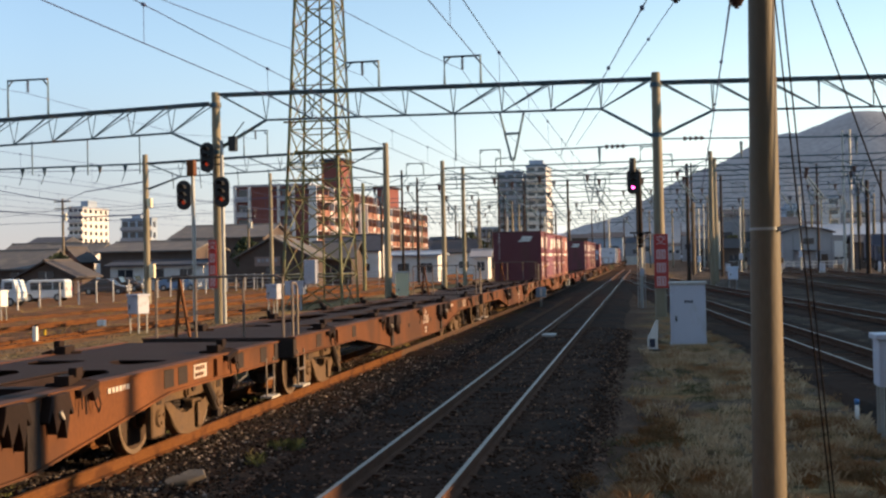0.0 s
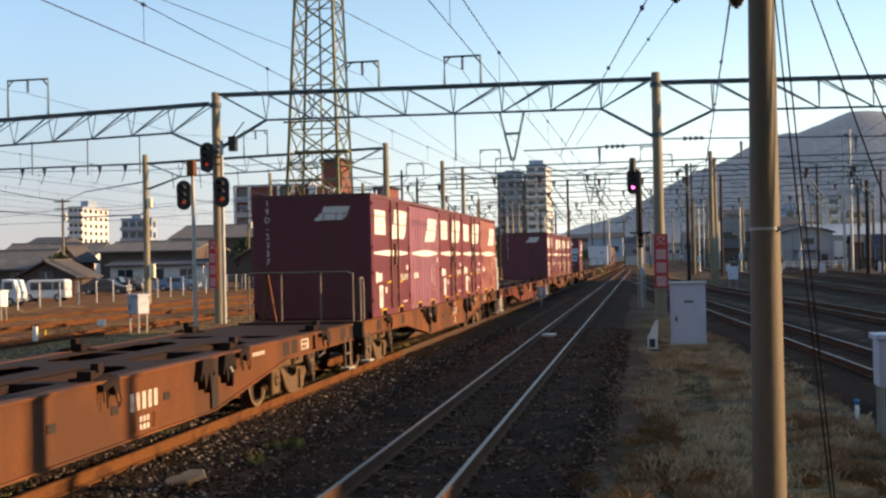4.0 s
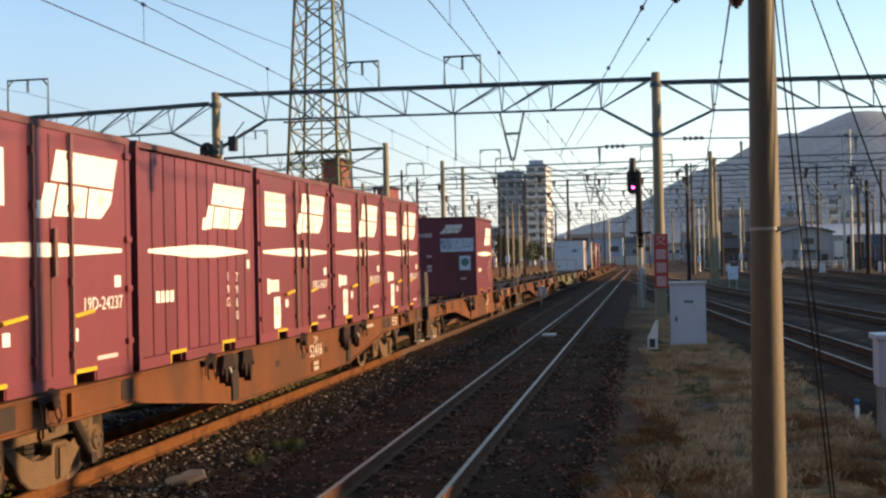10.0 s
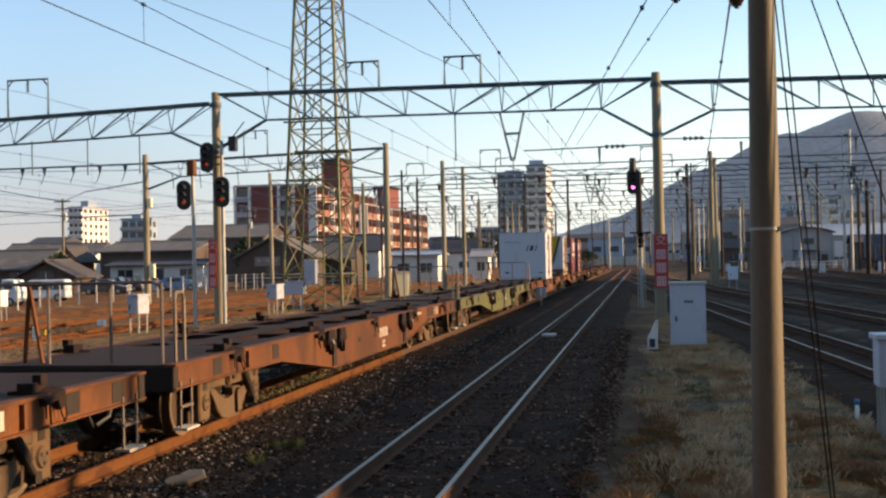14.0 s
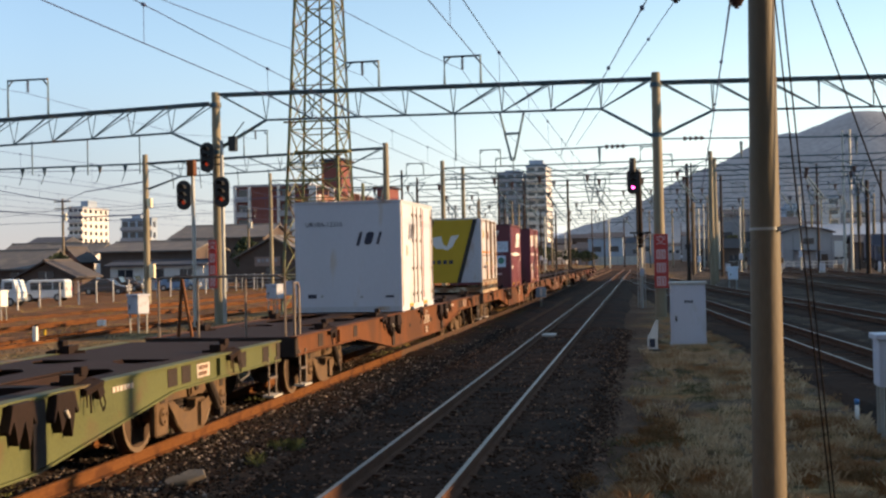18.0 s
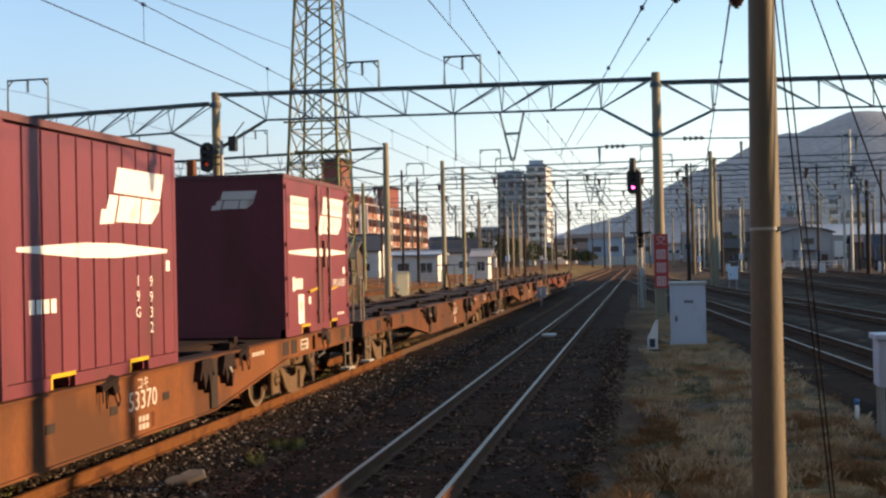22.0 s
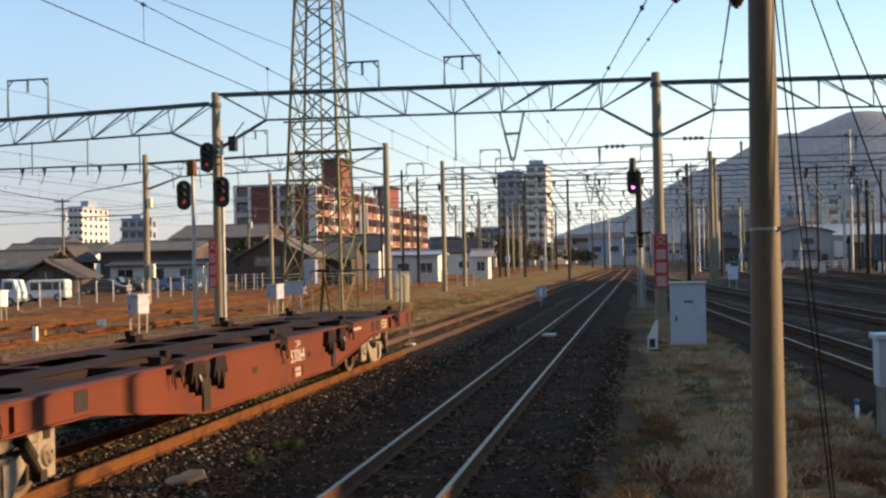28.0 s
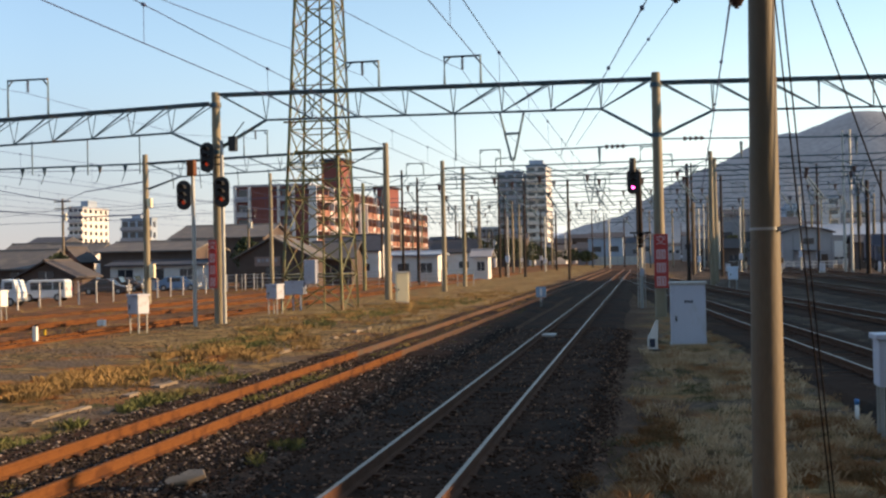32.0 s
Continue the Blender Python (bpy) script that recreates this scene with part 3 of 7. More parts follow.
def make_wagon(paint, label, rails_at=(-1,), cast=M["bogie"], grip=M["hand"]):
    w = thing("container_wagon", label, "rail wagon", "wagons of the train")
    for s in (-1, 1):
        b = bmesh.new()
        extrude_poly(b, SILL, "x", *sorted((s * 1.20, s * 1.23)))
        part("side_web", b, paint, w)
        b = bmesh.new()
        extrude_poly(b, [(-9.8, 1.05), (9.8, 1.05), (9.8, 1.075), (-9.8, 1.075)], "x", *sorted((s * 1.12, s * 1.27)))
        part("side_sill", b, paint, w)
        b = bmesh.new()
        extrude_poly(b, SILL[1:7] + [(y, z - 0.022) for y, z in SILL[6:0:-1]], "x", *sorted((s * 1.12, s * 1.27)))
        part("sill_flange", b, paint, w)
        for y in (-2.92, 2.92):
            block("bracket_plate", (s * 1.245, y, 0.725), (0.03, 0.22, 0.61), M["under"], w)
            block("bracket_rib", (s * 1.26, y * 2.51, 0.92), (0.04, 0.05, 0.22), paint, w)
        for y in (-8.4, -6.08, 5.92, 6.32, 8.25, 9.2):
            part("pocket", POCKET, None, w, at=pose(s * 1.232, y, 0.925))
        for y in (6.85,):
            p = part("placard", PLACARD, None, w, "faded white placard", at=pose(s * 1.234, y, 0.925, 0, 0, 0 if s > 0 else 180))
            part("placard_print", PRINT, None, p)
        # slots are dark plates as well, with the holes' shade in their colour
        for y in (-1.08, 0.2, 1.50):
            block("slot", (s * 1.232, y, 0.74), (0.012, 0.17, 0.09), M["under"], w, w=0.004)
        for y in (-3.32, -2.6, 2.55, 3.3):
            o = part("container_lock", LOCK, None, w, at=pose(s * 1.25, y, 0, 0, 0, 0 if s > 0 else 180))
            if s > 0 and abs(y) > 3:
                part("lock_lever", LEVER, None, o, "worn bright lever")
        for y in (-7.8, -3.9, 0.0, 3.9, 7.8):
            part("seat_latch", LATCH, None, w, at=pose(s * 1.13, y, 0, 0, 0, 0 if s > 0 else 180))
    # centre sill and cross beams
    b = bmesh.new()
    extrude_poly(b, [(-9.8, 1.04), (-9.8, 0.72), (-5.6, 0.70), (-3.2, 0.42), (3.2, 0.42), (5.6, 0.70), (9.8, 0.72), (9.8, 1.04)], "x", -0.24, 0.24)
    part("centre_sill", b, M["deck"], w)
    for y in (-5.85, -3.9, -1.95, 0.0, 1.95, 3.9, 5.85):
        block("cross_beam", (0, y, 0.95), (2.4, 0.22, 0.20), M["deck"], w)
    # deck plates with rounded openings between them
    def plate(x0, x1, y0, y1):
        b = bmesh.new()
        extrude_poly(b, [(x0, y0), (x1, y0), (x1, y1), (x0, y1)], "z", 1.050, 1.068)
        part("deck_plate", b, M["deck"], w)
    for s in (-1, 1):
        x0, x1 = sorted((s * 0.86, s * 1.12))
        plate(x0, x1, -9.8, 9.8)
        plate(-0.86, 0.86, *sorted((s * 6.75, s * 9.8)))
    plate(-0.22, 0.22, -6.75, 6.75)
    for y in (-5.85, -1.95, 1.95, 5.85):
        for s in (-1, 1):
            x0, x1 = sorted((s * 0.22, s * 0.86))
            b = bmesh.new()
            h, g = 0.62, 0.34
            extrude_poly(b, [(x0, y - h), (x0 + 0.2, y - g), (x1 - 0.2, y - g), (x1, y - h), (x1, y + h), (x1 - 0.2, y + g), (x0 + 0.2, y + g), (x0, y + h)], "z", 1.050, 1.068)
            part("deck_plate", b, M["deck"], w)
    # tanks and gear below the frame
    b = bmesh.new()
    rod(b, (0.35, -2.2, 0.55), (0.35, -0.6, 0.55), 0.2, seg=14)
    rod(b, (-0.5, 0.8, 0.55), (-0.5, 1.7, 0.55), 0.16, seg=14)
    box(b, (0.5, 1.4, 0.55), (0.4, 0.5, 0.3))
    sweep(b, [(0.9, -6, 0.66), (0.9, -3, 0.45), (0.9, 3, 0.45), (0.9, 6, 0.66)], 0.02)
    part("brake_gear", b, M["under"], w)
    for e in (-1, 1):
        block("end_beam", (0, e * 9.74, 0.90), (2.5, 0.14, 0.30), M["under"], w, w=0.01)
        b = bmesh.new()
        box(b, (0, e * 9.92, 0.86), (0.22, 0.34, 0.22))
        box(b, (0.05 * e, e * 10.1, 0.86), (0.30, 0.18, 0.26))
        bevel(b, 0.03)
        part("coupler", b, M["under"], w)
        b = bmesh.new()
        sweep(b, [(0.5, e * 9.8, 0.75), (0.52, e * 9.98, 0.5), (0.45, e * 10.15, 0.42)], 0.025, 6)
        part("brake_hose", b, M["black"], w)
        for s in (-1, 1):
            b = bmesh.new()
            y = e * 9.45
            for k in (-0.16, 0.16):
                rod(b, (s * 1.24, y + k, 0.86), (s * 1.24, y + k, 0.30), 0.016, seg=5)
            box(b, (s * 1.24, y, 0.56), (0.05, 0.34, 0.025))
            st = part("corner_step", b, grip, w, "tubular corner step")
            block("tread", (s * 1.24, y, 0.30), (0.18, 0.38, 0.03), M["step"], st, "pale step tread")
    for y in (-7.2, 7.2):
        make_bogie(w, y, cast)
    # hand rail and brake stand on one end, or on both
    for e in rails_at:
        y = e * 9.55
        for x in (-1.12, -0.45, 0.35, 1.0):
            bar("rail_post", (x, y, 1.05), (x, y, 2.02), 0.020, M["hand"], w, seg=6)
        b = bmesh.new()
        sweep(b, [(-1.12, y, 2.0), (-1.08, y, 2.03), (0.9, y, 2.03), (1.0, y, 1.98)], 0.022, 6)
        part("hand_rail", b, M["hand"], w, "dull tubular hand rail")
        b = bmesh.new()
        sweep(b, [(1.12, y - e * 0.1, 1.0), (1.12, y - e * 0.1, 1.82), (1.1, y - e * 0.16, 1.9), (1.1, y - e * 0.36, 1.9), (1.1, y - e * 0.42, 1.82), (1.1, y - e * 0.42, 1.05)], 0.022, 6)
        part("grab_handle", b, grip, w)
        b = bmesh.new()
        for x in (-0.86, -0.62):
            rod(b, (x, y - e * 0.15, 1.05), (-0.78, y - e * 0.15, 2.0), 0.03, seg=6)
        part("brake_stand", b, M["wagon"], w)
        block("brake_crank", (-0.78, y - e * 0.18, 2.03), (0.30, 0.05, 0.06), M["lock"], w, w=0.01)
    for s in (-1, 1):
        for y in (4.65,):
            b = bmesh.new()
            for i in range(6):
                box(b, (s * 1.236, y - 0.22 + i * 0.085, 0.955), (0.008, 0.065, 0.055))
            part("marking", b, M["faded"], w, "small faded lettering")
    return w


def wagon_number(w, text):
    """The class and number painted on both sills, over two short unreadable lines; bars where it is worn away."""
    paint = M["number"]
    for s in (1, -1):
        m = pose(s * 1.233, 0.9, 0, 0, 0, 90 * s)
        if text:
            letters("wagon_class", "コキ", 0.15, paint, w, m @ pose(0, -0.001, 0.945, 90), "white class mark")
            letters("wagon_number", text, 0.29, paint, w, m @ pose(0, -0.001, 0.765, 90), "white wagon number")
        else:
            b = bmesh.new()
            for i in range(5):
                box(b, (-0.3 + i * 0.15, 0, 0.765), (0.09, 0.006, 0.19))
            part("number_bar", b, M["faded"], w, "worn wagon number", at=m)
        b = bmesh.new()
        for r_ in range(2):
            for i in range(3):
                box(b, (-0.09 + i * 0.09, 0, 0.565 - r_ * 0.085), (0.065, 0.006, 0.06))
        part("weight_marking", b, M["faded"], w, at=m)
        b = bmesh.new()
        for x in (-0.27, -0.22, 0.22, 0.27):
            box(b, (x, 0, 0.525), (0.016, 0.008, 0.17))
        part("card_clip", b, M["wagon_dark"], w, at=m)


# ---- containers, 12 feet long ----
CL, CW, CH, CZ = 3.715, 2.45, 2.5, 1.09


def logo(parent, size, at, material=None):
    """A slanted white block of four plain pieces with narrow slits."""
    b = bmesh.new()
    s = size
    for outline in ([(-0.38, -0.06), (0.14, -0.03), (0.22, 0.50), (-0.12, 0.50), (-0.18, 0.22), (-0.36, 0.22)],
                    [(0.22, 0.0), (1.14, 0.0), (1.14, 0.49), (0.29, 0.50)],
                    [(1.20, 0.0), (1.66, 0.0), (1.94, 0.26), (1.98, 0.48), (1.20, 0.49)],
                    [(0.04, 0.55), (1.98, 0.52), (2.04, 1.04), (0.10, 1.04)]):
        extrude_poly(b, [((x * 1.08 + 0.22 * z) * s, z * s) for x, z in outline], "y", -0.004, 0.0)
    return part("emblem", b, material or M["white"], parent, "white slanted emblem", at=at)


SIDE = [pose(CW / 2 + 0.004, 0, 0, 0, 0, 90), pose(-CW / 2 - 0.004, 0, 0, 0, 0, -90)]  # local x runs along the wall, y into it
FRONT = pose(0, -CL / 2 - 0.004, 0)


def on(m, x, z, out=0.0):
    return m @ pose(x, -out, z)


def flat(parent, name, m, x, z, w, h, material, label="", out=0.0, thick=0.006):
    b = bmesh.new()
    box(b, (x, -out, z), (w, thick, h))
    return part(name, b, material, parent, label, at=m)


def frame_container(label, paint, ribbed=False, roof=None):
    c = thing("freight_container", label, "container", "containers on the train")
    b = bmesh.new()
    # shell with fork pockets cut through the bottom edge
    prof = [(-CL / 2, 0.0), (-1.02, 0.0), (-1.02, 0.10), (-0.62, 0.10), (-0.62, 0.0), (0.62, 0.0), (0.62, 0.10), (1.02, 0.10), (1.02, 0.0), (CL / 2, 0.0), (CL / 2, CH - 0.02), (-CL / 2, CH - 0.02)]
    if ribbed:
        extrude_poly(b, prof, "x", -CW / 2 + 0.045, CW / 2 - 0.045)
    else:
        extrude_poly(b, prof, "x", -CW / 2, CW / 2)
    part("shell", b, paint, c)
    b = bmesh.new()
    box(b, (0, 0, CH - 0.01), (CW - 0.04, CL - 0.04, 0.03))
    for i in range(7):
        box(b, (0, -1.5 + i * 0.5, CH + 0.008), (CW - 0.2, 0.10, 0.016))
    part("roof_sheet", b, roof or M["roof"], c)
    b = bmesh.new()
    for sx in (-1, 1):
        for sy in (-1, 1):
            box(b, (sx * (CW / 2 - 0.035), sy * (CL / 2 - 0.035), CH / 2), (0.085, 0.085, CH))
        for y0, y1 in ((-CL / 2, -1.05), (-0.6, 0.6), (1.05, CL / 2)):
            box(b, (sx * (CW / 2 - 0.02), (y0 + y1) / 2, 0.06), (0.06, y1 - y0, 0.12))
    for sy in (-1, 1):
        box(b, (0, sy * (CL / 2 - 0.02), 0.06), (CW, 0.055, 0.12))
    part("corner_frame", b, paint, c)
    b = bmesh.new()
    for k in (-1, 1):
        box(b, (k * (CW / 2 - 0.02), 0, CH - 0.035), (0.07, CL + 0.01, 0.07))
        box(b, (0, k * (CL / 2 - 0.02), CH - 0.035), (CW, 0.065, 0.07))
    part("top_rail", b, roof or M["roof"], c)
    for i in (0, 1):
        for y in (-0.82, 0.82):
            b = bmesh.new()
            box(b, (y, 0.0, 0.125), (0.46, 0.02, 0.04))
            box(b, (y - 0.22, 0.0, 0.06), (0.035, 0.02, 0.11))
            part("fork_pocket", b, M["yellow"], c, "yellow fork pocket edge", at=SIDE[i])
    if ribbed:
        for i in (0, 1):
            for k in range(11):
                x = -1.65 + k * 0.33
                b = bmesh.new()
                extrude_poly(b, [(x - 0.160, 0.045), (x - 0.147, 0.0), (x + 0.147, 0.0), (x + 0.160, 0.045)], "z", 0.13, CH - 0.1)
                part("corrugation", b, paint, c, at=SIDE[i])
    return c


def spindle(c, m, x0, x1, z, h):
    """The white stripe that swells in its middle."""
    b = bmesh.new()
    xm = (x0 + x1) / 2
    extrude_poly(b, [(x0, z - 0.02), (xm - 0.35, z - h / 2), (xm + 0.35, z - h / 2), (x1, z - 0.02), (x1, z + 0.02), (xm + 0.35, z + h / 2), (xm - 0.35, z + h / 2), (x0, z + 0.02)], "y", -0.006, 0.0)
    part("white_stripe", b, M["white"], c, at=m)


def end_marks(c, number, upright):
    logo(c, 0.26, on(FRONT, 0.18, 1.98, 0.001))
    if upright:
        letters("number", "\n".join(number), 0.17, M["white"], c, FRONT @ pose(-0.92, -0.002, 1.75, 90), "white container number")
    else:
        letters("number", number, 0.2, M["white"], c, FRONT @ pose(-0.65, -0.002, 1.92, 90), "white container number")


def container_doors(number, end_number):
    """The flat-sided kind with side doors."""
    c = frame_container("maroon goods container with side doors and white markings", M["cont"])
    for i in (0, 1):
        m = SIDE[i]
        for x in (-0.14, 0.55):
            b = bmesh.new()
            rod(b, (x, -0.03, 0.12), (x, -0.03, CH - 0.08), 0.022, seg=6)
            for z in (0.3, 1.0, 1.7, 2.2):
                box(b, (x, -0.02, z), (0.07, 0.04, 0.07))
            part("lock_rod", b, M["cont_dark"], c, at=m)
        for x in (-1.73, 0.2, 1.77):
            flat(c, "door_joint", m, x, CH / 2, 0.025, CH - 0.24, M["cont_dark"])
        for x in (-1.78, 1.78):
            for z in (0.35, 0.9, 1.42, 2.3):
                flat(c, "hinge", m, x, z, 0.12, 0.06, M["cont"], out=0.02, thick=0.03)
        b = bmesh.new()
        box(b, (-1.05, 0, 1.93), (0.95, 0.006, 0.5))
        part("white_panel", b, M["white"], c, "white panel with faded lines", at=m)
        for k in range(3):
            flat(c, "panel_line", m, -1.05, 1.80 + k * 0.13, 0.8, 0.03, M["sign_pale"], out=0.005)
        logo(c, 0.6, on(m, 0.12, 1.62, 0.002))
        spindle(c, m, -1.65, 1.65, 1.30, 0.13)
        for k in range(4):
            flat(c, "marking", m, -1.42 + k * 0.135, 0.80, 0.115, 0.17 if k else 0.22, M["white"])
        flat(c, "label", m, -1.05, 0.40, 0.30, 0.46, M["white"], "white label with a grey oval mark")
        b = bmesh.new()
        rod(b, (-1.05, -0.007, 0.44), (-1.05, 0.0, 0.44), 0.09, seg=16)
        part("oval_mark", b, M["sign_pale"], c, at=m)
        flat(c, "marking", m, -0.58, 0.52, 0.12, 0.12, M["white"])
        flat(c, "marking", m, 0.62, 0.48, 0.14, 0.12, M["white"])
        flat(c, "marking", m, 1.55, 0.98, 0.14, 0.12, M["white"])
        flat(c, "marking", m, 1.3, 0.22, 0.45, 0.04, M["sign_pale"])
        for x in (-0.5, 0.75):
            b = bmesh.new()
            rod(b, (x - 0.2, -0.035, 0.66), (x + 0.2, -0.035, 0.70), 0.022, seg=6)
            part("door_handle", b, M["yellow"], c, "yellow door handle", at=m)
        b = bmesh.new()
        rod(b, (0.22, -0.035, 1.05), (0.22, -0.035, 1.5), 0.03, seg=6)
        part("door_handle", b, M["cont_dark"], c, at=m)
        letters("number", number, 0.19, M["white"], c, m @ pose(1.22, -0.004, 0.76, 90), "white container number")
    end_marks(c, end_number, True)
    return c


def container_ribbed(number, sticker, paint=None, patches=0):
    """The corrugated kind."""
    c = frame_container("maroon corrugated goods container with white markings" + (" and a blue notice" if sticker else "") if paint is None else ("faded pink-brown corrugated container with dark touched-up patches" if patches else "faded mauve corrugated container with white markings"), paint or M["cont"], True)
    for i in (0, 1):
        m = SIDE[i]
        logo(c, 0.55, on(m, 0.2, 1.6, 0.002))
        spindle(c, m, -1.6, 1.6, 1.30, 0.15)
        for k in range(4):
            flat(c, "marking", m, -1.36 + k * 0.13, 0.78, 0.095, 0.13, M["white"])
        kind, digits = number.split("-")
        letters("number", "\n".join(kind), 0.17, M["white"], c, m @ pose(0.83, -0.004, 0.80, 90), "white upright container number")
        letters("number", "\n".join(digits), 0.17, M["white"], c, m @ pose(1.16, -0.004, 0.70, 90), "white upright container number")
        flat(c, "marking", m, 1.62, 1.13, 0.1, 0.12, M["white"])
        if patches:
            # patches of newer paint
            q = random.Random(8 + i)
            for k in range(patches):
                flat(c, "paint_patch", m, -1.65 + 0.33 * q.randrange(11), q.choice((0.4, 0.6, 0.9, 1.15, 1.65, 1.9, 2.1)), 0.2, q.uniform(0.2, 0.6), M["cont"], thick=0.004)
    end_marks(c, number, not sticker)
    if sticker:
        flat(c, "notice", FRONT, 0.62, 1.6, 1.08, 0.42, M["sticker"], "pale blue notice with dark lettering")
        letters("notice_text", "環境にやさしい\n鉄道コンテナ", 0.165, M["navy"], c, FRONT @ pose(0.62, -0.006, 1.6, 90))
        flat(c, "eco_label", FRONT, 0.86, 1.02, 0.36, 0.46, M["sticker"], "pale label with a green round mark")
        b = bmesh.new()
        rod(b, (0.86, -0.006, 1.05), (0.86, 0.0, 1.05), 0.13, seg=20)
        part("round_mark", b, surface("green_print", (0.06, 0.20, 0.16), 0.6, 0, 0.2, 8, 40, 0), c, at=FRONT)
        for x, z, w_, h_ in ((-0.3, 1.25, 0.16, 0.07), (-0.3, 0.92, 0.15, 0.09), (-0.3, 0.8, 0.15, 0.08), (0.8, 0.52, 0.18, 0.06)):
            flat(c, "marking", FRONT, x, z, w_, h_, M["sign_pale"])
        b = bmesh.new()
        rod(b, (-0.38, -0.02, 1.08), (-0.02, -0.02, 1.08), 0.018, seg=6)
        part("door_handle", b, M["cont_dark"], c, at=FRONT)
        flat(c, "door_joint", FRONT, 0.0, CH / 2, 0.02, CH - 0.25, M["cont_dark"])
    return c


def container_white():
    c = frame_container("white insulated container with rust-streaked side", M["insulated"], False, M["ivory"])
    letters("number", "UR18A-12316", 0.15, M["navy"], c, FRONT @ pose(-0.55, -0.002, 1.98, 90), "dark container number")
    for m, x, z, s in ((FRONT, 0.16, 1.66, 0.34), (SIDE[0], -1.1, 1.82, 0.42), (SIDE[1], -1.1, 1.82, 0.42)):
        b = bmesh.new()
        lean = 0.28
        pieces = [[(0.1, -0.5), (0.3, -0.5), (0.3, 0.4), (0.1, 0.4)], [(0.6, -0.3), (0.72, -0.42), (1.0, -0.42), (1.12, -0.3), (1.12, 0.28), (1.0, 0.4), (0.72, 0.4), (0.6, 0.28)], [(1.44, -0.42), (1.62, -0.42), (1.62, 0.4), (1.44, 0.4)]]
        for outline in pieces:
            extrude_poly(b, [(x + (u + lean * (v + 0.5)) * s, z + v * s) for u, v in outline], "y", -0.005, 0.0)
        part("emblem", b, M["navy"], c, "dark blue emblem", at=m)
    rust = surface("rust_streak", (0.36, 0.20, 0.09), 0.8, 0, 0.3, 3, 30, 0.1)
    for i in (0, 1):
        m = SIDE[i]
        for x in (-0.62, -0.2, 0.32, 1.72):
            b = bmesh.new()
            rod(b, (x, -0.03, 0.14), (x, -0.03, CH - 0.1), 0.013, seg=6)
            for z in (0.35, 0.95, 1.6, 2.2):
                box(b, (x, -0.02, z), (0.08, 0.04, 0.06))
            part("lock_rod", b, M["hand"], c, at=m)
        flat(c, "red_stripe", m, 0.68, CH / 2 + 0.05, 0.07, CH - 0.35, M["red"])
        for x in (0.02, 1.62):
            flat(c, "door_seal", m, x, CH / 2, 0.025, CH - 0.25, rust)
        flat(c, "marking", m, -1.2, 1.36, 0.2, 0.24, M["faded"])
        flat(c, "bottom_rail", m, 0, 0.09, CL - 0.1, 0.05, rust)
        flat(c, "door_seal", m, -1.72, CH / 2, 0.04, CH - 0.2, rust)
    for x, z, w_, h_ in ((-0.85, 0.36, 0.2, 0.09), (0.3, 0.34, 0.06, 0.05), (0.95, 0.34, 0.2, 0.05), (-0.62, 0.36, 0.05, 0.05)):
        flat(c, "vent", FRONT, x, z, w_, h_, M["navy"] if w_ > 0.15 else M["galv"])
    flat(c, "bottom_rail", FRONT, 0, 0.07, CW, 0.1, M["ivory"], out=0.004)
    return c


ORANGE = surface("orange_stripe_paint", (0.55, 0.17, 0.03), 0.55, 0, 0.12, 3, 40, 0)


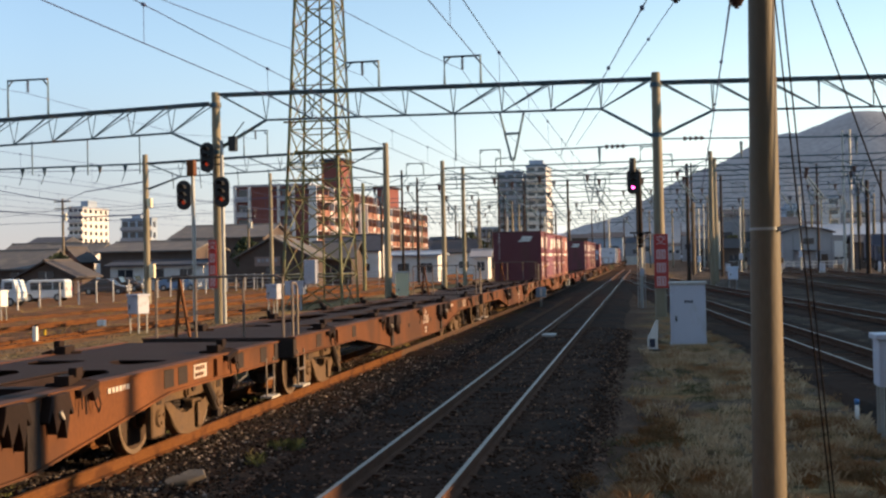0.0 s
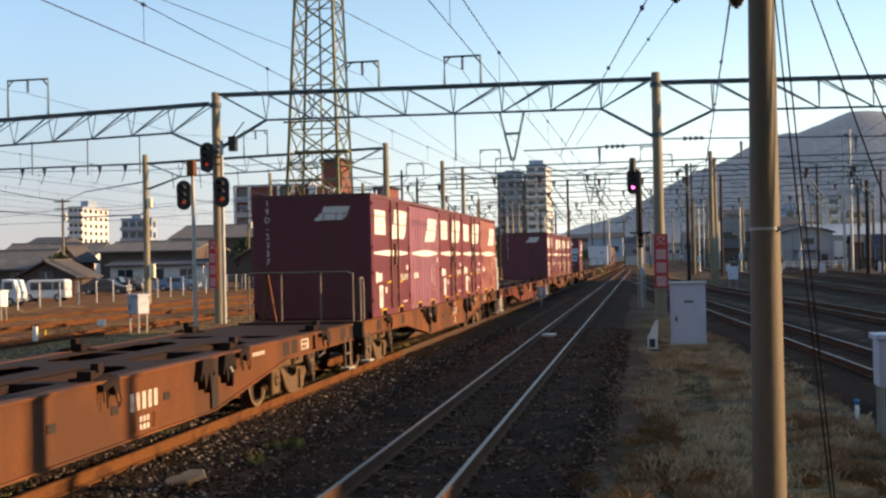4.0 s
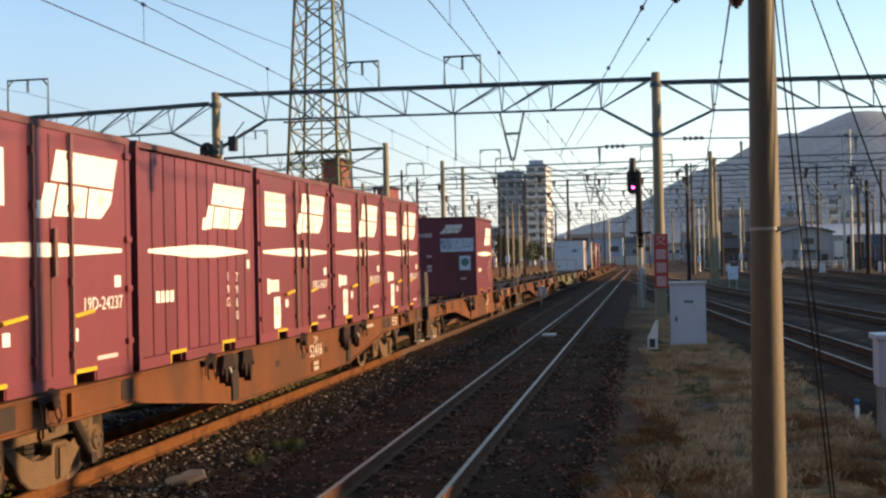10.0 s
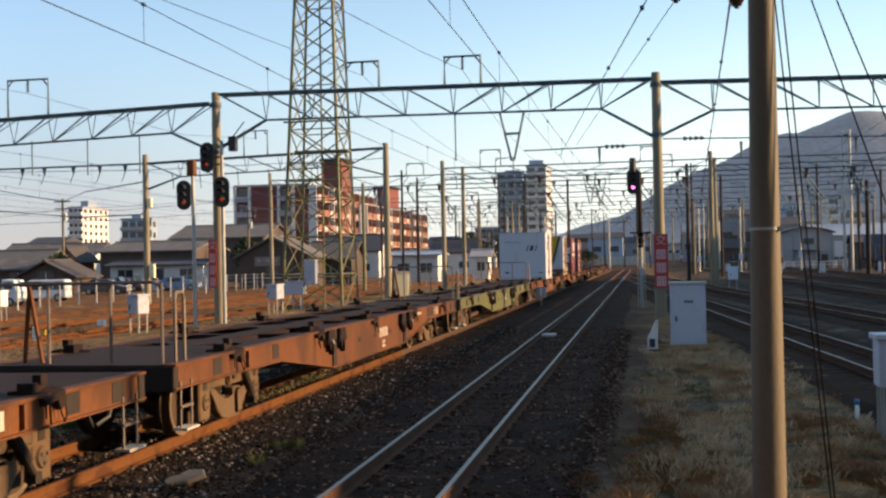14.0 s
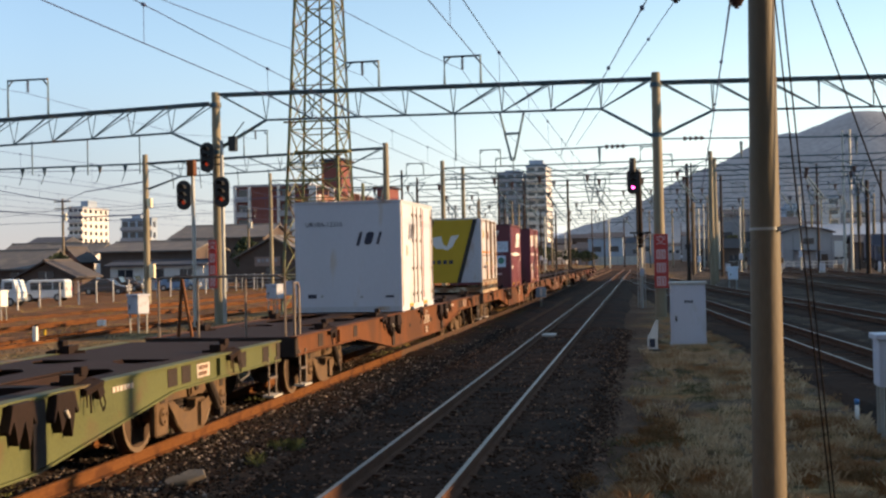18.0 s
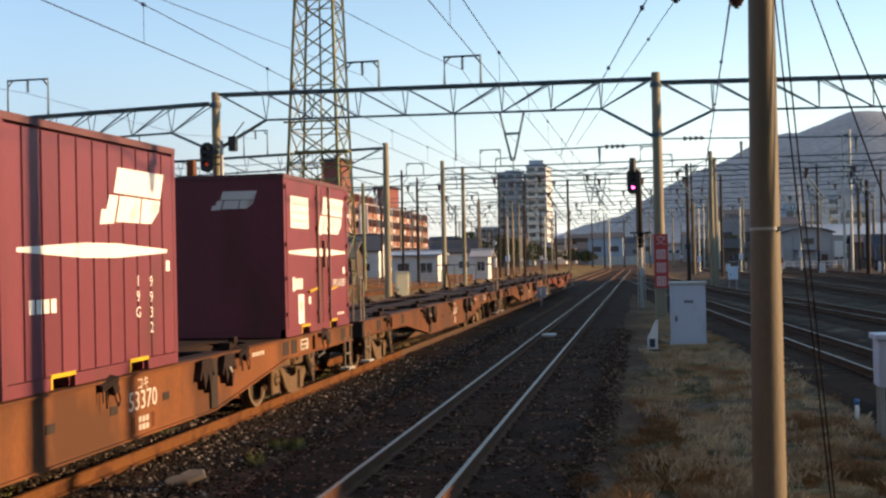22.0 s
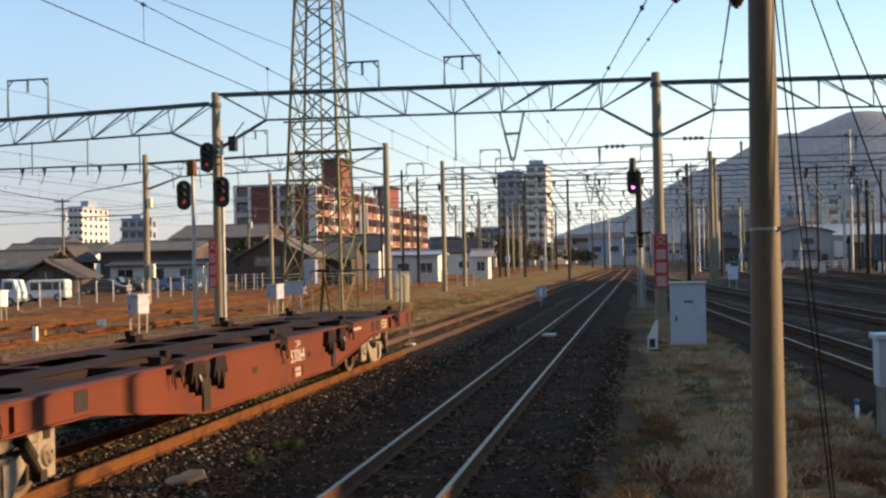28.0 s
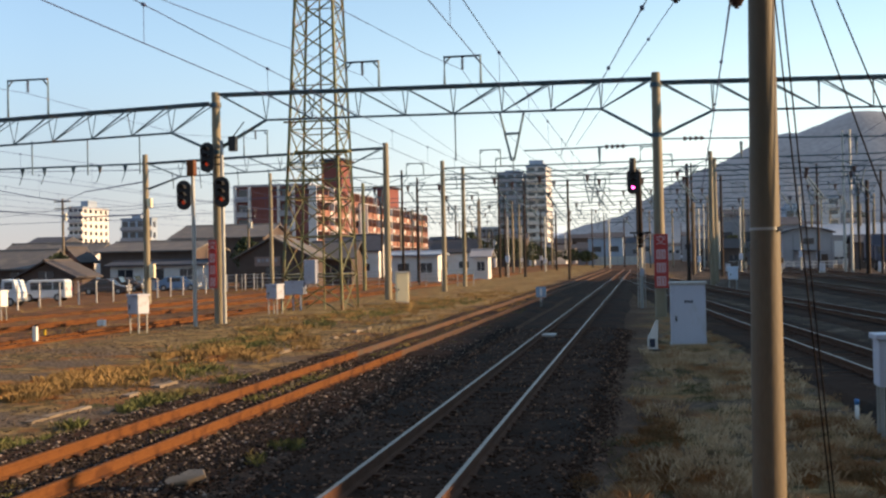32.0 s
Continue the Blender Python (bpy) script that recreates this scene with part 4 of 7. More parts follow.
def container_yellow():
    """The box with a broad yellow slanted band, raised on a pale skid frame."""
    c = thing("freight_container", "white container with a broad yellow slanted band on a skid", "container", "containers on the train")
    lift = 0.36
    b = bmesh.new()
    box(b, (0, 0, lift + 1.05), (CW, CL, 2.1))
    bevel(b, 0.015)
    part("shell", b, M["ivory"], c)
    b = bmesh.new()
    box(b, (0, 0, lift + 2.12), (CW - 0.05, CL - 0.05, 0.03))
    part("roof_sheet", b, M["galv"], c)
    skid = surface("skid_ivory", (0.42, 0.36, 0.26), 0.7, 0, 0.25, 3, 30, 0.1, (0.16, 0.07, 0.03), 0.75, 3.5)
    seam = surface("rusty_door_gear", (0.17, 0.12, 0.08), 0.7, 0.1, 0.35, 4, 40, 0.1, (0.09, 0.04, 0.02), 0.5, 5)
    b = bmesh.new()
    for s in (-1, 1):
        box(b, (s * 1.18, 0, 0.05), (0.10, CL, 0.10))
        box(b, (s * 1.18, 0, lift - 0.05), (0.10, CL, 0.10))
        for y in (-1.8, -1.1, -0.4, 0.4, 1.1, 1.8):
            box(b, (s * 1.18, y, lift / 2), (0.09, 0.14, lift))
    for s in (-1, 1):
        box(b, (0, s * 1.81, 0.12), (CW, 0.09, 0.16))
    part("skid", b, skid, c, "pale rusty skid frame")
    z0, z1 = lift, lift + 2.1
    for name, x0, x1, mat_ in (("yellow_band", -0.78, 0.52, M["yellow"]), ("black_edge", -0.90, -0.78, M["black"]), ("black_edge", 0.52, 0.66, M["black"])):
        b = bmesh.new()
        extrude_poly(b, [(x0 - 0.16, z0), (x1 - 0.16, z0), (x1 + 0.42, z1 - 0.01), (x0 + 0.42, z1 - 0.01)], "y", -0.005, 0.0)
        part(name, b, mat_, c, at=FRONT)
    b = bmesh.new()
    extrude_poly(b, [(-0.42, 1.62), (-0.44, 1.86), (-0.14, 1.92), (-0.08, 1.66), (0.05, 1.56), (0.2, 1.92), (0.48, 1.95), (0.36, 1.78), (0.24, 1.56), (0.06, 1.44), (-0.12, 1.5), (-0.3, 1.5)], "y", -0.009, -0.005)
    part("emblem", b, M["white"], c, "white wing-like emblem", at=FRONT)
    for k in range(5):
        flat(c, "marking", FRONT, -0.62 + k * 0.2, 1.05, 0.13, 0.13, M["navy"] if k else M["red"], out=0.005)
    for i in (0, 1):
        m = SIDE[i]
        for x, w_ in ((-0.80, 0.03), (0.12, 0.045), (1.02, 0.03), (1.80, 0.05), (-1.82, 0.03)):
            flat(c, "door_seal", m, x, lift + 1.05, w_, 2.0, seam)
        flat(c, "bottom_rail", m, 0, lift + 0.05, CL, 0.07, seam)
        flat(c, "top_rail", m, 0, lift + 2.05, CL, 0.04, seam)
        for x in (-0.90, 0.02, 0.24, 1.12):
            b = bmesh.new()
            rod(b, (x, -0.03, lift + 0.1), (x, -0.03, lift + 2.02), 0.024, seg=6)
            for z in (0.7, 1.3, 1.9, 2.4):
                box(b, (x, -0.02, z), (0.09, 0.04, 0.07))
            part("lock_rod", b, seam, c, at=m)
        for x in (-0.95, 0.3):
            b = bmesh.new()
            rod(b, (x - 0.22, -0.04, 1.0), (x + 0.1, -0.04, 0.96), 0.022, seg=6)
            part("door_handle", b, M["yellow"], c, "yellow door handle", at=m)
        flat(c, "orange_stripe", m, -0.88, 1.36, 1.9, 0.07, ORANGE)
        flat(c, "dark_stripe", m, -0.88, 1.25, 1.9, 0.035, seam)
        letters("number", "E-0845", 0.19, M["navy"], c, m @ pose(-1.3, -0.004, 0.86, 90), "dark container number")
        for x, z, w_, h_ in ((-0.35, 0.78, 0.3, 0.26), (0.75, 0.75, 0.26, 0.3), (0.3, 1.9, 0.07, 0.6)):
            flat(c, "marking", m, x, z, w_, h_, M["sign_pale"] if w_ > 0.1 else seam)
        for x, r_, m_ in ((-0.38, 0.15, M["wagon_red"]), (1.4, 0.14, M["ivory"])):
            b = bmesh.new()
            rod(b, (x, -0.005, 1.92), (x, 0.0, 1.92), r_, seg=16)
            part("round_mark", b, m_, c, at=m)
        for x in (-1.45, -0.5, 1.2):
            flat(c, "marking", m, x, 1.96, 0.22, 0.24, M["yellow"] if x < -1 else M["sign_pale"])
    return c


NUMBERS = {0: "53064", 2: "50671", 3: "53370", 4: "51508", 7: "52555", 8: "52416", 9: "50480", 10: "50637", 12: "51305"}


def load_train():
    """Builds wagons and containers, and gives each its distance from the camera at 0 s."""
    brown = make_wagon(M["wagon"], "brown flat container wagon with rusty deck and bogies")
    dark = make_wagon(M["wagon_dark"], "grimy dark brown flat container wagon, empty")
    out = []
    browns = [brown] + [copy_thing(brown, Matrix()) for _ in range(6)]
    darks = [dark] + [copy_thing(dark, Matrix()) for _ in range(3)]
    for k in range(14):
        d = TAIL - WAGON * k
        if k == 0:
            w = make_wagon(M["wagon_red"], "red-brown flat container wagon with pale bogies", (-1, 1), M["bogie_pale"])
        elif k == 5:
            w = make_wagon(M["wagon_green"], "olive green flat container wagon with rusty deck", (-1,))
        elif k == 9:
            w = make_wagon(M["wagon_red"], "red-brown flat container wagon with pale grey bogies", (-1,), M["bogie_pale"], M["white"])
        elif k in (1, 2, 6, 12):
            w = darks.pop()
        else:
            w = browns.pop()
        w.matrix_basis = on_siding(d)
        wagon_number(w, NUMBERS.get(k, ""))
        out.append((w, d, 0.0))
    kinds = {"D": container_doors("19D-24237", "19D-2337"), "G": container_ribbed("19G-7960", False), "S": container_ribbed("19G-16088", True), "T": container_ribbed("19G-9932", True), "F": container_ribbed("19G-4810", False, M["cont_faded"], 13), "P": container_ribbed("19G-11201", False, M["cont_mauve"]), "W": container_white(), "Y": container_yellow()}
    used = set()
    for k, row in ((10, "DPDDF"), (8, "DGDDD"), (7, "..S.."), (4, "..W.."), (3, "Y.T.D")):
        for i, c in enumerate(row):
            if c == ".":
                continue
            d = TAIL - WAGON * k + (i - 2) * (3.76 if k == 10 else 3.9) + (0.45 if k in (7, 10) else 0)
            ob = kinds[c] if c not in used else copy_thing(kinds[c], Matrix())
            used.add(c)
            ob.matrix_basis = on_siding(d, 0, CZ)
            out.append((ob, d, CZ))
    return out


TRAIN = load_train()
# ---- overhead line: gantries, posts, wires ----
def pole(parent, x, y, top, r0, r1, material, name="post", z0=GZ - 0.3):
    b = bmesh.new()
    rod(b, (x, y, z0), (x, y, top), r0, r1, 24, caps=False)
    shaft = part(name, b, material, parent, smooth=True)
    b = bmesh.new()
    rod(b, (x, y, top - 0.02), (x, y, top + 0.03), r1 * 1.02, r1 * 0.9, 16)
    part("cap", b, material, parent)
    return shaft


def angle_bar(parent, name, p, q, w, material):
    b = bmesh.new()
    rod(b, p, q, w * 0.7, seg=4)
    return part(name, b, material, parent)


def truss(parent, y, xa, za, xb, zb, depth, panels, lean, haunch, steel, heavy=0.082):
    """A three-boom lattice beam between two posts. lean: +1 or -1, the way the diagonals fall; 0: mirrored about the middle. haunch: how far below the beam its knees reach at each end, 0 for none."""
    def top(x):
        return za + (zb - za) * (x - xa) / (xb - xa)
    for s in (-0.28, 0.28):
        angle_bar(parent, "top_boom", (xa, y + s, top(xa)), (xb, y + s, top(xb)), heavy, steel)
    step = (xb - xa) / panels
    l = xa + (step if haunch[0] else 0)
    r = xb - (step if haunch[1] else 0)
    angle_bar(parent, "bottom_boom", (l, y, top(l) - depth), (r, y, top(r) - depth), heavy * 0.8, steel)
    for e, x0, x1 in ((0, xa, l), (1, xb, r)):
        if haunch[e]:
            for s in (-0.12, 0.12):
                angle_bar(parent, "knee_brace", (x0, y + s, top(x0) - depth - haunch[e]), (x1, y + s * 0.3, top(x1) - depth), heavy * 0.9, steel)
    for i in range(panels + 1):
        x = xa + i * step
        if 0 < i < panels:
            for s in (-0.28, 0.28):
                angle_bar(parent, "strut", (x + s * 0.25, y + s, top(x)), (x, y, top(x) - depth), heavy * 0.42, steel)
        if i < panels:
            fall = lean if lean else (1 if i < panels / 2 else -1)
            x0, x1 = (x, x + step) if fall > 0 else (x + step, x)
            for s in (-0.28, 0.28):
                angle_bar(parent, "diagonal", (x0, y + s, top(x0)), (x1, y, top(x1) - depth), heavy * (0.62 if s < 0 else 0.4), steel)
    for i in range(panels * 2):
        x = xa + i * step / 2
        angle_bar(parent, "lacing", (x, y - 0.28, top(x)), (x + step / 2, y + 0.28, top(x + step / 2)), heavy * 0.35, steel)


def insulator(b, p, q, r=0.075, n=5):
    """A string of porcelain sheds from p to q, into the mesh b."""
    p, q = Vector(p), Vector(q)
    rod(b, p, q, r * 0.3, seg=6)
    for i in range(n):
        c = p + (q - p) * ((i + 0.5) / n)
        d = (q - p).normalized() * (q - p).length / n * 0.28
        rod(b, c - d, c + d, r, r * 0.6, seg=10)


def goal(parent, x0, x1, y, z0, z1, steel, drop=True):
    """The small square frame that carries a feeder over a beam."""
    b = bmesh.new()
    sweep(b, [(x0, y, z0), (x0, y, z1), (x1, y, z1), (x1, y, z0)], 0.055, 4)
    rod(b, (x0, y, z1 - 0.3), (x0 + 0.25, y, z1), 0.035, seg=4)
    rod(b, (x1, y, z1 - 0.3), (x1 - 0.25, y, z1), 0.035, seg=4)
    part("feeder_frame", b, steel, parent)
    if drop:
        b = bmesh.new()
        xm = (x0 + x1) / 2
        insulator(b, (xm, y, z1), (xm, y, z1 - 0.55))
        part("insulator", b, M["insul"], parent, "brown porcelain insulator")


def v_hanger(parent, x, y, z0, z1, w, steel):
    b = bmesh.new()
    rod(b, (x - w, y, z0), (x - 0.05, y, z1), 0.045, seg=4)
    rod(b, (x + w, y, z0), (x + 0.05, y, z1), 0.045, seg=4)
    zc = z0 + (z1 - z0) * 0.45
    rod(b, (x - w * 0.58, y, zc), (x + w * 0.58, y, zc), 0.05, seg=4)
    part("drop_hanger", b, steel, parent)


def near_gantry():
    y = 46.6
    g = thing("overhead_gantry", "concrete posts carrying blue-grey lattice beams over the tracks", "gantry", "line gantries")
    for x, top in ((-36.2, 9.0), (-17.72, 9.51), (0.68, 9.47), (19.0, 9.3)):
        pole(g, x, y, top, 0.23, 0.175, M["post_conc"])
        b = bmesh.new()
        for z in (9.0, 7.0):
            rod(b, (x, y, z - 0.09), (x, y, z + 0.09), 0.235, seg=18)
        part("clamp_band", b, M["steel_blue"], g)
    s = M["steel_blue"]
    truss(g, y, -36.2, 8.52, -17.9, 9.07, 1.12, 10, -1, (0.9, 0.9), s)
    truss(g, y, -17.5, 9.42, 0.5, 9.24, 1.12, 9, 0, (1.1, 1.15), s)
    truss(g, y, 0.85, 9.08, 19.0, 8.72, 1.15, 9, 1, (0.95, 0.9), s)
    goal(g, -7.84, -6.34, y, 9.35, 10.54, s)
    goal(g, -12.0, -10.6, y, 9.4, 10.52, s)
    goal(g, -27.3, -25.4, y, 8.9, 10.49, s)
    goal(g, 12.5, 14.0, y, 8.9, 10.3, s)
    v_hanger(g, -5.1, y, 8.2, 6.18, 0.5, s)
    for x, z0, z1 in ((-7.44, 8.2, 6.27), (-23.6, 7.8, 6.2), (-26.2, 7.8, 6.3), (-21.2, 7.9, 6.2)):
        b = bmesh.new()
        rod(b, (x, y, z0), (x, y, z1), 0.03, seg=5)
        part("dropper_bar", b, s, g)
    # cross-span wire with insulators off the right post
    for x0, x1, z0, z1 in ((-4.6, 0.5, 6.55, 6.62), (0.9, 19.0, 6.82, 6.35)):
        b = bmesh.new()
        rod(b, (x0, y - 0.2, z0), (x1, y - 0.2, z1), 0.03, seg=5)
        part("cross_span", b, s, g)
        b = bmesh.new()
        xs = x0 + 0.75 if x0 > 0 else x1 - 1.9
        zs = z0 + (z1 - z0) * (xs - x0) / (x1 - x0)
        insulator(b, (xs, y - 0.2, zs), (xs + 0.85, y - 0.2, zs), 0.10, 4)
        part("insulator", b, M["insul"], g, "brown porcelain insulator")
    for x in (3.9, 8.2, -1.6):
        b = bmesh.new()
        rod(b, (x, y - 0.2, 6.6), (x, y - 0.2, 5.9), 0.07, 0.03, seg=6)
        part("dropper_bar", b, s, g)
    b = bmesh.new()
    box(b, (-16.9, y - 0.25, 7.3), (0.32, 0.3, 0.62))
    rod(b, (-16.9, y - 0.25, 7.6), (-16.4, y - 0.25, 8.2), 0.03, seg=5)
    bevel(b, 0.012)
    part("weight_box", b, M["signal"], g)
    return g


near_gantry()


def second_gantry():
    y = 72.0
    g = thing("overhead_gantry", "concrete posts with a shallow lattice beam over old sidings", "gantry", "line gantries")
    s = M["steel_blue"]
    for x, top in ((-48.0, 9.6), (-32.38, 9.6), (-16.04, 9.74)):
        pole(g, x, y, top, 0.24, 0.18, M["post_conc"])
    truss(g, y, -32.2, 9.03, -16.2, 9.46, 1.0, 7, 0, (0.7, 0.7), s)
    angle_bar(g, "cross_beam", (-48, y, 9.0), (-32.4, y, 9.03), 0.09, s)
    for x in (-46, -43.5, -41.2, -39.6, -37.5, -35.6, -33.8):
        b = bmesh.new()
        rod(b, (x, y, 9.0), (x, y, 8.5), 0.17, 0.05, seg=8)
        rod(b, (x, y, 8.55), (x - 0.25, y, 7.9), 0.03, seg=5)
        part("dropper_bar", b, s, g)
    for x in (-30.5, -28.6, -26.0, -23.9, -21.0, -18.5):
        b = bmesh.new()
        rod(b, (x, y, 8.4), (x + 0.1, y, 7.3), 0.03, seg=5)
        part("dropper_bar", b, s, g)
    goal(g, -25.5, -23.9, y, 9.3, 10.9, s)
    b = bmesh.new()
    box(b, (-31.9, y - 0.25, 1.9), (0.34, 0.3, 0.9))
    box(b, (-32.0, y - 0.25, 6.4), (0.3, 0.3, 0.6))
    bevel(b, 0.01)
    part("switch_box", b, M["cream"], g, "cream switch box strapped to the post")
    return g


second_gantry()


def far_gantry(y, xs, z, top, label, panels=8, r=0.2, depth=0.9, steel=None, post=None):
    g = thing("overhead_gantry", label, "gantry", "line gantries")
    s = steel or M["steel_blue"]
    for x in xs:
        pole(g, x, y, top, r, r * 0.8, post or M["post_conc"])
    for x0, x1 in zip(xs[:-1], xs[1:]):
        for k in (0, -depth):
            angle_bar(g, "boom", (x0, y, z + k), (x1, y, z + k), 0.075, s)
        n = max(3, int((x1 - x0) / 2.4))
        for i in range(n):
            u, v = x0 + (x1 - x0) * i / n, x0 + (x1 - x0) * (i + 1) / n
            e = i < n / 2
            angle_bar(g, "diagonal", (u, y, z if e else z - depth), (v, y, z - depth if e else z), 0.04, s)
        if x1 - x0 > 8 and y < 240:
            goal(g, x0 + 3.0, x0 + 4.6, y, z, z + 1.3, s, False)
            goal(g, x1 - 5.2, x1 - 3.6, y, z, z + 1.1, s, False)
            for f_ in (0.2, 0.37, 0.55, 0.72, 0.88):
                xm = x0 + (x1 - x0) * f_
                bar("hanging_insulator", (xm, y, z - depth), (xm, y, z - depth - 0.6), 0.2, M["insul"], g, r1=0.05, seg=6)
                bar("steady_arm", (xm, y, z - depth - 0.6), (xm + 1.3, y, z - depth - 2.4), 0.05, s, g, seg=4)
            v_hanger(g, (x0 + x1) / 2 + 1.2, y, z - depth, z - depth - 2.2, 0.5, s)
    return g


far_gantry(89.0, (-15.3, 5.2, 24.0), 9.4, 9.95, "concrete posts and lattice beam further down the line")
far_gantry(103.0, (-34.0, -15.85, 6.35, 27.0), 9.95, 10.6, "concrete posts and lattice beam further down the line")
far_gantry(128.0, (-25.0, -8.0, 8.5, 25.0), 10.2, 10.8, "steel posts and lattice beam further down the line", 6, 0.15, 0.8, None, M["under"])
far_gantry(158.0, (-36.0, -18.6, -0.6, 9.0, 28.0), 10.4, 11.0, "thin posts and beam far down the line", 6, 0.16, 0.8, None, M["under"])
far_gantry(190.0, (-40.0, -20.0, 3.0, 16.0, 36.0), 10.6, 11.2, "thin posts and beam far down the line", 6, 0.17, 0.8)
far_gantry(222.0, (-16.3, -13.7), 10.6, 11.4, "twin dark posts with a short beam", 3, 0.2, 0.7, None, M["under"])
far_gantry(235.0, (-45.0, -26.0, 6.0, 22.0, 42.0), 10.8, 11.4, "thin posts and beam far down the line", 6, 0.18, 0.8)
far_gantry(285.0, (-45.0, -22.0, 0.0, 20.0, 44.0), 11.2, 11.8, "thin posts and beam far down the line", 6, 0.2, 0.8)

for x, y, top, r, mat, label in ((-23.2, 95, 8.84, 0.17, "tower", "rusty steel pole beside the sidings"), (-24.0, 115, 11.4, 0.14, "under", "thin dark steel pole with a cross arm"), (-22.4, 115, 10.6, 0.13, "under", "thin dark steel pole with a cross arm"), (-18.4, 150, 13.5, 0.16, "under", "tall thin dark steel pole"), (-15.1, 150, 12.3, 0.17, "under", "tall thin dark steel pole"), (4.25, 110, 10.7, 0.18, "under", "dark steel pole by the yard tracks"), (5.3, 140, 11.7, 0.12, "tower", "rusty steel pole by the yard tracks"), (5.9, 140, 13.1, 0.13, "under", "dark steel pole by the yard tracks"), (21.7, 150, 13.2, 0.18, "under", "dark steel pole by the yard tracks"), (23.2, 140, 16.2, 0.18, "galv", "tall grey pole in the yard"), (24.0, 140, 16.3, 0.18, "galv", "tall grey pole in the yard"), (22.1, 120, 9.2, 0.24, "under", "stout dark post in the yard"), (16.5, 170, 12.0, 0.16, "under", "dark steel pole by the yard tracks"), (11.0, 200, 12.0, 0.18, "concrete", "distant pale concrete line pole"), (-29.0, 170, 12.0, 0.15, "under", "thin dark pole far off"), (-33.0, 205, 12.0, 0.17, "under", "thin dark pole far off"), (-8.0, 250, 11.0, 0.18, "under", "thin dark pole far off"), (-4.0, 265, 10.5, 0.16, "under", "thin dark pole far off"), (1.5, 230, 11.0, 0.16, "concrete", "distant pale concrete line pole")):
    p = thing("line_pole", label, "pole", "single poles")
    pole(p, x, y, top, r, r * 0.75, M[mat])
    b = bmesh.new()
    rod(b, (x - 0.9, y, top - 0.5), (x + 0.9, y, top - 0.5), 0.05, seg=4)
    rod(b, (x - 0.05, y, top - 1.6), (x + 0.8, y, top - 0.5), 0.035, seg=4)
    part("cross_arm", b, M["steel_blue"], p)


# the crowd of thin poles far down the yard
rnd = random.Random(31)
for i in range(64):
    yy = rnd.uniform(150, 420)
    xx = rnd.uniform(-0.16, 0.235) * yy
    if abs(xx + 2.5) < 4:
        xx += 8
    mat, label = rnd.choice((("under", "thin dark steel pole far off"), ("under", "thin dark steel pole far off"), ("concrete", "distant concrete line pole"), ("galv", "distant pale steel pole"), ("galv", "distant pale steel pole"), ("tower", "distant rusty steel pole")))
    top, r = rnd.uniform(7.0, 13.0), rnd.uniform(0.11, 0.2)
    p = thing("line_pole", label, "pole", "single poles")
    pole(p, xx, yy, top, r, r * 0.8, M[mat])
    if i % 3:
        s = rnd.choice((-1, 1))
        b = bmesh.new()
        rod(b, (xx, yy, top - 0.7), (xx + s * 2.6, yy, top - 0.5), 0.05, seg=4)
        rod(b, (xx, yy, top - 2.0), (xx + s * 2.4, yy, top - 0.6), 0.04, seg=4)
        part("bracket_arm", b, M["steel_blue"], p)
    else:
        block("switch_box", (xx, yy - 0.3, rnd.uniform(1.2, 2.2)), (0.55, 0.4, 0.9), M["cabinet"], p)


# the stout pole close by, with its band, guys and strain insulators
def near_pole():
    p = thing("concrete_pole", "tall round concrete pole with a steel band, on dry grass", "pole")
    b = bmesh.new()
    rod(b, (1.05, 10.5, GZ - 0.3), (1.105, 10.5, 7.7), 0.153, 0.088, 48, caps=False)
    part("shaft", b, M["concrete"], p, smooth=True)
    b = bmesh.new()
    rod(b, (1.07, 10.5, 2.42), (1.07, 10.5, 2.445), 0.134, seg=40)
    box(b, (1.19, 10.42, 2.43), (0.03, 0.03, 0.04))
    part("band", b, M["galv"], p, "bright steel band")
    for a, c in (((1.275, 10.3, 3.24), (1.54, 10.3, 0.11)), ((1.335, 10.35, 3.24), (1.58, 10.35, 0.10)), ((1.51, 10.5, 4.43), (2.09, 10.5, 2.63)), ((1.72, 10.5, 4.42), (2.11, 10.5, 3.36))):
        a, c = Vector(a), Vector(c)
        d = (c - a).normalized()
        hi = a - d * ((7.6 - a.z) / -d.z) if d.z else a
        lo = c + d * ((GZ - c.z) / d.z)
        b = bmesh.new()
        rod(b, hi, lo, 0.007, seg=6)
        part("guy_wire", b, M["guy"], p, "dark steel guy wire")
    for x, y, z in ((0.43, 13.0, 5.03), (1.08, 13.0, 4.93)):
        b = bmesh.new()
        insulator(b, (x, y, z + 0.35), (x, y, z - 0.02), 0.09, 3)
        rod(b, (x, y, z + 0.2), (1.06, 10.5, z + 0.9), 0.02, seg=6)
        part("strain_insulator", b, M["insul"], p, "dark porcelain insulator")
    return p


near_pole()
# second pole stands out of view, added for its shadow band on the train
p = thing("concrete_pole", "round concrete pole out of view, added for its shadow on the train", "pole")
pole(p, 9.0, 13.42, 5.3, 0.16, 0.12, M["concrete"], "shaft")


def line_wire(parent, pts, r, name="wire"):
    b = bmesh.new()
    sweep(b, pts, r, 4)
    return part(name, b, M["wire"], parent)


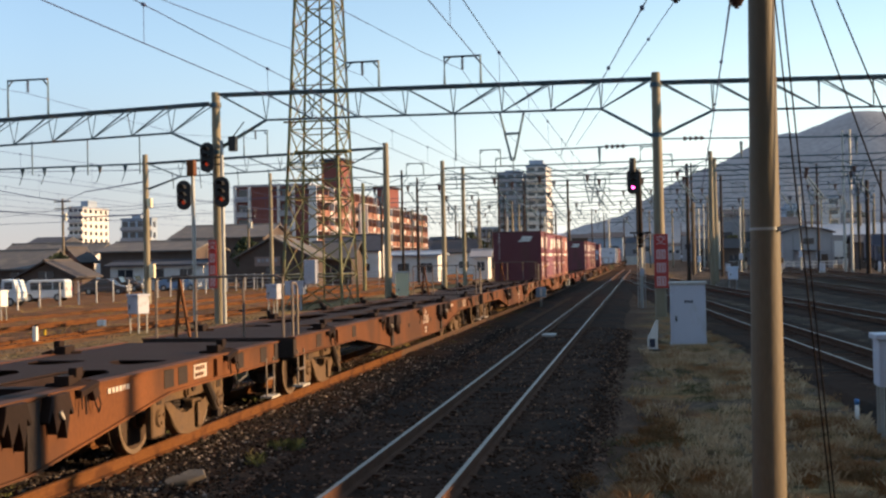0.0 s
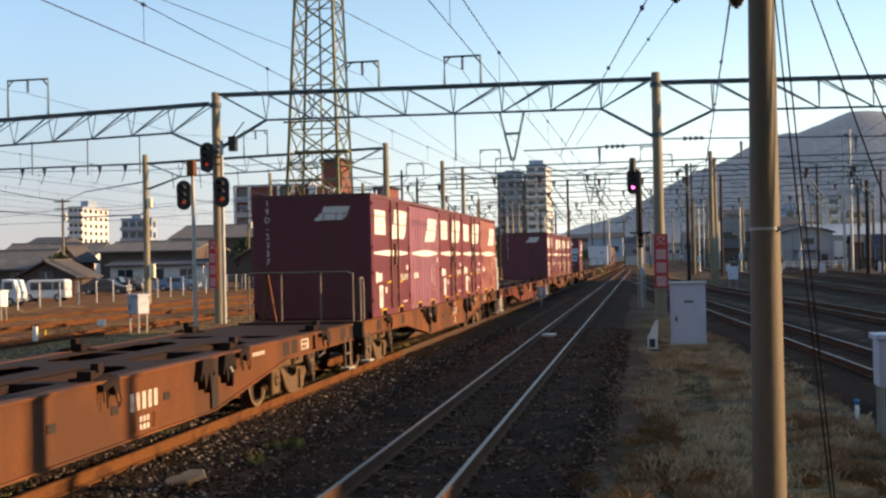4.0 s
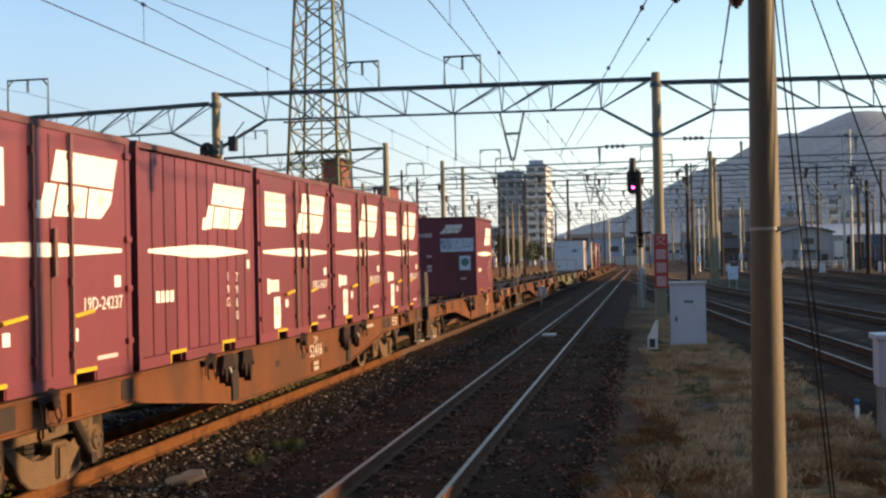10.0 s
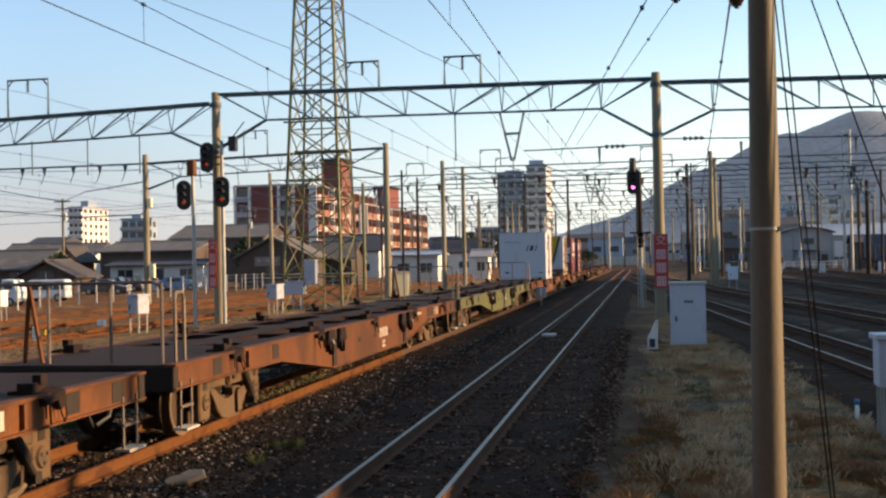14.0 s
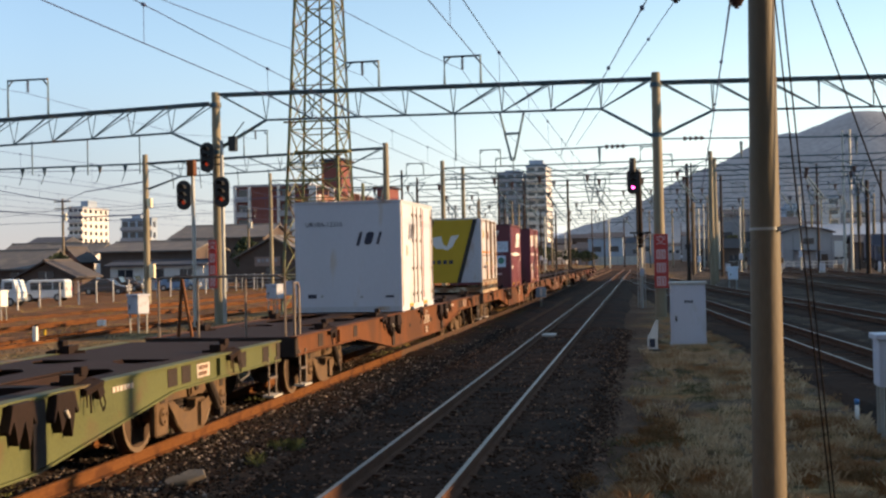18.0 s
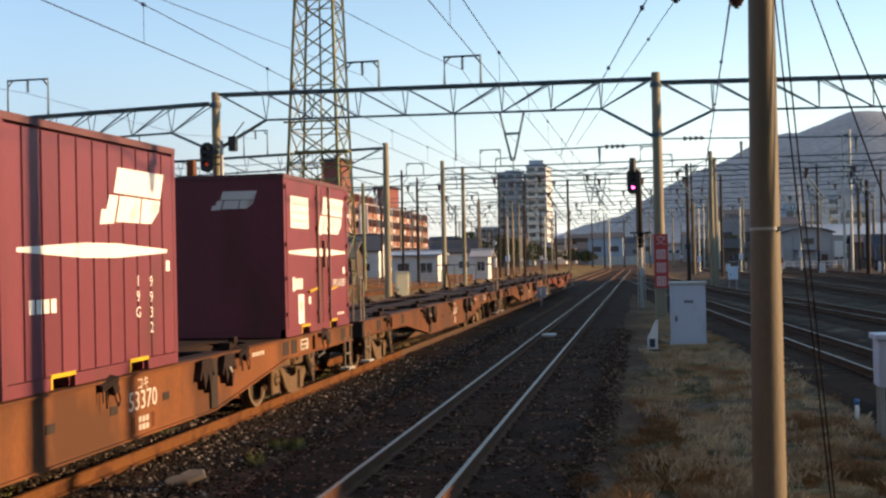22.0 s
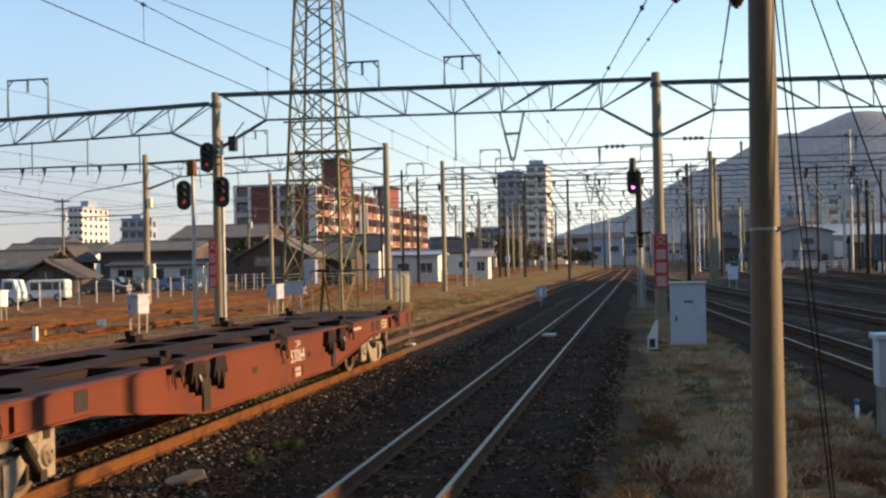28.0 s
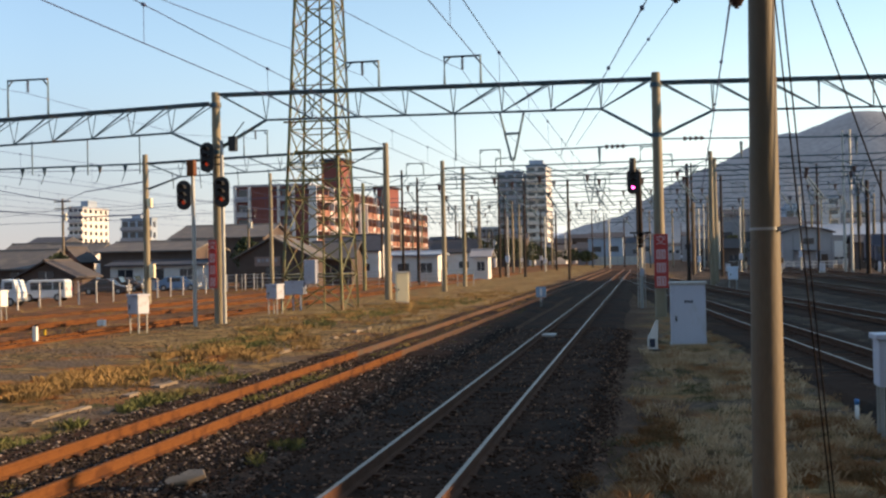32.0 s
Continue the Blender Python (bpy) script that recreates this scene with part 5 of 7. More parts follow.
def catenary(label, xs, zc=5.1, zm=6.1, y0=4.0, y1=190.0, span=46.6):
    """Contact wire and messenger over a track; xs(y) gives its line."""
    c = thing("catenary", label, "overhead wire", "catenaries")
    line_wire(c, [(xs(y0), y0, zc), (xs(y1), y1, zc)], 0.008, "contact_wire")
    pts, y = [], y0
    while y <= y1:
        u = ((y - 46.6) % span) / span
        pts.append((xs(y), y, zm - 1.2 * u * (1 - u) * 0.9))
        y += 5.0
    line_wire(c, pts, 0.008, "messenger_wire")
    for x, y, z in pts[1:14]:
        b = bmesh.new()
        rod(b, (x, y, zc), (x, y, z), 0.004, seg=4)
        rod(b, (x, y - 0.03, z), (x, y + 0.03, z), 0.028, seg=6)
        part("dropper", b, M["wire"], c)
    return c


catenary("contact and messenger wires over the main track", lambda y: -2.27, 5.1, 5.9)
catenary("contact and messenger wires over the siding", lambda y: -6.28, 5.1, 5.83)
catenary("contact and messenger wires over the curving track", lambda y: 1.08 + 0.042 * (y - 14.05), 5.1, 5.4, 13, 60)
cross = thing("crossover_wires", "two dark wires slanting across to the main track", "overhead wire")
line_wire(cross, [(1.7 - 0.1206 * 8, 8, 5.1), (-2.28, 33, 5.1)], 0.008, "contact_wire")
line_wire(cross, [(2.79 - 0.1237 * 12, 12, 6.1), (-2.16, 40, 6.1)], 0.008, "messenger_wire")
for y, z, w_ in ((17.8, 5.1, 0.12), (21.0, 6.1, 0.12), (13.6, 5.1, 0.12), (25.5, 6.1, 0.12)):
    x = 1.7 - 0.1206 * y if z < 6 else 2.79 - 0.1237 * y
    bar("clip", (x, y - 0.03, z), (x, y + 0.03, z), 0.03, M["wire"], cross, seg=6)
for x in (-20.1, -25.0, -29.5, -34.0):
    catenary("contact and messenger wires over a disused siding", lambda y, x=x: x, 5.2, 6.2, 20, 190)
for x in (8.0, 12.8, 17.0, 21.5):
    catenary("contact and messenger wires over a yard track", lambda y, x=x: x, 5.2, 6.2, 20, 190)
feeders = thing("feeder_wires", "thin dark feeder wires strung between frames", "overhead wire")
for pts in (((-7.1, 5, 7.9), (-7.1, 16, 8.0), (-7.1, 27.6, 8.4), (-7.1, 38, 9.2), (-7.1, 46.6, 9.98)), ((-7.1, 46.6, 9.98), (-7.1, 60, 9.1), (-7.1, 75, 8.8), (-7.1, 103, 9.9)), ((-11.3, 46.6, 9.95), (-11.3, 60, 9.1), (-11.3, 75, 8.7), (-11.3, 103, 9.8)), ((-11.3, 5, 7.9), (-11.3, 16, 8.1), (-11.3, 27, 8.7), (-11.3, 36.5, 9.3), (-11.3, 46.6, 9.95)), ((-26.4, 10, 9.0), (-26.4, 28, 9.0), (-26.4, 46.6, 9.9)), ((-26.4, 46.6, 9.9), (-24.7, 60, 9.4), (-24.7, 72, 10.4)), ((13.2, 46.6, 9.7), (13.2, 75, 9.2), (13.2, 103, 9.9)), ((-70, 72, 9.4), (-32.4, 72, 8.6), (-16, 73, 8.9)), ((-75, 95, 7.6), (-45, 95, 7.2), (-20, 95, 8.4)), ((-75, 98, 6.2), (-45, 96, 6.4), (-20, 95, 7.5)), ((-90, 108, 5.4), (-58.5, 108, 8.0), (-24, 115, 9.6))):
    line_wire(feeders, pts, 0.012 if pts[0][1] < 70 else 0.02)


cables = thing("cable_bundle", "thick dark sagging cables over the sidings", "overhead wire")
for pts in ((((-45.43, 72.00, 6.48), (-42.92, 72.00, 6.18), (-37.28, 72.00, 5.60), (-32.53, 72.00, 5.66))), (((-68.09, 108.00, 11.27), (-64.34, 108.00, 10.23), (-60.62, 108.00, 9.48), (-57.42, 108.00, 8.93))), (((-57.42, 108.00, 8.93), (-51.00, 100.00, 9.26), (-32.48, 72.00, 7.83)))):
    line_wire(cables, pts, 0.045, "cable")


# ---- lattice tower ----
def lattice_tower():
    t = thing("lattice_tower", "tall green steel lattice tower streaked with rust", "tower")
    z0, z1 = GZ - 0.2, 27.0
    cx, cy = -16.92, 59.4
    def leg(sx, sy, z):
        h = 1.62 - (z - z0) * 0.0365
        return Vector((cx + sx * h + 0.0142 * z, cy + sy * h * 1.05, z))
    s = M["tower"]
    corners = ((-1, -1), (1, -1), (1, 1), (-1, 1))
    for sx, sy in corners:
        angle_bar(t, "leg", leg(sx, sy, z0), leg(sx, sy, z1), 0.125, s)
    levels = [z0, 1.6, 3.6, 5.6, 7.4, 9.2, 11.5, 13.0, 14.5, 16.0, 17.5, 19.0, 20.5, 22, 23.5, 25, 27]
    for a, c in zip(levels[:-1], levels[1:]):
        for i in range(4):
            p, q = corners[i], corners[(i + 1) % 4]
            angle_bar(t, "diagonal", leg(*p, a), leg(*q, c), 0.056, s)
            angle_bar(t, "diagonal", leg(*q, a), leg(*p, c), 0.056, s)
            if c in (1.6, 3.6, 5.6, 7.4, 9.2, 11.5, 16.0, 20.5, 25):
                angle_bar(t, "belt", leg(*p, c), leg(*q, c), 0.046, s)
    b = bmesh.new()
    box(b, (cx + 0.75, cy - 1.6, 7.95), (2.8, 1.0, 0.10))
    for k in (-1.2, 0.0, 1.2):
        rod(b, (cx + 0.75 + k, cy - 1.3, 7.3), (cx + 0.75 + k, cy - 2.0, 7.9), 0.035, seg=4)
    part("platform", b, s, t)
    for z in (6.5, 9.6):
        b = bmesh.new()
        rod(b, (cx - 1.45, cy - 1.35, z), (cx + 1.45, cy - 1.35, z), 0.05, seg=4)
        part("cross_arm", b, s, t)
    b = bmesh.new()
    box(b, (-16.9, 57.6, 1.75), (0.62, 0.5, 1.25))
    bevel(b, 0.02)
    part("switch_box", b, M["relay"], t, "grey switch box")
    b = bmesh.new()
    box(b, (-17.75, 57.6, 0.95), (1.0, 0.6, 0.7))
    rod(b, (-17.9, 57.6, 0.6), (-17.9, 57.6, GZ), 0.05, seg=6)
    rod(b, (-17.5, 57.6, 0.6), (-17.5, 57.6, GZ), 0.05, seg=6)
    part("meter_box", b, M["relay"], t)
    angle_bar(t, "stay", (-18.4, 57.8, 1.45), (-15.0, 57.9, 1.45), 0.05, s)
    b = bmesh.new()
    rod(b, (cx + 0.55, cy - 1.3, z0), (cx + 0.62, cy - 1.15, z1), 0.05, seg=6)
    part("cable_duct", b, s, t)
    return t


lattice_tower()


# ---- signals ----
def signal_head(parent, x, y, z, w, h, lamp_z, lamp):
    b = bmesh.new()
    n = 10
    pts = [(w / 2 * math.cos(a), (h / 2 - w / 2) * (1 if math.sin(a) >= 0 else -1) + w / 2 * math.sin(a)) for a in [math.tau * i / (2 * n) for i in range(2 * n)]]
    extrude_poly(b, [(x + u, z + v) for u, v in pts], "y", y - 0.03, y + 0.03)
    head = part("backboard", b, M["signal"], parent)
    b = bmesh.new()
    box(b, (x, y + 0.12, z), (w * 0.6, 0.2, h * 0.75))
    part("lamp_housing", b, M["signal"], parent)
    for k in (-1, 0, 1):
        zz = z + k * h * 0.24
        b = bmesh.new()
        for i in range(9):
            a0, a1 = math.pi * i / 9 - 0.2, math.pi * (i + 1) / 9 - 0.2
            r = w * 0.21
            p0, p1 = (x + r * math.cos(a0), zz + r * math.sin(a0)), (x + r * math.cos(a1), zz + r * math.sin(a1))
            v = [b.verts.new((p[0], yy, p[1])) for p, yy in ((p0, y - 0.03), (p1, y - 0.03), (p1, y - 0.3), (p0, y - 0.3))]
            b.faces.new(v)
        part("hood", b, M["signal"], head)
        b = bmesh.new()
        rod(b, (x, y - 0.034, zz), (x, y - 0.05, zz), w * 0.125, seg=16)
        part("lens", b, lamp if k == lamp_z else M["signal"], head, "lit lens" if k == lamp_z else "")


def mast_signal(label, x, y, top, heads, mast=True, platform=None):
    s = thing("railway_signal", label, "signal", "railway signals")
    if mast:
        pole(s, x, y, top, 0.085, 0.075, M["galv"], "mast")
    for hx, hz, w, h, lamp in heads:
        signal_head(s, hx, y - 0.25, hz, w, h, -1, lamp)
        b = bmesh.new()
        rod(b, (hx, y - 0.1, hz), (x, y, hz), 0.035, seg=6)
        rod(b, (hx, y - 0.1, hz - 0.3), (x, y, hz - 0.3), 0.035, seg=6)
        part("bracket", b, M["under"], s)
    if platform:
        b = bmesh.new()
        box(b, (x, y - 0.2, platform), (1.0, 0.7, 0.06))
        for k in (-0.35, 0.35):
            rod(b, (x + k, y, platform), (x, y, platform - 0.6), 0.025, seg=4)
        part("platform", b, M["under"], s)
        b = bmesh.new()
        for k in (-0.17, 0.17):
            rod(b, (x + k, y - 0.12, GZ), (x + k, y - 0.12, platform), 0.018, seg=5)
        z = 0.1
        while z < platform:
            rod(b, (x - 0.17, y - 0.12, z), (x + 0.17, y - 0.12, z), 0.012, seg=4)
            z += 0.33
        part("ladder", b, M["galv"], s)
        b = bmesh.new()
        box(b, (x + 0.02, y - 0.15, 1.45), (0.20, 0.18, 0.34))
        part("relay_box", b, M["relay"], s)
        bar("mast_sleeve", (x, y, 2.6), (x, y, top - 0.1), 0.105, M["under"], s, seg=12)
    return s


mast_signal("pair of black railway signals with red lamps on a grey mast", -17.35, 46.2, 7.4, [(-17.9, 6.74, 0.62, 1.25, M["lit_red"]), (-17.28, 5.26, 0.66, 1.3, M["lit_red"])])
thin = mast_signal("black railway signal with a red lamp on a thin mast", -17.85, 44.2, 6.3, [(-18.14, 5.05, 0.6, 1.2, M["lit_red"])])
sr = mast_signal("tall black signal showing a magenta red light", -0.07, 55.5, 6.3, [(-0.36, 5.75, 0.6, 1.25, M["lit_pink"])], True, 3.3)
b = bmesh.new()
box(b, (-17.85, 44.1, 6.15), (0.30, 0.34, 0.62))
bevel(b, 0.015)
part("relay_box", b, M["wagon_dark"], thin, "brown relay box")
b = bmesh.new()
rod(b, (-0.36, 55.3, 6.2), (-0.36, 55.3, 6.85), 0.16, seg=12)
part("route_indicator", b, M["signal"], sr)


# ---- warning boards on the gantry posts ----
def warning_board(x, y, z0, z1, w):
    s = thing("warning_sign", "tall red warning board with pale lettering fields, strapped to a post", "sign", "warning boards")
    b = bmesh.new()
    box(b, (x, y, (z0 + z1) / 2), (w, 0.03, z1 - z0))
    part("board", b, M["red"], s)
    h = (z1 - z0) / 4
    for i in range(4):
        zc = z0 + (i + 0.5) * h
        if i == 3:
            letters("lettering", "交", h * 0.78, M["sign_pale"], s, pose(x, y - 0.02, zc, 90))
            continue
        block("field", (x, y - 0.018, zc), (w * 0.66, 0.008, h * 0.70), M["sign_pale"], s)
        for k in (-1, 0, 1):
            block("lettering_bar", (x + k * w * 0.2, y - 0.025, zc), (w * 0.07, 0.006, h * (0.5 if k else 0.6)), M["red"], s)
    b = bmesh.new()
    for z in (z0 + 0.3, z1 - 0.3):
        rod(b, (x, y + 0.24, z - 0.02), (x, y + 0.24, z + 0.02), 0.25, seg=16)
    part("strap", b, M["galv"], s)


warning_board(0.72, 46.33, 0.93, 3.06, 0.54)
warning_board(-17.9, 46.33, 1.24, 3.27, 0.34)


# ---- cabinets and boxes ----
def cabinet(label, x, y, w, d, h, z0, material, legs=False, turn=0, text=False):
    c = thing("equipment_cabinet", label, "cabinet", "trackside cabinets", at=pose(x, y, 0, 0, 0, turn))
    b = bmesh.new()
    box(b, (0, 0, z0 + h / 2), (w, d, h))
    bevel(b, 0.012)
    part("body", b, material, c)
    b = bmesh.new()
    box(b, (0, 0, z0 + h + 0.035), (w + 0.08, d + 0.08, 0.075))
    bevel(b, 0.012)
    part("lid", b, M["pale_conc"] if not legs else material, c)
    b = bmesh.new()
    box(b, (0, -d / 2 - 0.008, z0 + h / 2), (w - 0.1, 0.016, h - 0.12))
    bevel(b, 0.004)
    door = part("door", b, material, c)
    b = bmesh.new()
    box(b, (-w / 2 + 0.14, -d / 2 - 0.03, z0 + h * 0.42), (0.05, 0.04, 0.15))
    bevel(b, 0.008)
    part("handle", b, M["black"], door)
    if text:
        for i in range(3):
            block("lettering_bar", (-0.07 + i * 0.08, -d / 2 - 0.018, z0 + h * 0.71), (0.062, 0.004, 0.075), M["navy"], c)
    if legs:
        for sx in (-1, 1):
            for sy in (-1, 1):
                bar("leg", (sx * w * 0.4, sy * d * 0.35, GZ - 0.1), (sx * w * 0.4, sy * d * 0.35, z0), 0.03, M["galv"], c, seg=6)
    else:
        block("plinth", (0, 0, (GZ - 0.12 + z0) / 2), (w + 0.06, d + 0.06, z0 - GZ + 0.12), M["pale_conc"], c, w=0.01)
    return c


cabinet("pale grey equipment cabinet with a single door on a plinth", 1.19, 32.3, 0.93, 0.7, 1.60, -0.19, M["cabinet"], text=True)
cabinet("cream trackside cabinet in dry grass", -13.9, 66.1, 0.75, 0.9, 1.66, -0.15, M["cream"], turn=14)
cabinet("small grey relay box standing on four legs", -18.55, 40.4, 0.56, 0.56, 0.66, 0.46, M["relay"], True, -22)
cabinet("small grey relay box standing on four legs", -17.65, 53.9, 0.62, 0.6, 0.66, 0.5, M["relay"], True, -18)
cabinet("pale grey relay box on legs beside the yard track", 3.24, 15.9, 0.5, 0.4, 0.62, 0.44, M["cabinet"], True)
cabinet("small blue-grey relay box by the yard track", 5.9, 79, 0.62, 0.6, 0.8, 0.5, M["sticker"], True)
cabinet("small white box on legs by the fence", -30.2, 50.5, 0.55, 0.5, 0.7, 0.45, M["white"], True, -10)


def marker(label, x, y, w, d, h, material, top=0.0):
    m = thing("marker_post", label, "marker post", "marker posts")
    b = bmesh.new()
    box(b, (x, y, GZ + h / 2 - 0.1), (w, d, h + 0.2))
    bevel(b, 0.012)
    part("post", b, material, m)
    return m


marker("white painted marker stake in gravel", -19.85, 35.3, 0.14, 0.14, 0.55, M["white"])
marker("white painted marker stake in dirt", -22.8, 46.0, 0.3, 0.25, 0.22, M["white"])
marker("yellow marker stake in dirt", -21.0, 38.0, 0.08, 0.08, 0.3, M["yellow"])
# white wedge-shaped limit marker by the grass
m = thing("limit_marker", "white wedge-shaped marker with a dark face beside the track", "marker post")
b = bmesh.new()
extrude_poly(b, [(0.08, GZ), (0.34, GZ), (0.34, 0.05), (0.36, 0.5), (0.32, 0.55), (0.08, 0.08)], "y", 30.4, 30.62)
part("wedge", b, M["white"], m)
block("dark_face", (0.20, 30.39, -0.05), (0.15, 0.012, 0.22), M["navy"], m)
block("foot", (0.14, 30.5, GZ - 0.02), (0.5, 0.3, 0.12), M["black"], m)
m = thing("track_sign", "small blue and white numbered board on a thin stake", "sign")
bar("stake", (-4.93, 56.4, GZ - 0.1), (-4.93, 56.4, 0.6), 0.05, M["galv"], m)
block("board", (-4.93, 56.34, 0.55), (0.5, 0.03, 0.5), surface("blue_board", (0.22, 0.32, 0.42), 0.5), m)
block("board_bar", (-4.93, 56.32, 0.55), (0.12, 0.01, 0.36), M["white"], m)
m = thing("track_transponder", "flat pale box fixed between the rails", "track equipment")
block("case", (-2.9, 35.1, -0.13), (0.5, 0.7, 0.07), M["pale_conc"], m, w=0.012)
m = thing("broken_slab", "tilted broken piece of concrete on the ballast", "concrete slab")
b = bmesh.new()
extrude_poly(b, [(-0.26, -0.13), (0.05, -0.16), (0.24, -0.08), (0.20, 0.09), (0.02, 0.17), (-0.06, 0.05), (-0.20, 0.06)], "z", -0.025, 0.025)
bevel(b, 0.012)
part("slab", b, M["lid"], m, at=pose(-4.98, 11.95, -0.10, 14, -10, 12))
m = thing("blue_marker", "tiny blue-topped white stake near the track", "marker post")
bar("stake", (3.03, 17.6, GZ - 0.1), (3.03, 17.6, -0.02), 0.03, M["white"], m)
bar("cap", (3.03, 17.6, -0.02), (3.03, 17.6, 0.06), 0.035, surface("blue_cap", (0.05, 0.2, 0.45), 0.5), m)


def utility_pole(x, y, top, label):
    p = thing("utility_pole", label, "pole", "single poles")
    pole(p, x, y, top, 0.15, 0.11, M["concrete"], "shaft")
    for z in (top - 0.3, top - 1.0):
        bar("cross_arm", (x - 0.9, y, z), (x + 0.9, y, z), 0.05, M["under"], p, seg=4)
        for k in (-0.8, -0.3, 0.3, 0.8):
            b = bmesh.new()
            insulator(b, (x + k, y, z + 0.05), (x + k, y, z + 0.28), 0.06, 2)
            part("insulator", b, M["pale_conc"], p)
    b = bmesh.new()
    rod(b, (x + 0.3, y - 0.1, top - 2.2), (x + 0.3, y - 0.1, top - 1.5), 0.22, seg=14)
    part("transformer", b, M["galv"], p)


utility_pole(-57.5, 108, 9.2, "concrete utility pole with cross arms among houses")
utility_pole(-45.0, 128, 8.6, "concrete utility pole with cross arms among houses")
utility_pole(-30.0, 150, 9.0, "concrete utility pole with cross arms among houses")

# ---- cable trough beside the siding, pale worn lids ----
tr = thing("cable_trough", "line of worn concrete trough lids half covered by dirt", "cable trough", kind="structure")
rnd = random.Random(4)
y = 17.2
while y < 44:
    x = -9.68 - 0.012 * (y - 17) + 0.03 * math.sin(y * 0.7)
    if rnd.random() < (0.8 if y < 22.5 or 28 < y < 33 else 0.2):
        block("trough_lid", (x, y, GZ + 0.03 + rnd.uniform(-0.03, 0.008)), (0.17, 0.485, 0.07), M["lid"], tr, rot=Euler((0, rnd.uniform(-0.05, 0.05), rnd.uniform(-0.04, 0.04))).to_matrix())
    y += 0.5
# ---- the town ----
B = {}
B["red"] = surface("red_brick_tile", (0.15, 0.045, 0.037), 0.8, 0, 0.15, 0.6, 9, 0.1)
B["salmon"] = surface("salmon_render", (0.245, 0.105, 0.070), 0.8, 0, 0.12, 0.4, 9, 0.05)
B["white"] = surface("white_render", (0.52, 0.51, 0.50), 0.8, 0, 0.1, 0.3, 6, 0.03, (0.45, 0.42, 0.38), 0.2, 0.4)
B["grey"] = surface("grey_render", (0.27, 0.27, 0.29), 0.85, 0, 0.15, 0.3, 6, 0.03, (0.25, 0.25, 0.26), 0.2, 0.4)
B["glass"] = surface("dark_window", (0.03, 0.035, 0.045), 0.15, 0, 0.2, 3, 20, 0, spec=0.6)
B["roof"] = surface("dark_roof_tile", (0.042, 0.045, 0.057), 0.8, 0, 0.25, 0.8, 14, 0.3, shift=0.15)
B["slate"] = surface("weathered_grey_roof", (0.105, 0.098, 0.095), 0.85, 0, 0.25, 0.8, 14, 0.3, (0.16, 0.14, 0.12), 0.3, 0.7)
B["brown"] = surface("brown_roof", (0.060, 0.052, 0.052), 0.85, 0, 0.25, 0.8, 14, 0.2)
B["timber"] = surface("dark_timber", (0.07, 0.05, 0.042), 0.85, 0, 0.25, 1.2, 16, 0.1)
B["bluegrey"] = surface("blue_grey_panel", (0.24, 0.30, 0.38), 0.7, 0, 0.12, 0.5, 6, 0.03)
B["far"] = surface("far_town_wall", (0.22, 0.22, 0.24), 0.9, 0, 0.2, 0.1, 2, 0, shift=0.35)
B["leaf"] = surface("dark_leaf", (0.035, 0.05, 0.022), 0.85, 0, 0.35, 1.5, 12, 0.1)
B["bark"] = surface("bark", (0.09, 0.065, 0.045), 0.9, 0, 0.3, 3, 20, 0.3)


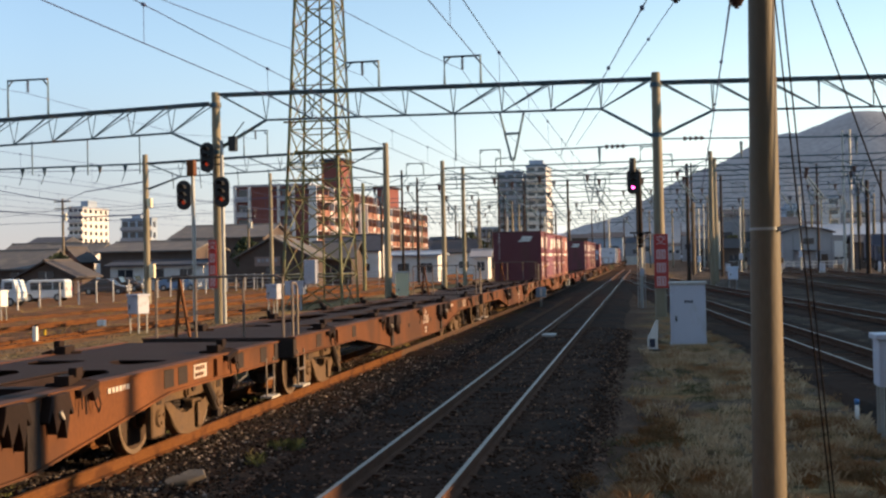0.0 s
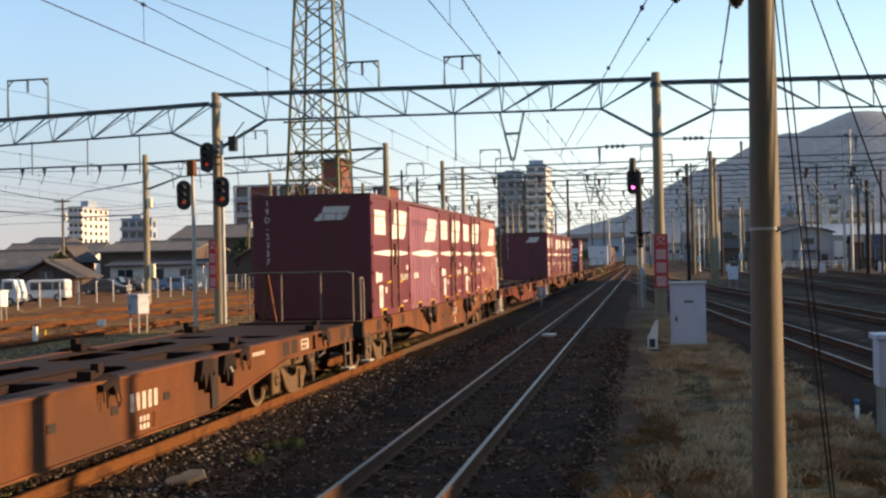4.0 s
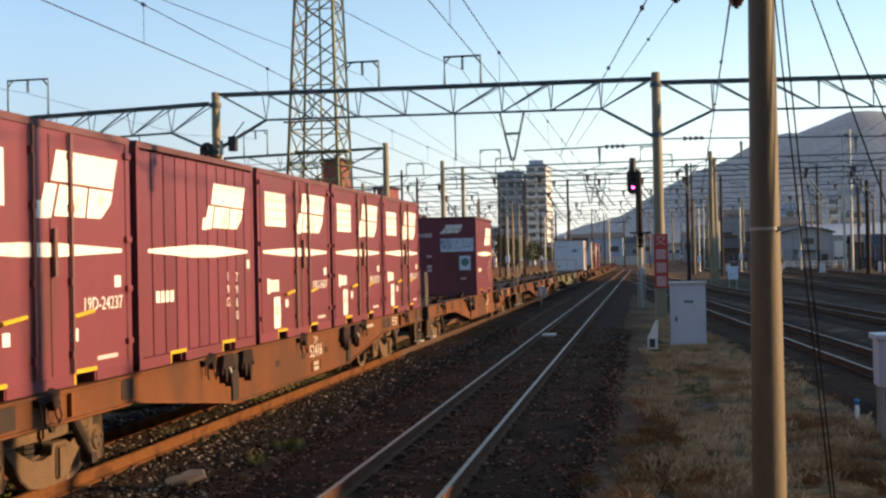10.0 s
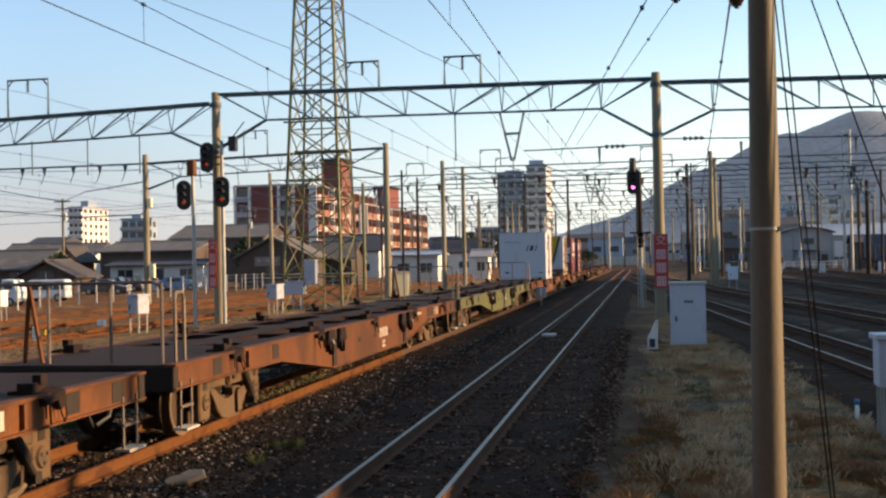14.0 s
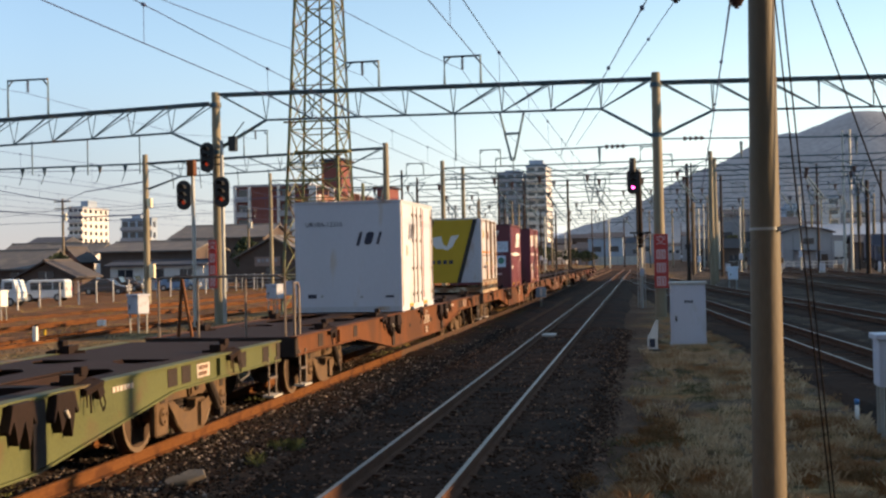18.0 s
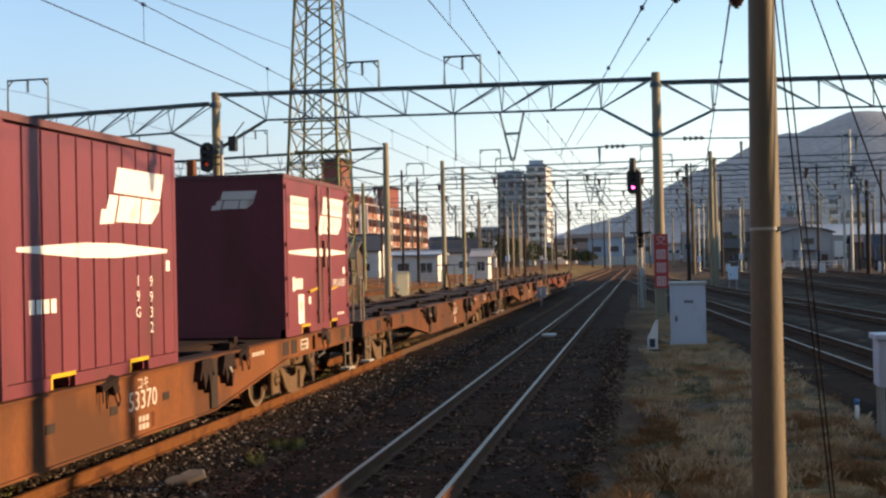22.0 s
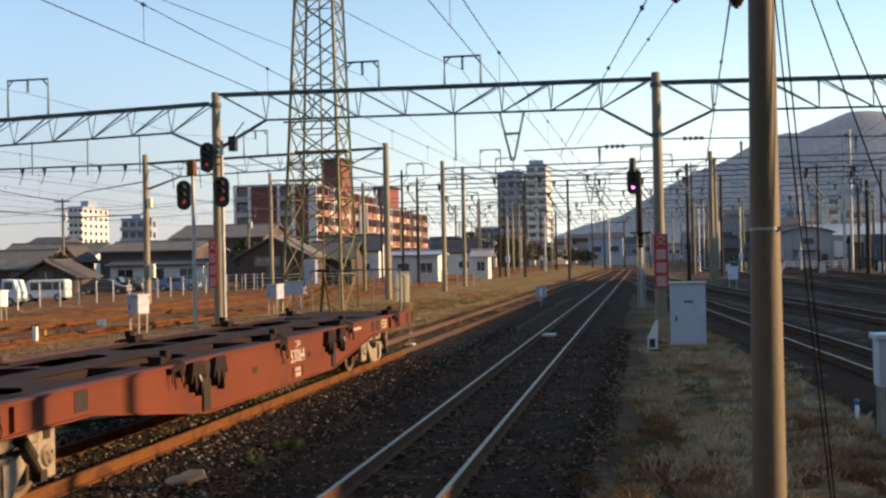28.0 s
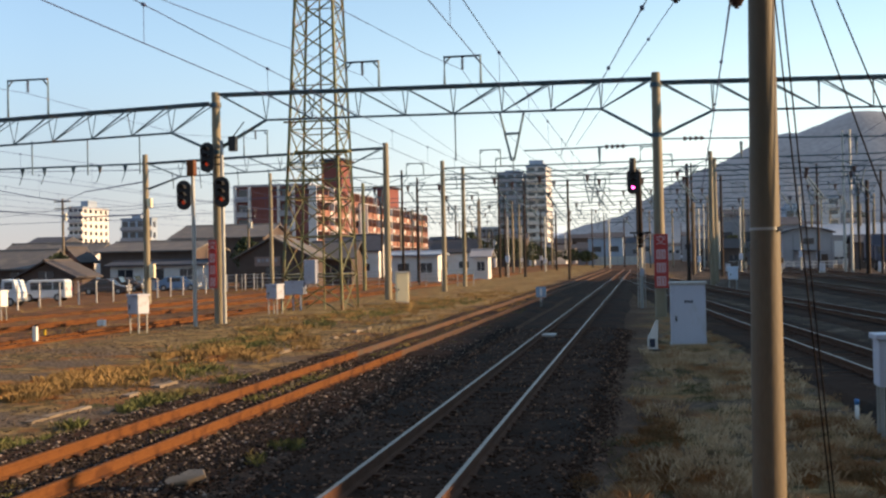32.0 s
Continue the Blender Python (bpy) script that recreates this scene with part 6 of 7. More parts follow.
def gallery_block(label, x0, x1, y0, y1, h, floors, wall, slab, end_bays=3, side_bays=10, roof_hut=None):
    """Flats: end wall towards the camera, open galleries along the long sunlit side."""
    g = thing("apartment_block", label, "apartment building", "town buildings")
    block("wall", ((x0 + x1) / 2, (y0 + y1) / 2, h / 2 + GZ), (x1 - x0, y1 - y0, h), wall, g)
    block("roof", ((x0 + x1) / 2, (y0 + y1) / 2, h + GZ + 0.2), (x1 - x0 + 0.6, y1 - y0 + 0.6, 0.4), B["grey"], g)
    fh = h / floors
    bay = (y1 - y0) / side_bays
    for f in range(floors):
        z = GZ + f * fh
        block("gallery_slab", (x1 + 0.7, (y0 + y1) / 2, z + 0.05), (1.4, y1 - y0, 0.2), B["white"], g)
        block("gallery_parapet", (x1 + 1.35, (y0 + y1) / 2, z + 0.65), (0.14, y1 - y0, 1.1), slab, g)
        for i in range(side_bays):
            yc = y0 + (i + 0.5) * bay
            if (i * 7 + f * 5) % 11 < 4:
                block("balcony_panel", (x1 + 1.44, yc, z + 0.68), (0.06, bay * 0.5, 0.8), B["white"], g)
            w = block("window", (x1 + 0.03, yc, z + fh * 0.55), (0.08, bay * 0.55, fh * 0.5), B["glass"], g)
            block("window_frame", (x1 + 0.05, yc, z + fh * 0.55), (0.06, 0.08, fh * 0.5), B["white"], w)
        for i in range(0, end_bays, 2 if end_bays < 5 else 3):
            wide = (x1 - x0) / end_bays
            xc = x0 + (i + 0.5) * wide
            block("window", (xc, y0 - 0.03, z + fh * 0.58), (wide * 0.62, 0.08, fh * 0.5), B["glass"], g)
            block("balcony", (xc, y0 - 0.35, z + 0.5), (wide * 0.86, 0.7, 0.95), B["grey"], g)
    for i in range(0, end_bays, 2 if end_bays < 5 else 3):
        wide = (x1 - x0) / end_bays
        for k in (0.0, 1.0):
            block("bay_frame", (x0 + (i + k) * wide, y0 - 0.3, h / 2 + GZ), (0.42, 0.8, h), B["white"], g)
    for i in range(side_bays + 1):
        block("party_wall", (x1 + 0.74, y0 + i * bay, h / 2 + GZ), (1.54, 0.3, h), slab if i % 3 else B["white"], g)
    for i in range(side_bays):
        bar("downpipe", (x1 + 1.47, y0 + (i + 0.3) * bay, GZ), (x1 + 1.47, y0 + (i + 0.3) * bay, GZ + h), 0.07, B["timber"], g, seg=5)
    if roof_hut:
        a, c, d, e, hh = roof_hut
        block("stair_tower", ((a + c) / 2, (d + e) / 2, hh / 2 + GZ), (c - a, e - d, hh), wall, g)
        block("stair_roof", ((a + c) / 2, (d + e) / 2, hh + GZ + 0.2), (c - a + 1.2, e - d + 1.2, 0.4), B["brown"], g)
    return g


gallery_block("red brick apartment block with sunlit galleries", -72.6, -58.9, 200, 248, 16.4, 6, B["red"], B["salmon"], 5, 12, (-61.4, -57.7, 219, 227, 22.4))
gallery_block("lower red apartment wing with sunlit galleries", -66.0, -57.0, 231, 298, 14.2, 5, B["red"], B["salmon"], 3, 17, (-60.6, -57.6, 262, 272, 19.5))


def tower_block(label, x0, x1, y0, y1, h, floors, wall, bays, side_bays, crown=None):
    g = thing("tower_block", label, "apartment tower", "town buildings")
    block("wall", ((x0 + x1) / 2, (y0 + y1) / 2, h / 2 + GZ), (x1 - x0, y1 - y0, h), wall, g)
    fh = h / floors
    for f in range(floors):
        z = GZ + f * fh
        block("balcony", ((x0 + x1) / 2, y0 - 0.6, z + 0.6), (x1 - x0, 1.2, 1.15), B["white"] if wall is B["white"] else B["grey"], g)
        for i in range(bays):
            xc = x0 + (i + 0.5) * (x1 - x0) / bays
            block("window", (xc, y0 - 0.03, z + fh * 0.6), ((x1 - x0) / bays * 0.7, 0.08, fh * 0.5), B["glass"], g)
        for i in range(side_bays):
            yc = y0 + (i + 0.5) * (y1 - y0) / side_bays
            block("window", (x1 + 0.03, yc, z + fh * 0.55), (0.08, (y1 - y0) / side_bays * 0.4, fh * 0.5), B["glass"], g)
    block("roof", ((x0 + x1) / 2, (y0 + y1) / 2, h + GZ + 0.25), (x1 - x0 + 0.5, y1 - y0 + 0.5, 0.5), B["bluegrey"], g)
    if crown:
        block("roof_hut", (crown[0], crown[1], h + GZ + crown[4] / 2), (crown[2], crown[3], crown[4]), B["bluegrey"], g)
    return g


tower_block("tall grey apartment tower with stacked balconies", -49.0, -40.4, 400, 412, 32.0, 11, B["bluegrey"], 3, 3, (-44.5, 406, 5, 5, 1.5))
tower_block("tall pale apartment tower lit by low sun", -39.6, -32.6, 404, 430, 34.5, 12, B["white"], 2, 5, (-36.5, 412, 5, 8, 2.6))
tower_block("distant white apartment block with bright sunlit side", -210.6, -205.0, 400, 421, 24.8, 9, B["white"], 3, 5, (-206.5, 408, 3, 7, 2.8))
tower_block("low blue-grey office block behind the roofs", -166.0, -155.6, 350, 354, 17.6, 5, B["bluegrey"], 4, 1, (-161, 352, 3, 3, 1.5))
tower_block("grey block of flats far off", -62.0, -53.0, 430, 445, 14.0, 5, B["grey"], 4, 3)


def house(label, cx, cy, w, d, eave, ridge, wall, roof, along="x", windows=2, lean_to=False):
    """A house with a pitched roof; along: the way of its ridge."""
    h = thing("house", label, "house", "town houses")
    b = bmesh.new()
    if along == "x":
        extrude_poly(b, [(cy - d / 2, GZ), (cy + d / 2, GZ), (cy + d / 2, eave), (cy, ridge - 0.15), (cy - d / 2, eave)], "x", cx - w / 2, cx + w / 2)
    else:
        extrude_poly(b, [(cx - w / 2, GZ), (cx + w / 2, GZ), (cx + w / 2, eave), (cx, ridge - 0.15), (cx - w / 2, eave)], "y", cy - d / 2, cy + d / 2)
    part("wall", b, wall, h)
    o = 0.5
    for s in (-1, 1):
        b = bmesh.new()
        if along == "x":
            k = (ridge - eave) / (d / 2)
            extrude_poly(b, [(cy + s * (d / 2 + o), eave - k * o), (cy, ridge), (cy, ridge + 0.16), (cy + s * (d / 2 + o), eave - k * o + 0.16)], "x", cx - w / 2 - o, cx + w / 2 + o)
        else:
            k = (ridge - eave) / (w / 2)
            extrude_poly(b, [(cx + s * (w / 2 + o), eave - k * o), (cx, ridge), (cx, ridge + 0.16), (cx + s * (w / 2 + o), eave - k * o + 0.16)], "y", cy - d / 2 - o, cy + d / 2 + o)
        part("roof_slope", b, roof, h)
    bar("ridge_tile", (cx - w / 2 - o, cy, ridge + 0.16) if along == "x" else (cx, cy - d / 2 - o, ridge + 0.16), (cx + w / 2 + o, cy, ridge + 0.16) if along == "x" else (cx, cy + d / 2 + o, ridge + 0.16), 0.14, roof, h, seg=6)
    for i in range(windows):
        xc = cx - w / 2 + (i + 0.5) * w / windows
        win = block("window", (xc, cy - d / 2 - 0.03, GZ + 1.6), (min(1.6, w / windows * 0.5), 0.08, 1.1), B["glass"], h)
        block("window_frame", (xc, cy - d / 2 - 0.05, GZ + 1.6), (0.06, 0.06, 1.1), B["white"], win)
        block("window_sill", (xc, cy - d / 2 - 0.08, GZ + 1.0), (min(1.8, w / windows * 0.6), 0.14, 0.08), B["white"], win)
    return h


house("long low house with a brown roof and dark front", -54.6, 101.5, 5.4, 4.5, 1.5, 2.8, B["timber"], B["brown"], "y", 1)
house("dark tiled house behind the fence", -64.5, 112, 8.0, 8, 2.3, 4.0, B["timber"], B["slate"], "x", 2)
house("dark tiled house behind the fence", -72.0, 108, 6.5, 8, 2.2, 3.7, B["timber"], B["roof"], "x", 1)
house("small house with a bright sunlit wall", -64.4, 124, 2.4, 4, 3.2, 4.4, B["salmon"], B["brown"], "y", 1)
house("wide warehouse with a dark low roof", -54.5, 126, 11.0, 10, 3.9, 4.9, B["timber"], B["slate"], "x", 2)
house("low pale shed with a small window", -48.6, 112, 10.0, 3.5, 2.3, 2.6, B["white"], B["roof"], "x", 3)
house("long grey-roofed warehouse behind the houses", -56.8, 155, 13.0, 12, 5.9, 7.6, B["timber"], B["slate"], "x", 3)
house("dark gabled workshop with a notice on its front", -36.8, 115, 7.2, 6, 3.0, 4.85, B["timber"], B["slate"], "y", 1)
house("dark timber house behind the tower", -32.6, 121, 4.5, 5, 2.8, 4.3, B["timber"], B["slate"], "x", 1)
house("low white depot building with flat roof", -25.9, 133, 5.4, 5, 2.8, 3.1, B["white"], B["bluegrey"], "x", 2)
house("small white hut beside the railway line", -19.6, 142, 1.8, 3, 2.6, 3.2, B["white"], B["grey"], "x", 1)
house("pale house far behind the tracks", -30.5, 190, 7, 8, 3.5, 5.4, B["white"], B["roof"], "x", 2)
house("pale house far behind the tracks", -44.0, 175, 9, 8, 4.0, 6.2, B["white"], B["roof"], "x", 2)
house("tan house far behind the sidings", -88.0, 160, 10, 9, 4.0, 5.8, B["salmon"], B["slate"], "x", 2)
house("tan house far behind the sidings", -77.5, 150, 8, 9, 3.6, 5.4, B["white"], B["slate"], "x", 2)
w = thing("wall_notice", "pale rectangular notice on the workshop's dark front", "sign")
block("board", (-37.4, 111.9, 2.45), (2.7, 0.06, 0.95), surface("notice_brown", (0.20, 0.14, 0.12), 0.7), w)
for k in range(5):
    block("lettering_bar", (-38.3 + 0.45 * k, 111.86, 2.55), (0.3, 0.02, 0.34), B["far"], w)


# the arched shed and buildings across the yard
def arched_shed():
    s = thing("yard_shed", "grey shed with a shallow arched roof across the yard", "shed")
    b = bmesh.new()
    x0, x1 = 21.4, 28.9
    arch = [(x0 + (x1 - x0) * i / 12, 5.15 + 0.85 * math.sin(math.pi * i / 12)) for i in range(13)]
    extrude_poly(b, [(x0, GZ), (x1, GZ)] + arch[::-1], "y", 185, 205)
    part("wall", b, B["grey"], s)
    b = bmesh.new()
    extrude_poly(b, [(x - 0.4 * (1 - i / 6), z + 0.14) for i, (x, z) in enumerate(arch)] + [(x - 0.4 * (1 - i / 6), z) for i, (x, z) in list(enumerate(arch))[::-1]], "y", 184.4, 205.5)
    part("roof", b, B["roof"], s)
    block("window", (25.3, 184.96, 3.9), (1.6, 0.08, 0.9), B["glass"], s)
    block("awning", (24.7, 184.4, 2.45), (3.2, 1.2, 0.18), B["roof"], s)
    block("shutter", (24.7, 184.95, 1.0), (2.8, 0.1, 2.5), B["far"], s)
    block("door", (27.6, 184.95, 0.8), (1.0, 0.1, 2.1), B["timber"], s)
    for x in (21.5, 23.0, 26.6, 28.8):
        block("pilaster", (x, 184.93, 2.4), (0.22, 0.14, 5.3), B["far"], s)
    return s


arched_shed()
house("long low depot with a blue-grey roof beyond the yard shed", 40.0, 236, 15, 10, 5.4, 7.4, B["grey"], B["bluegrey"], "x", 4)
house("dark low storehouse at the yard's edge", 32.6, 172, 6.0, 8, 3.4, 4.3, B["timber"], B["roof"], "x", 2)
house("dull brown storehouse beyond the yard tracks", 15.0, 232, 9, 8, 3.4, 5.0, B["timber"], B["brown"], "x", 2)
house("grey storehouse beyond the yard tracks", 22.5, 262, 12, 9, 4.8, 6.8, B["far"], B["roof"], "x", 3)
tower_block("pale blue-grey house block with white upper storey on the slope", 30.9, 34.6, 260, 268, 12.0, 4, B["bluegrey"], 2, 2, (32.4, 263, 2.6, 3, 1.2))
tower_block("narrow white apartment block on the lower slope", 50.3, 53.6, 330, 340, 17.2, 6, B["white"], 1, 2)
tower_block("hazy grey block of flats on the lower slope", 57.0, 64.0, 345, 356, 13.5, 5, B["far"], 3, 2)
tower_block("hazy grey block of flats on the lower slope", 36.5, 42.5, 352, 362, 12.5, 4, B["grey"], 3, 2)
wall = thing("yard_wall", "low pale concrete wall across the end of the line", "wall", "yard walls")
for i in range(8):
    block("panel", (-12.6 + 1.6 * i, 330, 0.9), (1.5, 0.2, 2.4), M["pale_conc"], wall)
for i in range(9):
    block("pier", (-13.4 + 1.6 * i, 329.95, 1.0), (0.14, 0.32, 2.6), B["grey"], wall)
m = thing("yard_sign", "tall pale board on a post in the yard", "sign")
block("board", (29.1, 181, 2.6), (1.2, 0.06, 2.4), B["white"], m)
bar("post", (29.1, 181.1, GZ), (29.1, 181.1, 3.8), 0.08, M["galv"], m)
lorry = thing("parked_lorry", "dark blue box lorry parked in the shaded yard", "lorry", "parked vehicles")
NAVY = surface("dull_navy_paint", (0.04, 0.05, 0.085), 0.5, 0, 0.15, 1, 20, 0)
block("cargo_box", (29.3, 152.5, 2.75), (2.5, 5.6, 2.9), NAVY, lorry, w=0.05)
block("chassis", (29.3, 152.0, 0.95), (2.3, 7.4, 0.4), M["under"], lorry)
block("cab", (29.3, 148.6, 1.9), (2.3, 1.7, 1.9), NAVY, lorry, w=0.08)
block("windscreen", (29.3, 147.73, 2.3), (2.0, 0.04, 0.8), B["glass"], lorry)
for y in (148.9, 154.4):
    for s in (-1, 1):
        bar("wheel", (29.3 + s * 0.85, y, GZ + 0.48), (29.3 + s * 1.15, y, GZ + 0.48), 0.48, M["black"], lorry, seg=18)
# an added unseen block beyond the yard, whose shadow lies over the main track
shade = thing("goods_shed", "long plain unseen block added to shade the main track", "shed", kind="structure")
b = bmesh.new()
extrude_poly(b, [(28.3, 15.4), (25.4, 118), (34, 118), (37, 15.4)], "z", GZ, 9.5)
part("wall", b, B["grey"], shade)

# station platform under the camera; the block behind it is added, to cut sky light
deck = thing("platform", "concrete station platform under the camera", "platform", kind="structure")
block("slab", (2.0, -14.9, 0.32), (5.6, 32.2, 1.2), M["pale_conc"], deck, w=0.02)
sky_block = thing("station_concourse", "plain unseen block over the tracks behind, added to cut sky light", "station building", kind="structure")
block("wall", (-8.0, -19.0, 12.2), (110.0, 12.0, 13.0), B["timber"], sky_block)
for x in (-45, -31, -15.5, -4.6, 1.2, 10.2, 15, 30, 44):
    block("pier", (x, -19.0, 2.7), (0.7, 10.0, 6.0), B["grey"], sky_block)

# scattered far town: small blocks on both sides
rnd = random.Random(11)
for i in range(130):
    yy = rnd.uniform(230, 520) if i < 72 else rnd.uniform(330, 620)
    xx = rnd.uniform(-0.62, -0.24) * yy if i < 26 else (rnd.uniform(0.045, 0.24) * yy if i < 72 else rnd.uniform(-0.2, 0.05) * yy)
    h = rnd.uniform(3.5, 8) if i < 26 else (rnd.uniform(4, 11) if i < 72 else rnd.uniform(4, 10.5))
    w_, d_ = rnd.uniform(5, 11), rnd.uniform(6, 10)
    f = thing("far_building", "small distant building in the hazy town", "building", "far town buildings")
    wall = rnd.choice((B["far"], B["grey"], B["grey"], B["far"], B["timber"], B["bluegrey"], B["far"], B["white"]))
    block("wall", (xx, yy, h / 2 + GZ), (w_, d_, h), wall, f)
    b = bmesh.new()
    extrude_poly(b, [(yy - d_ / 2 - 0.4, h + GZ), (yy + d_ / 2 + 0.4, h + GZ), (yy, h + GZ + rnd.choice((0.4, 1.6, 2.0)))], "x", xx - w_ / 2 - 0.3, xx + w_ / 2 + 0.3)
    part("roof", b, B["roof"], f)
    for k in range(2):
        block("window", (xx - w_ / 4 + k * w_ / 2, yy - d_ / 2 - 0.03, h * 0.55), (w_ * 0.25, 0.06, h * 0.2), B["glass"], f)


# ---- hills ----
# the haze of distance is put into the hills' colour, with a faint blue glow
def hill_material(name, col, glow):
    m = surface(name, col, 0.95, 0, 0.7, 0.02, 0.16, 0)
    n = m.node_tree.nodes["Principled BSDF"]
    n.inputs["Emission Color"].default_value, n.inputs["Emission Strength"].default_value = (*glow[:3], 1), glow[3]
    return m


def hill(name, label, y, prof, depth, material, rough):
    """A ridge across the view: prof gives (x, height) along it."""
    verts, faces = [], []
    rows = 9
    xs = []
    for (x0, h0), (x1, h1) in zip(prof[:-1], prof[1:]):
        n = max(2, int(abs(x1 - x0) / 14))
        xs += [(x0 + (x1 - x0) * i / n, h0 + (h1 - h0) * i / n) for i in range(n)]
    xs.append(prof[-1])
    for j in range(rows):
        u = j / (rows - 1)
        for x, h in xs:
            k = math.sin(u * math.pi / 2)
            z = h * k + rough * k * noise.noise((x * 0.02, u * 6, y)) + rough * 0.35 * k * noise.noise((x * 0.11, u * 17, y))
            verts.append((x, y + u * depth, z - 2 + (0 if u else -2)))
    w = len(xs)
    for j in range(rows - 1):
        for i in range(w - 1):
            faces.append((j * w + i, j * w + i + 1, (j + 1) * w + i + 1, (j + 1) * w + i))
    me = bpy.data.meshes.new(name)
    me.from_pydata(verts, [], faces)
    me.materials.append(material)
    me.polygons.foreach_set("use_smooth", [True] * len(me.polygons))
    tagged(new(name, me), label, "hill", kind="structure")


hill("backdrop_mountain", "wooded mountain with painted blue evening haze", 1300, [(-260, 10), (-120, 30), (-60, 48), (20, 84), (48, 102), (110, 128), (150, 150), (175, 158), (198, 157), (234, 172), (268, 186), (302, 182), (340, 168), (480, 150), (900, 120)], 260, hill_material("painted_haze_forest", (0.060, 0.066, 0.070), (0.14, 0.175, 0.25, 0.34)), 7.0)
hill("backdrop_low_hill", "low hill with painted haze beyond the town", 1700, [(-1400, 26), (-900, 34), (-600, 44), (-380, 30), (-200, 48), (-90, 44), (60, 60)], 200, hill_material("painted_haze_far", (0.24, 0.27, 0.33), (0.4, 0.46, 0.58, 0.4)), 5.0)

# small gear standing about the far yard
yard_rail = thing("yard_railing", "low white railing before the yard shed", "railing")
for i in range(10):
    bar("rail_post", (20.5 + 1.4 * i, 176, GZ), (20.5 + 1.4 * i, 176, 0.85), 0.05, M["white"], yard_rail, seg=6)
for z in (0.35, 0.8):
    bar("rail_bar", (20.5, 176, z), (33.1, 176, z), 0.045, M["white"], yard_rail, seg=5)
rnd = random.Random(52)
for i in range(16):
    x, y = rnd.uniform(0.055, 0.19), rnd.uniform(135, 235)
    x = x * y + 1.0
    if i % 2:
        d = thing("dwarf_signal", "low grey shunting signal on a short post", "signal", "yard gear")
        bar("post", (x, y, GZ - 0.1), (x, y, 1.1), 0.06, M["galv"], d, seg=6)
        block("lamp_case", (x, y, 1.35), (0.42, 0.3, 0.6), M["signal"], d, w=0.02)
    else:
        d = thing("relay_case", "small pale relay case on a concrete foot", "cabinet", "yard gear")
        block("foot", (x, y, GZ + 0.1), (0.7, 0.5, 0.4), M["pale_conc"], d)
        block("case", (x, y, 0.5), (0.6, 0.42, 0.9), M["cabinet"], d, w=0.015)


# ---- fence, vehicles ----
fence = thing("yard_fence", "concrete fence posts with thin wires along the sidings", "fence")
FENCE = bmesh.new()
box(FENCE, (0, 0, 0.75), (0.09, 0.09, 1.6))
bevel(FENCE, 0.015)
FENCE = mesh_of("fence_post", FENCE, M["pale_conc"])
for i in range(26):
    part("fence_post", FENCE, None, fence, at=pose(-36.9 - 0.03 * i, 56.0 + 2.6 * i, GZ, 0, 0, 3 * (i % 3)))
for z in (0.4, 0.8, 1.2):
    line_wire(fence, [(-36.9, 56, z), (-37.7, 121, z)], 0.012, "fence_wire")
rail_fence = thing("mesh_fence", "grey steel mesh fence before the houses", "fence")
for i in range(20):
    bar("fence_post", (-44 + 1.5 * i, 106, GZ), (-44 + 1.5 * i, 106, 1.25), 0.04, M["galv"], rail_fence, seg=6)
for z in (0.1, 0.5, 0.9, 1.2):
    bar("fence_rail", (-44, 106, z), (-15.5, 106, z), 0.025, M["galv"], rail_fence, seg=5)

CAR_GLASS = surface("car_glass", (0.03, 0.045, 0.055), 0.08, 0, 0.1, 2, 10, 0, spec=0.8)
CAR_WHITE = surface("car_white", (0.52, 0.56, 0.58), 0.25, 0, 0.04, 1, 20, 0)
CAR_DARK = surface("car_dark", (0.06, 0.05, 0.05), 0.25, 0, 0.1, 1, 20, 0)
TYRE = surface("tyre_rubber", (0.02, 0.02, 0.02), 0.85, 0, 0.2, 6, 40, 0.1)


def vehicle(name, label, x, y, turn, prof, width, paint, glass, length, wheels, lamps=True):
    """A vehicle from its side outline (along, up); glass: side panes as (a, b, z0, z1)."""
    v = thing(name, label, "car", "parked vehicles", at=pose(x, y, GZ, 0, 0, turn))
    b = bmesh.new()
    extrude_poly(b, prof, "y", -width / 2, width / 2)
    bevel(b, 0.05)
    body = part("body", b, paint, v)
    for a, c, z0, z1 in glass:
        for s in (-1, 1):
            block("window", ((a + c) / 2, s * (width / 2 + 0.004), (z0 + z1) / 2), (c - a, 0.02, z1 - z0), CAR_GLASS, v)
    for a in wheels:
        for s in (-1, 1):
            b = bmesh.new()
            rod(b, (a, s * (width / 2 - 0.18), 0.3), (a, s * (width / 2 + 0.01), 0.3), 0.3, seg=18)
            wh = part("wheel", b, TYRE, v)
            b = bmesh.new()
            rod(b, (a, s * (width / 2 + 0.01), 0.3), (a, s * (width / 2 + 0.02), 0.3), 0.17, seg=14)
            part("rim", b, M["galv"], wh)
    for s in (-1, 1):
        block("headlight", (length / 2 - 0.02, s * width * 0.36, 0.72), (0.06, 0.28, 0.16), M["white"], v)
        block("tail_light", (-length / 2 + 0.01, s * width * 0.40, 0.9), (0.05, 0.14, 0.3), M["red"], v)
    block("windscreen", (length / 2 - 0.62, 0, 1.32), (0.04, width * 0.86, 0.55), CAR_GLASS, v, rot=Euler((0, -0.5, 0)).to_matrix())
    block("bumper", (length / 2, 0, 0.42), (0.10, width * 0.94, 0.2), M["galv"], v, w=0.02)
    return v


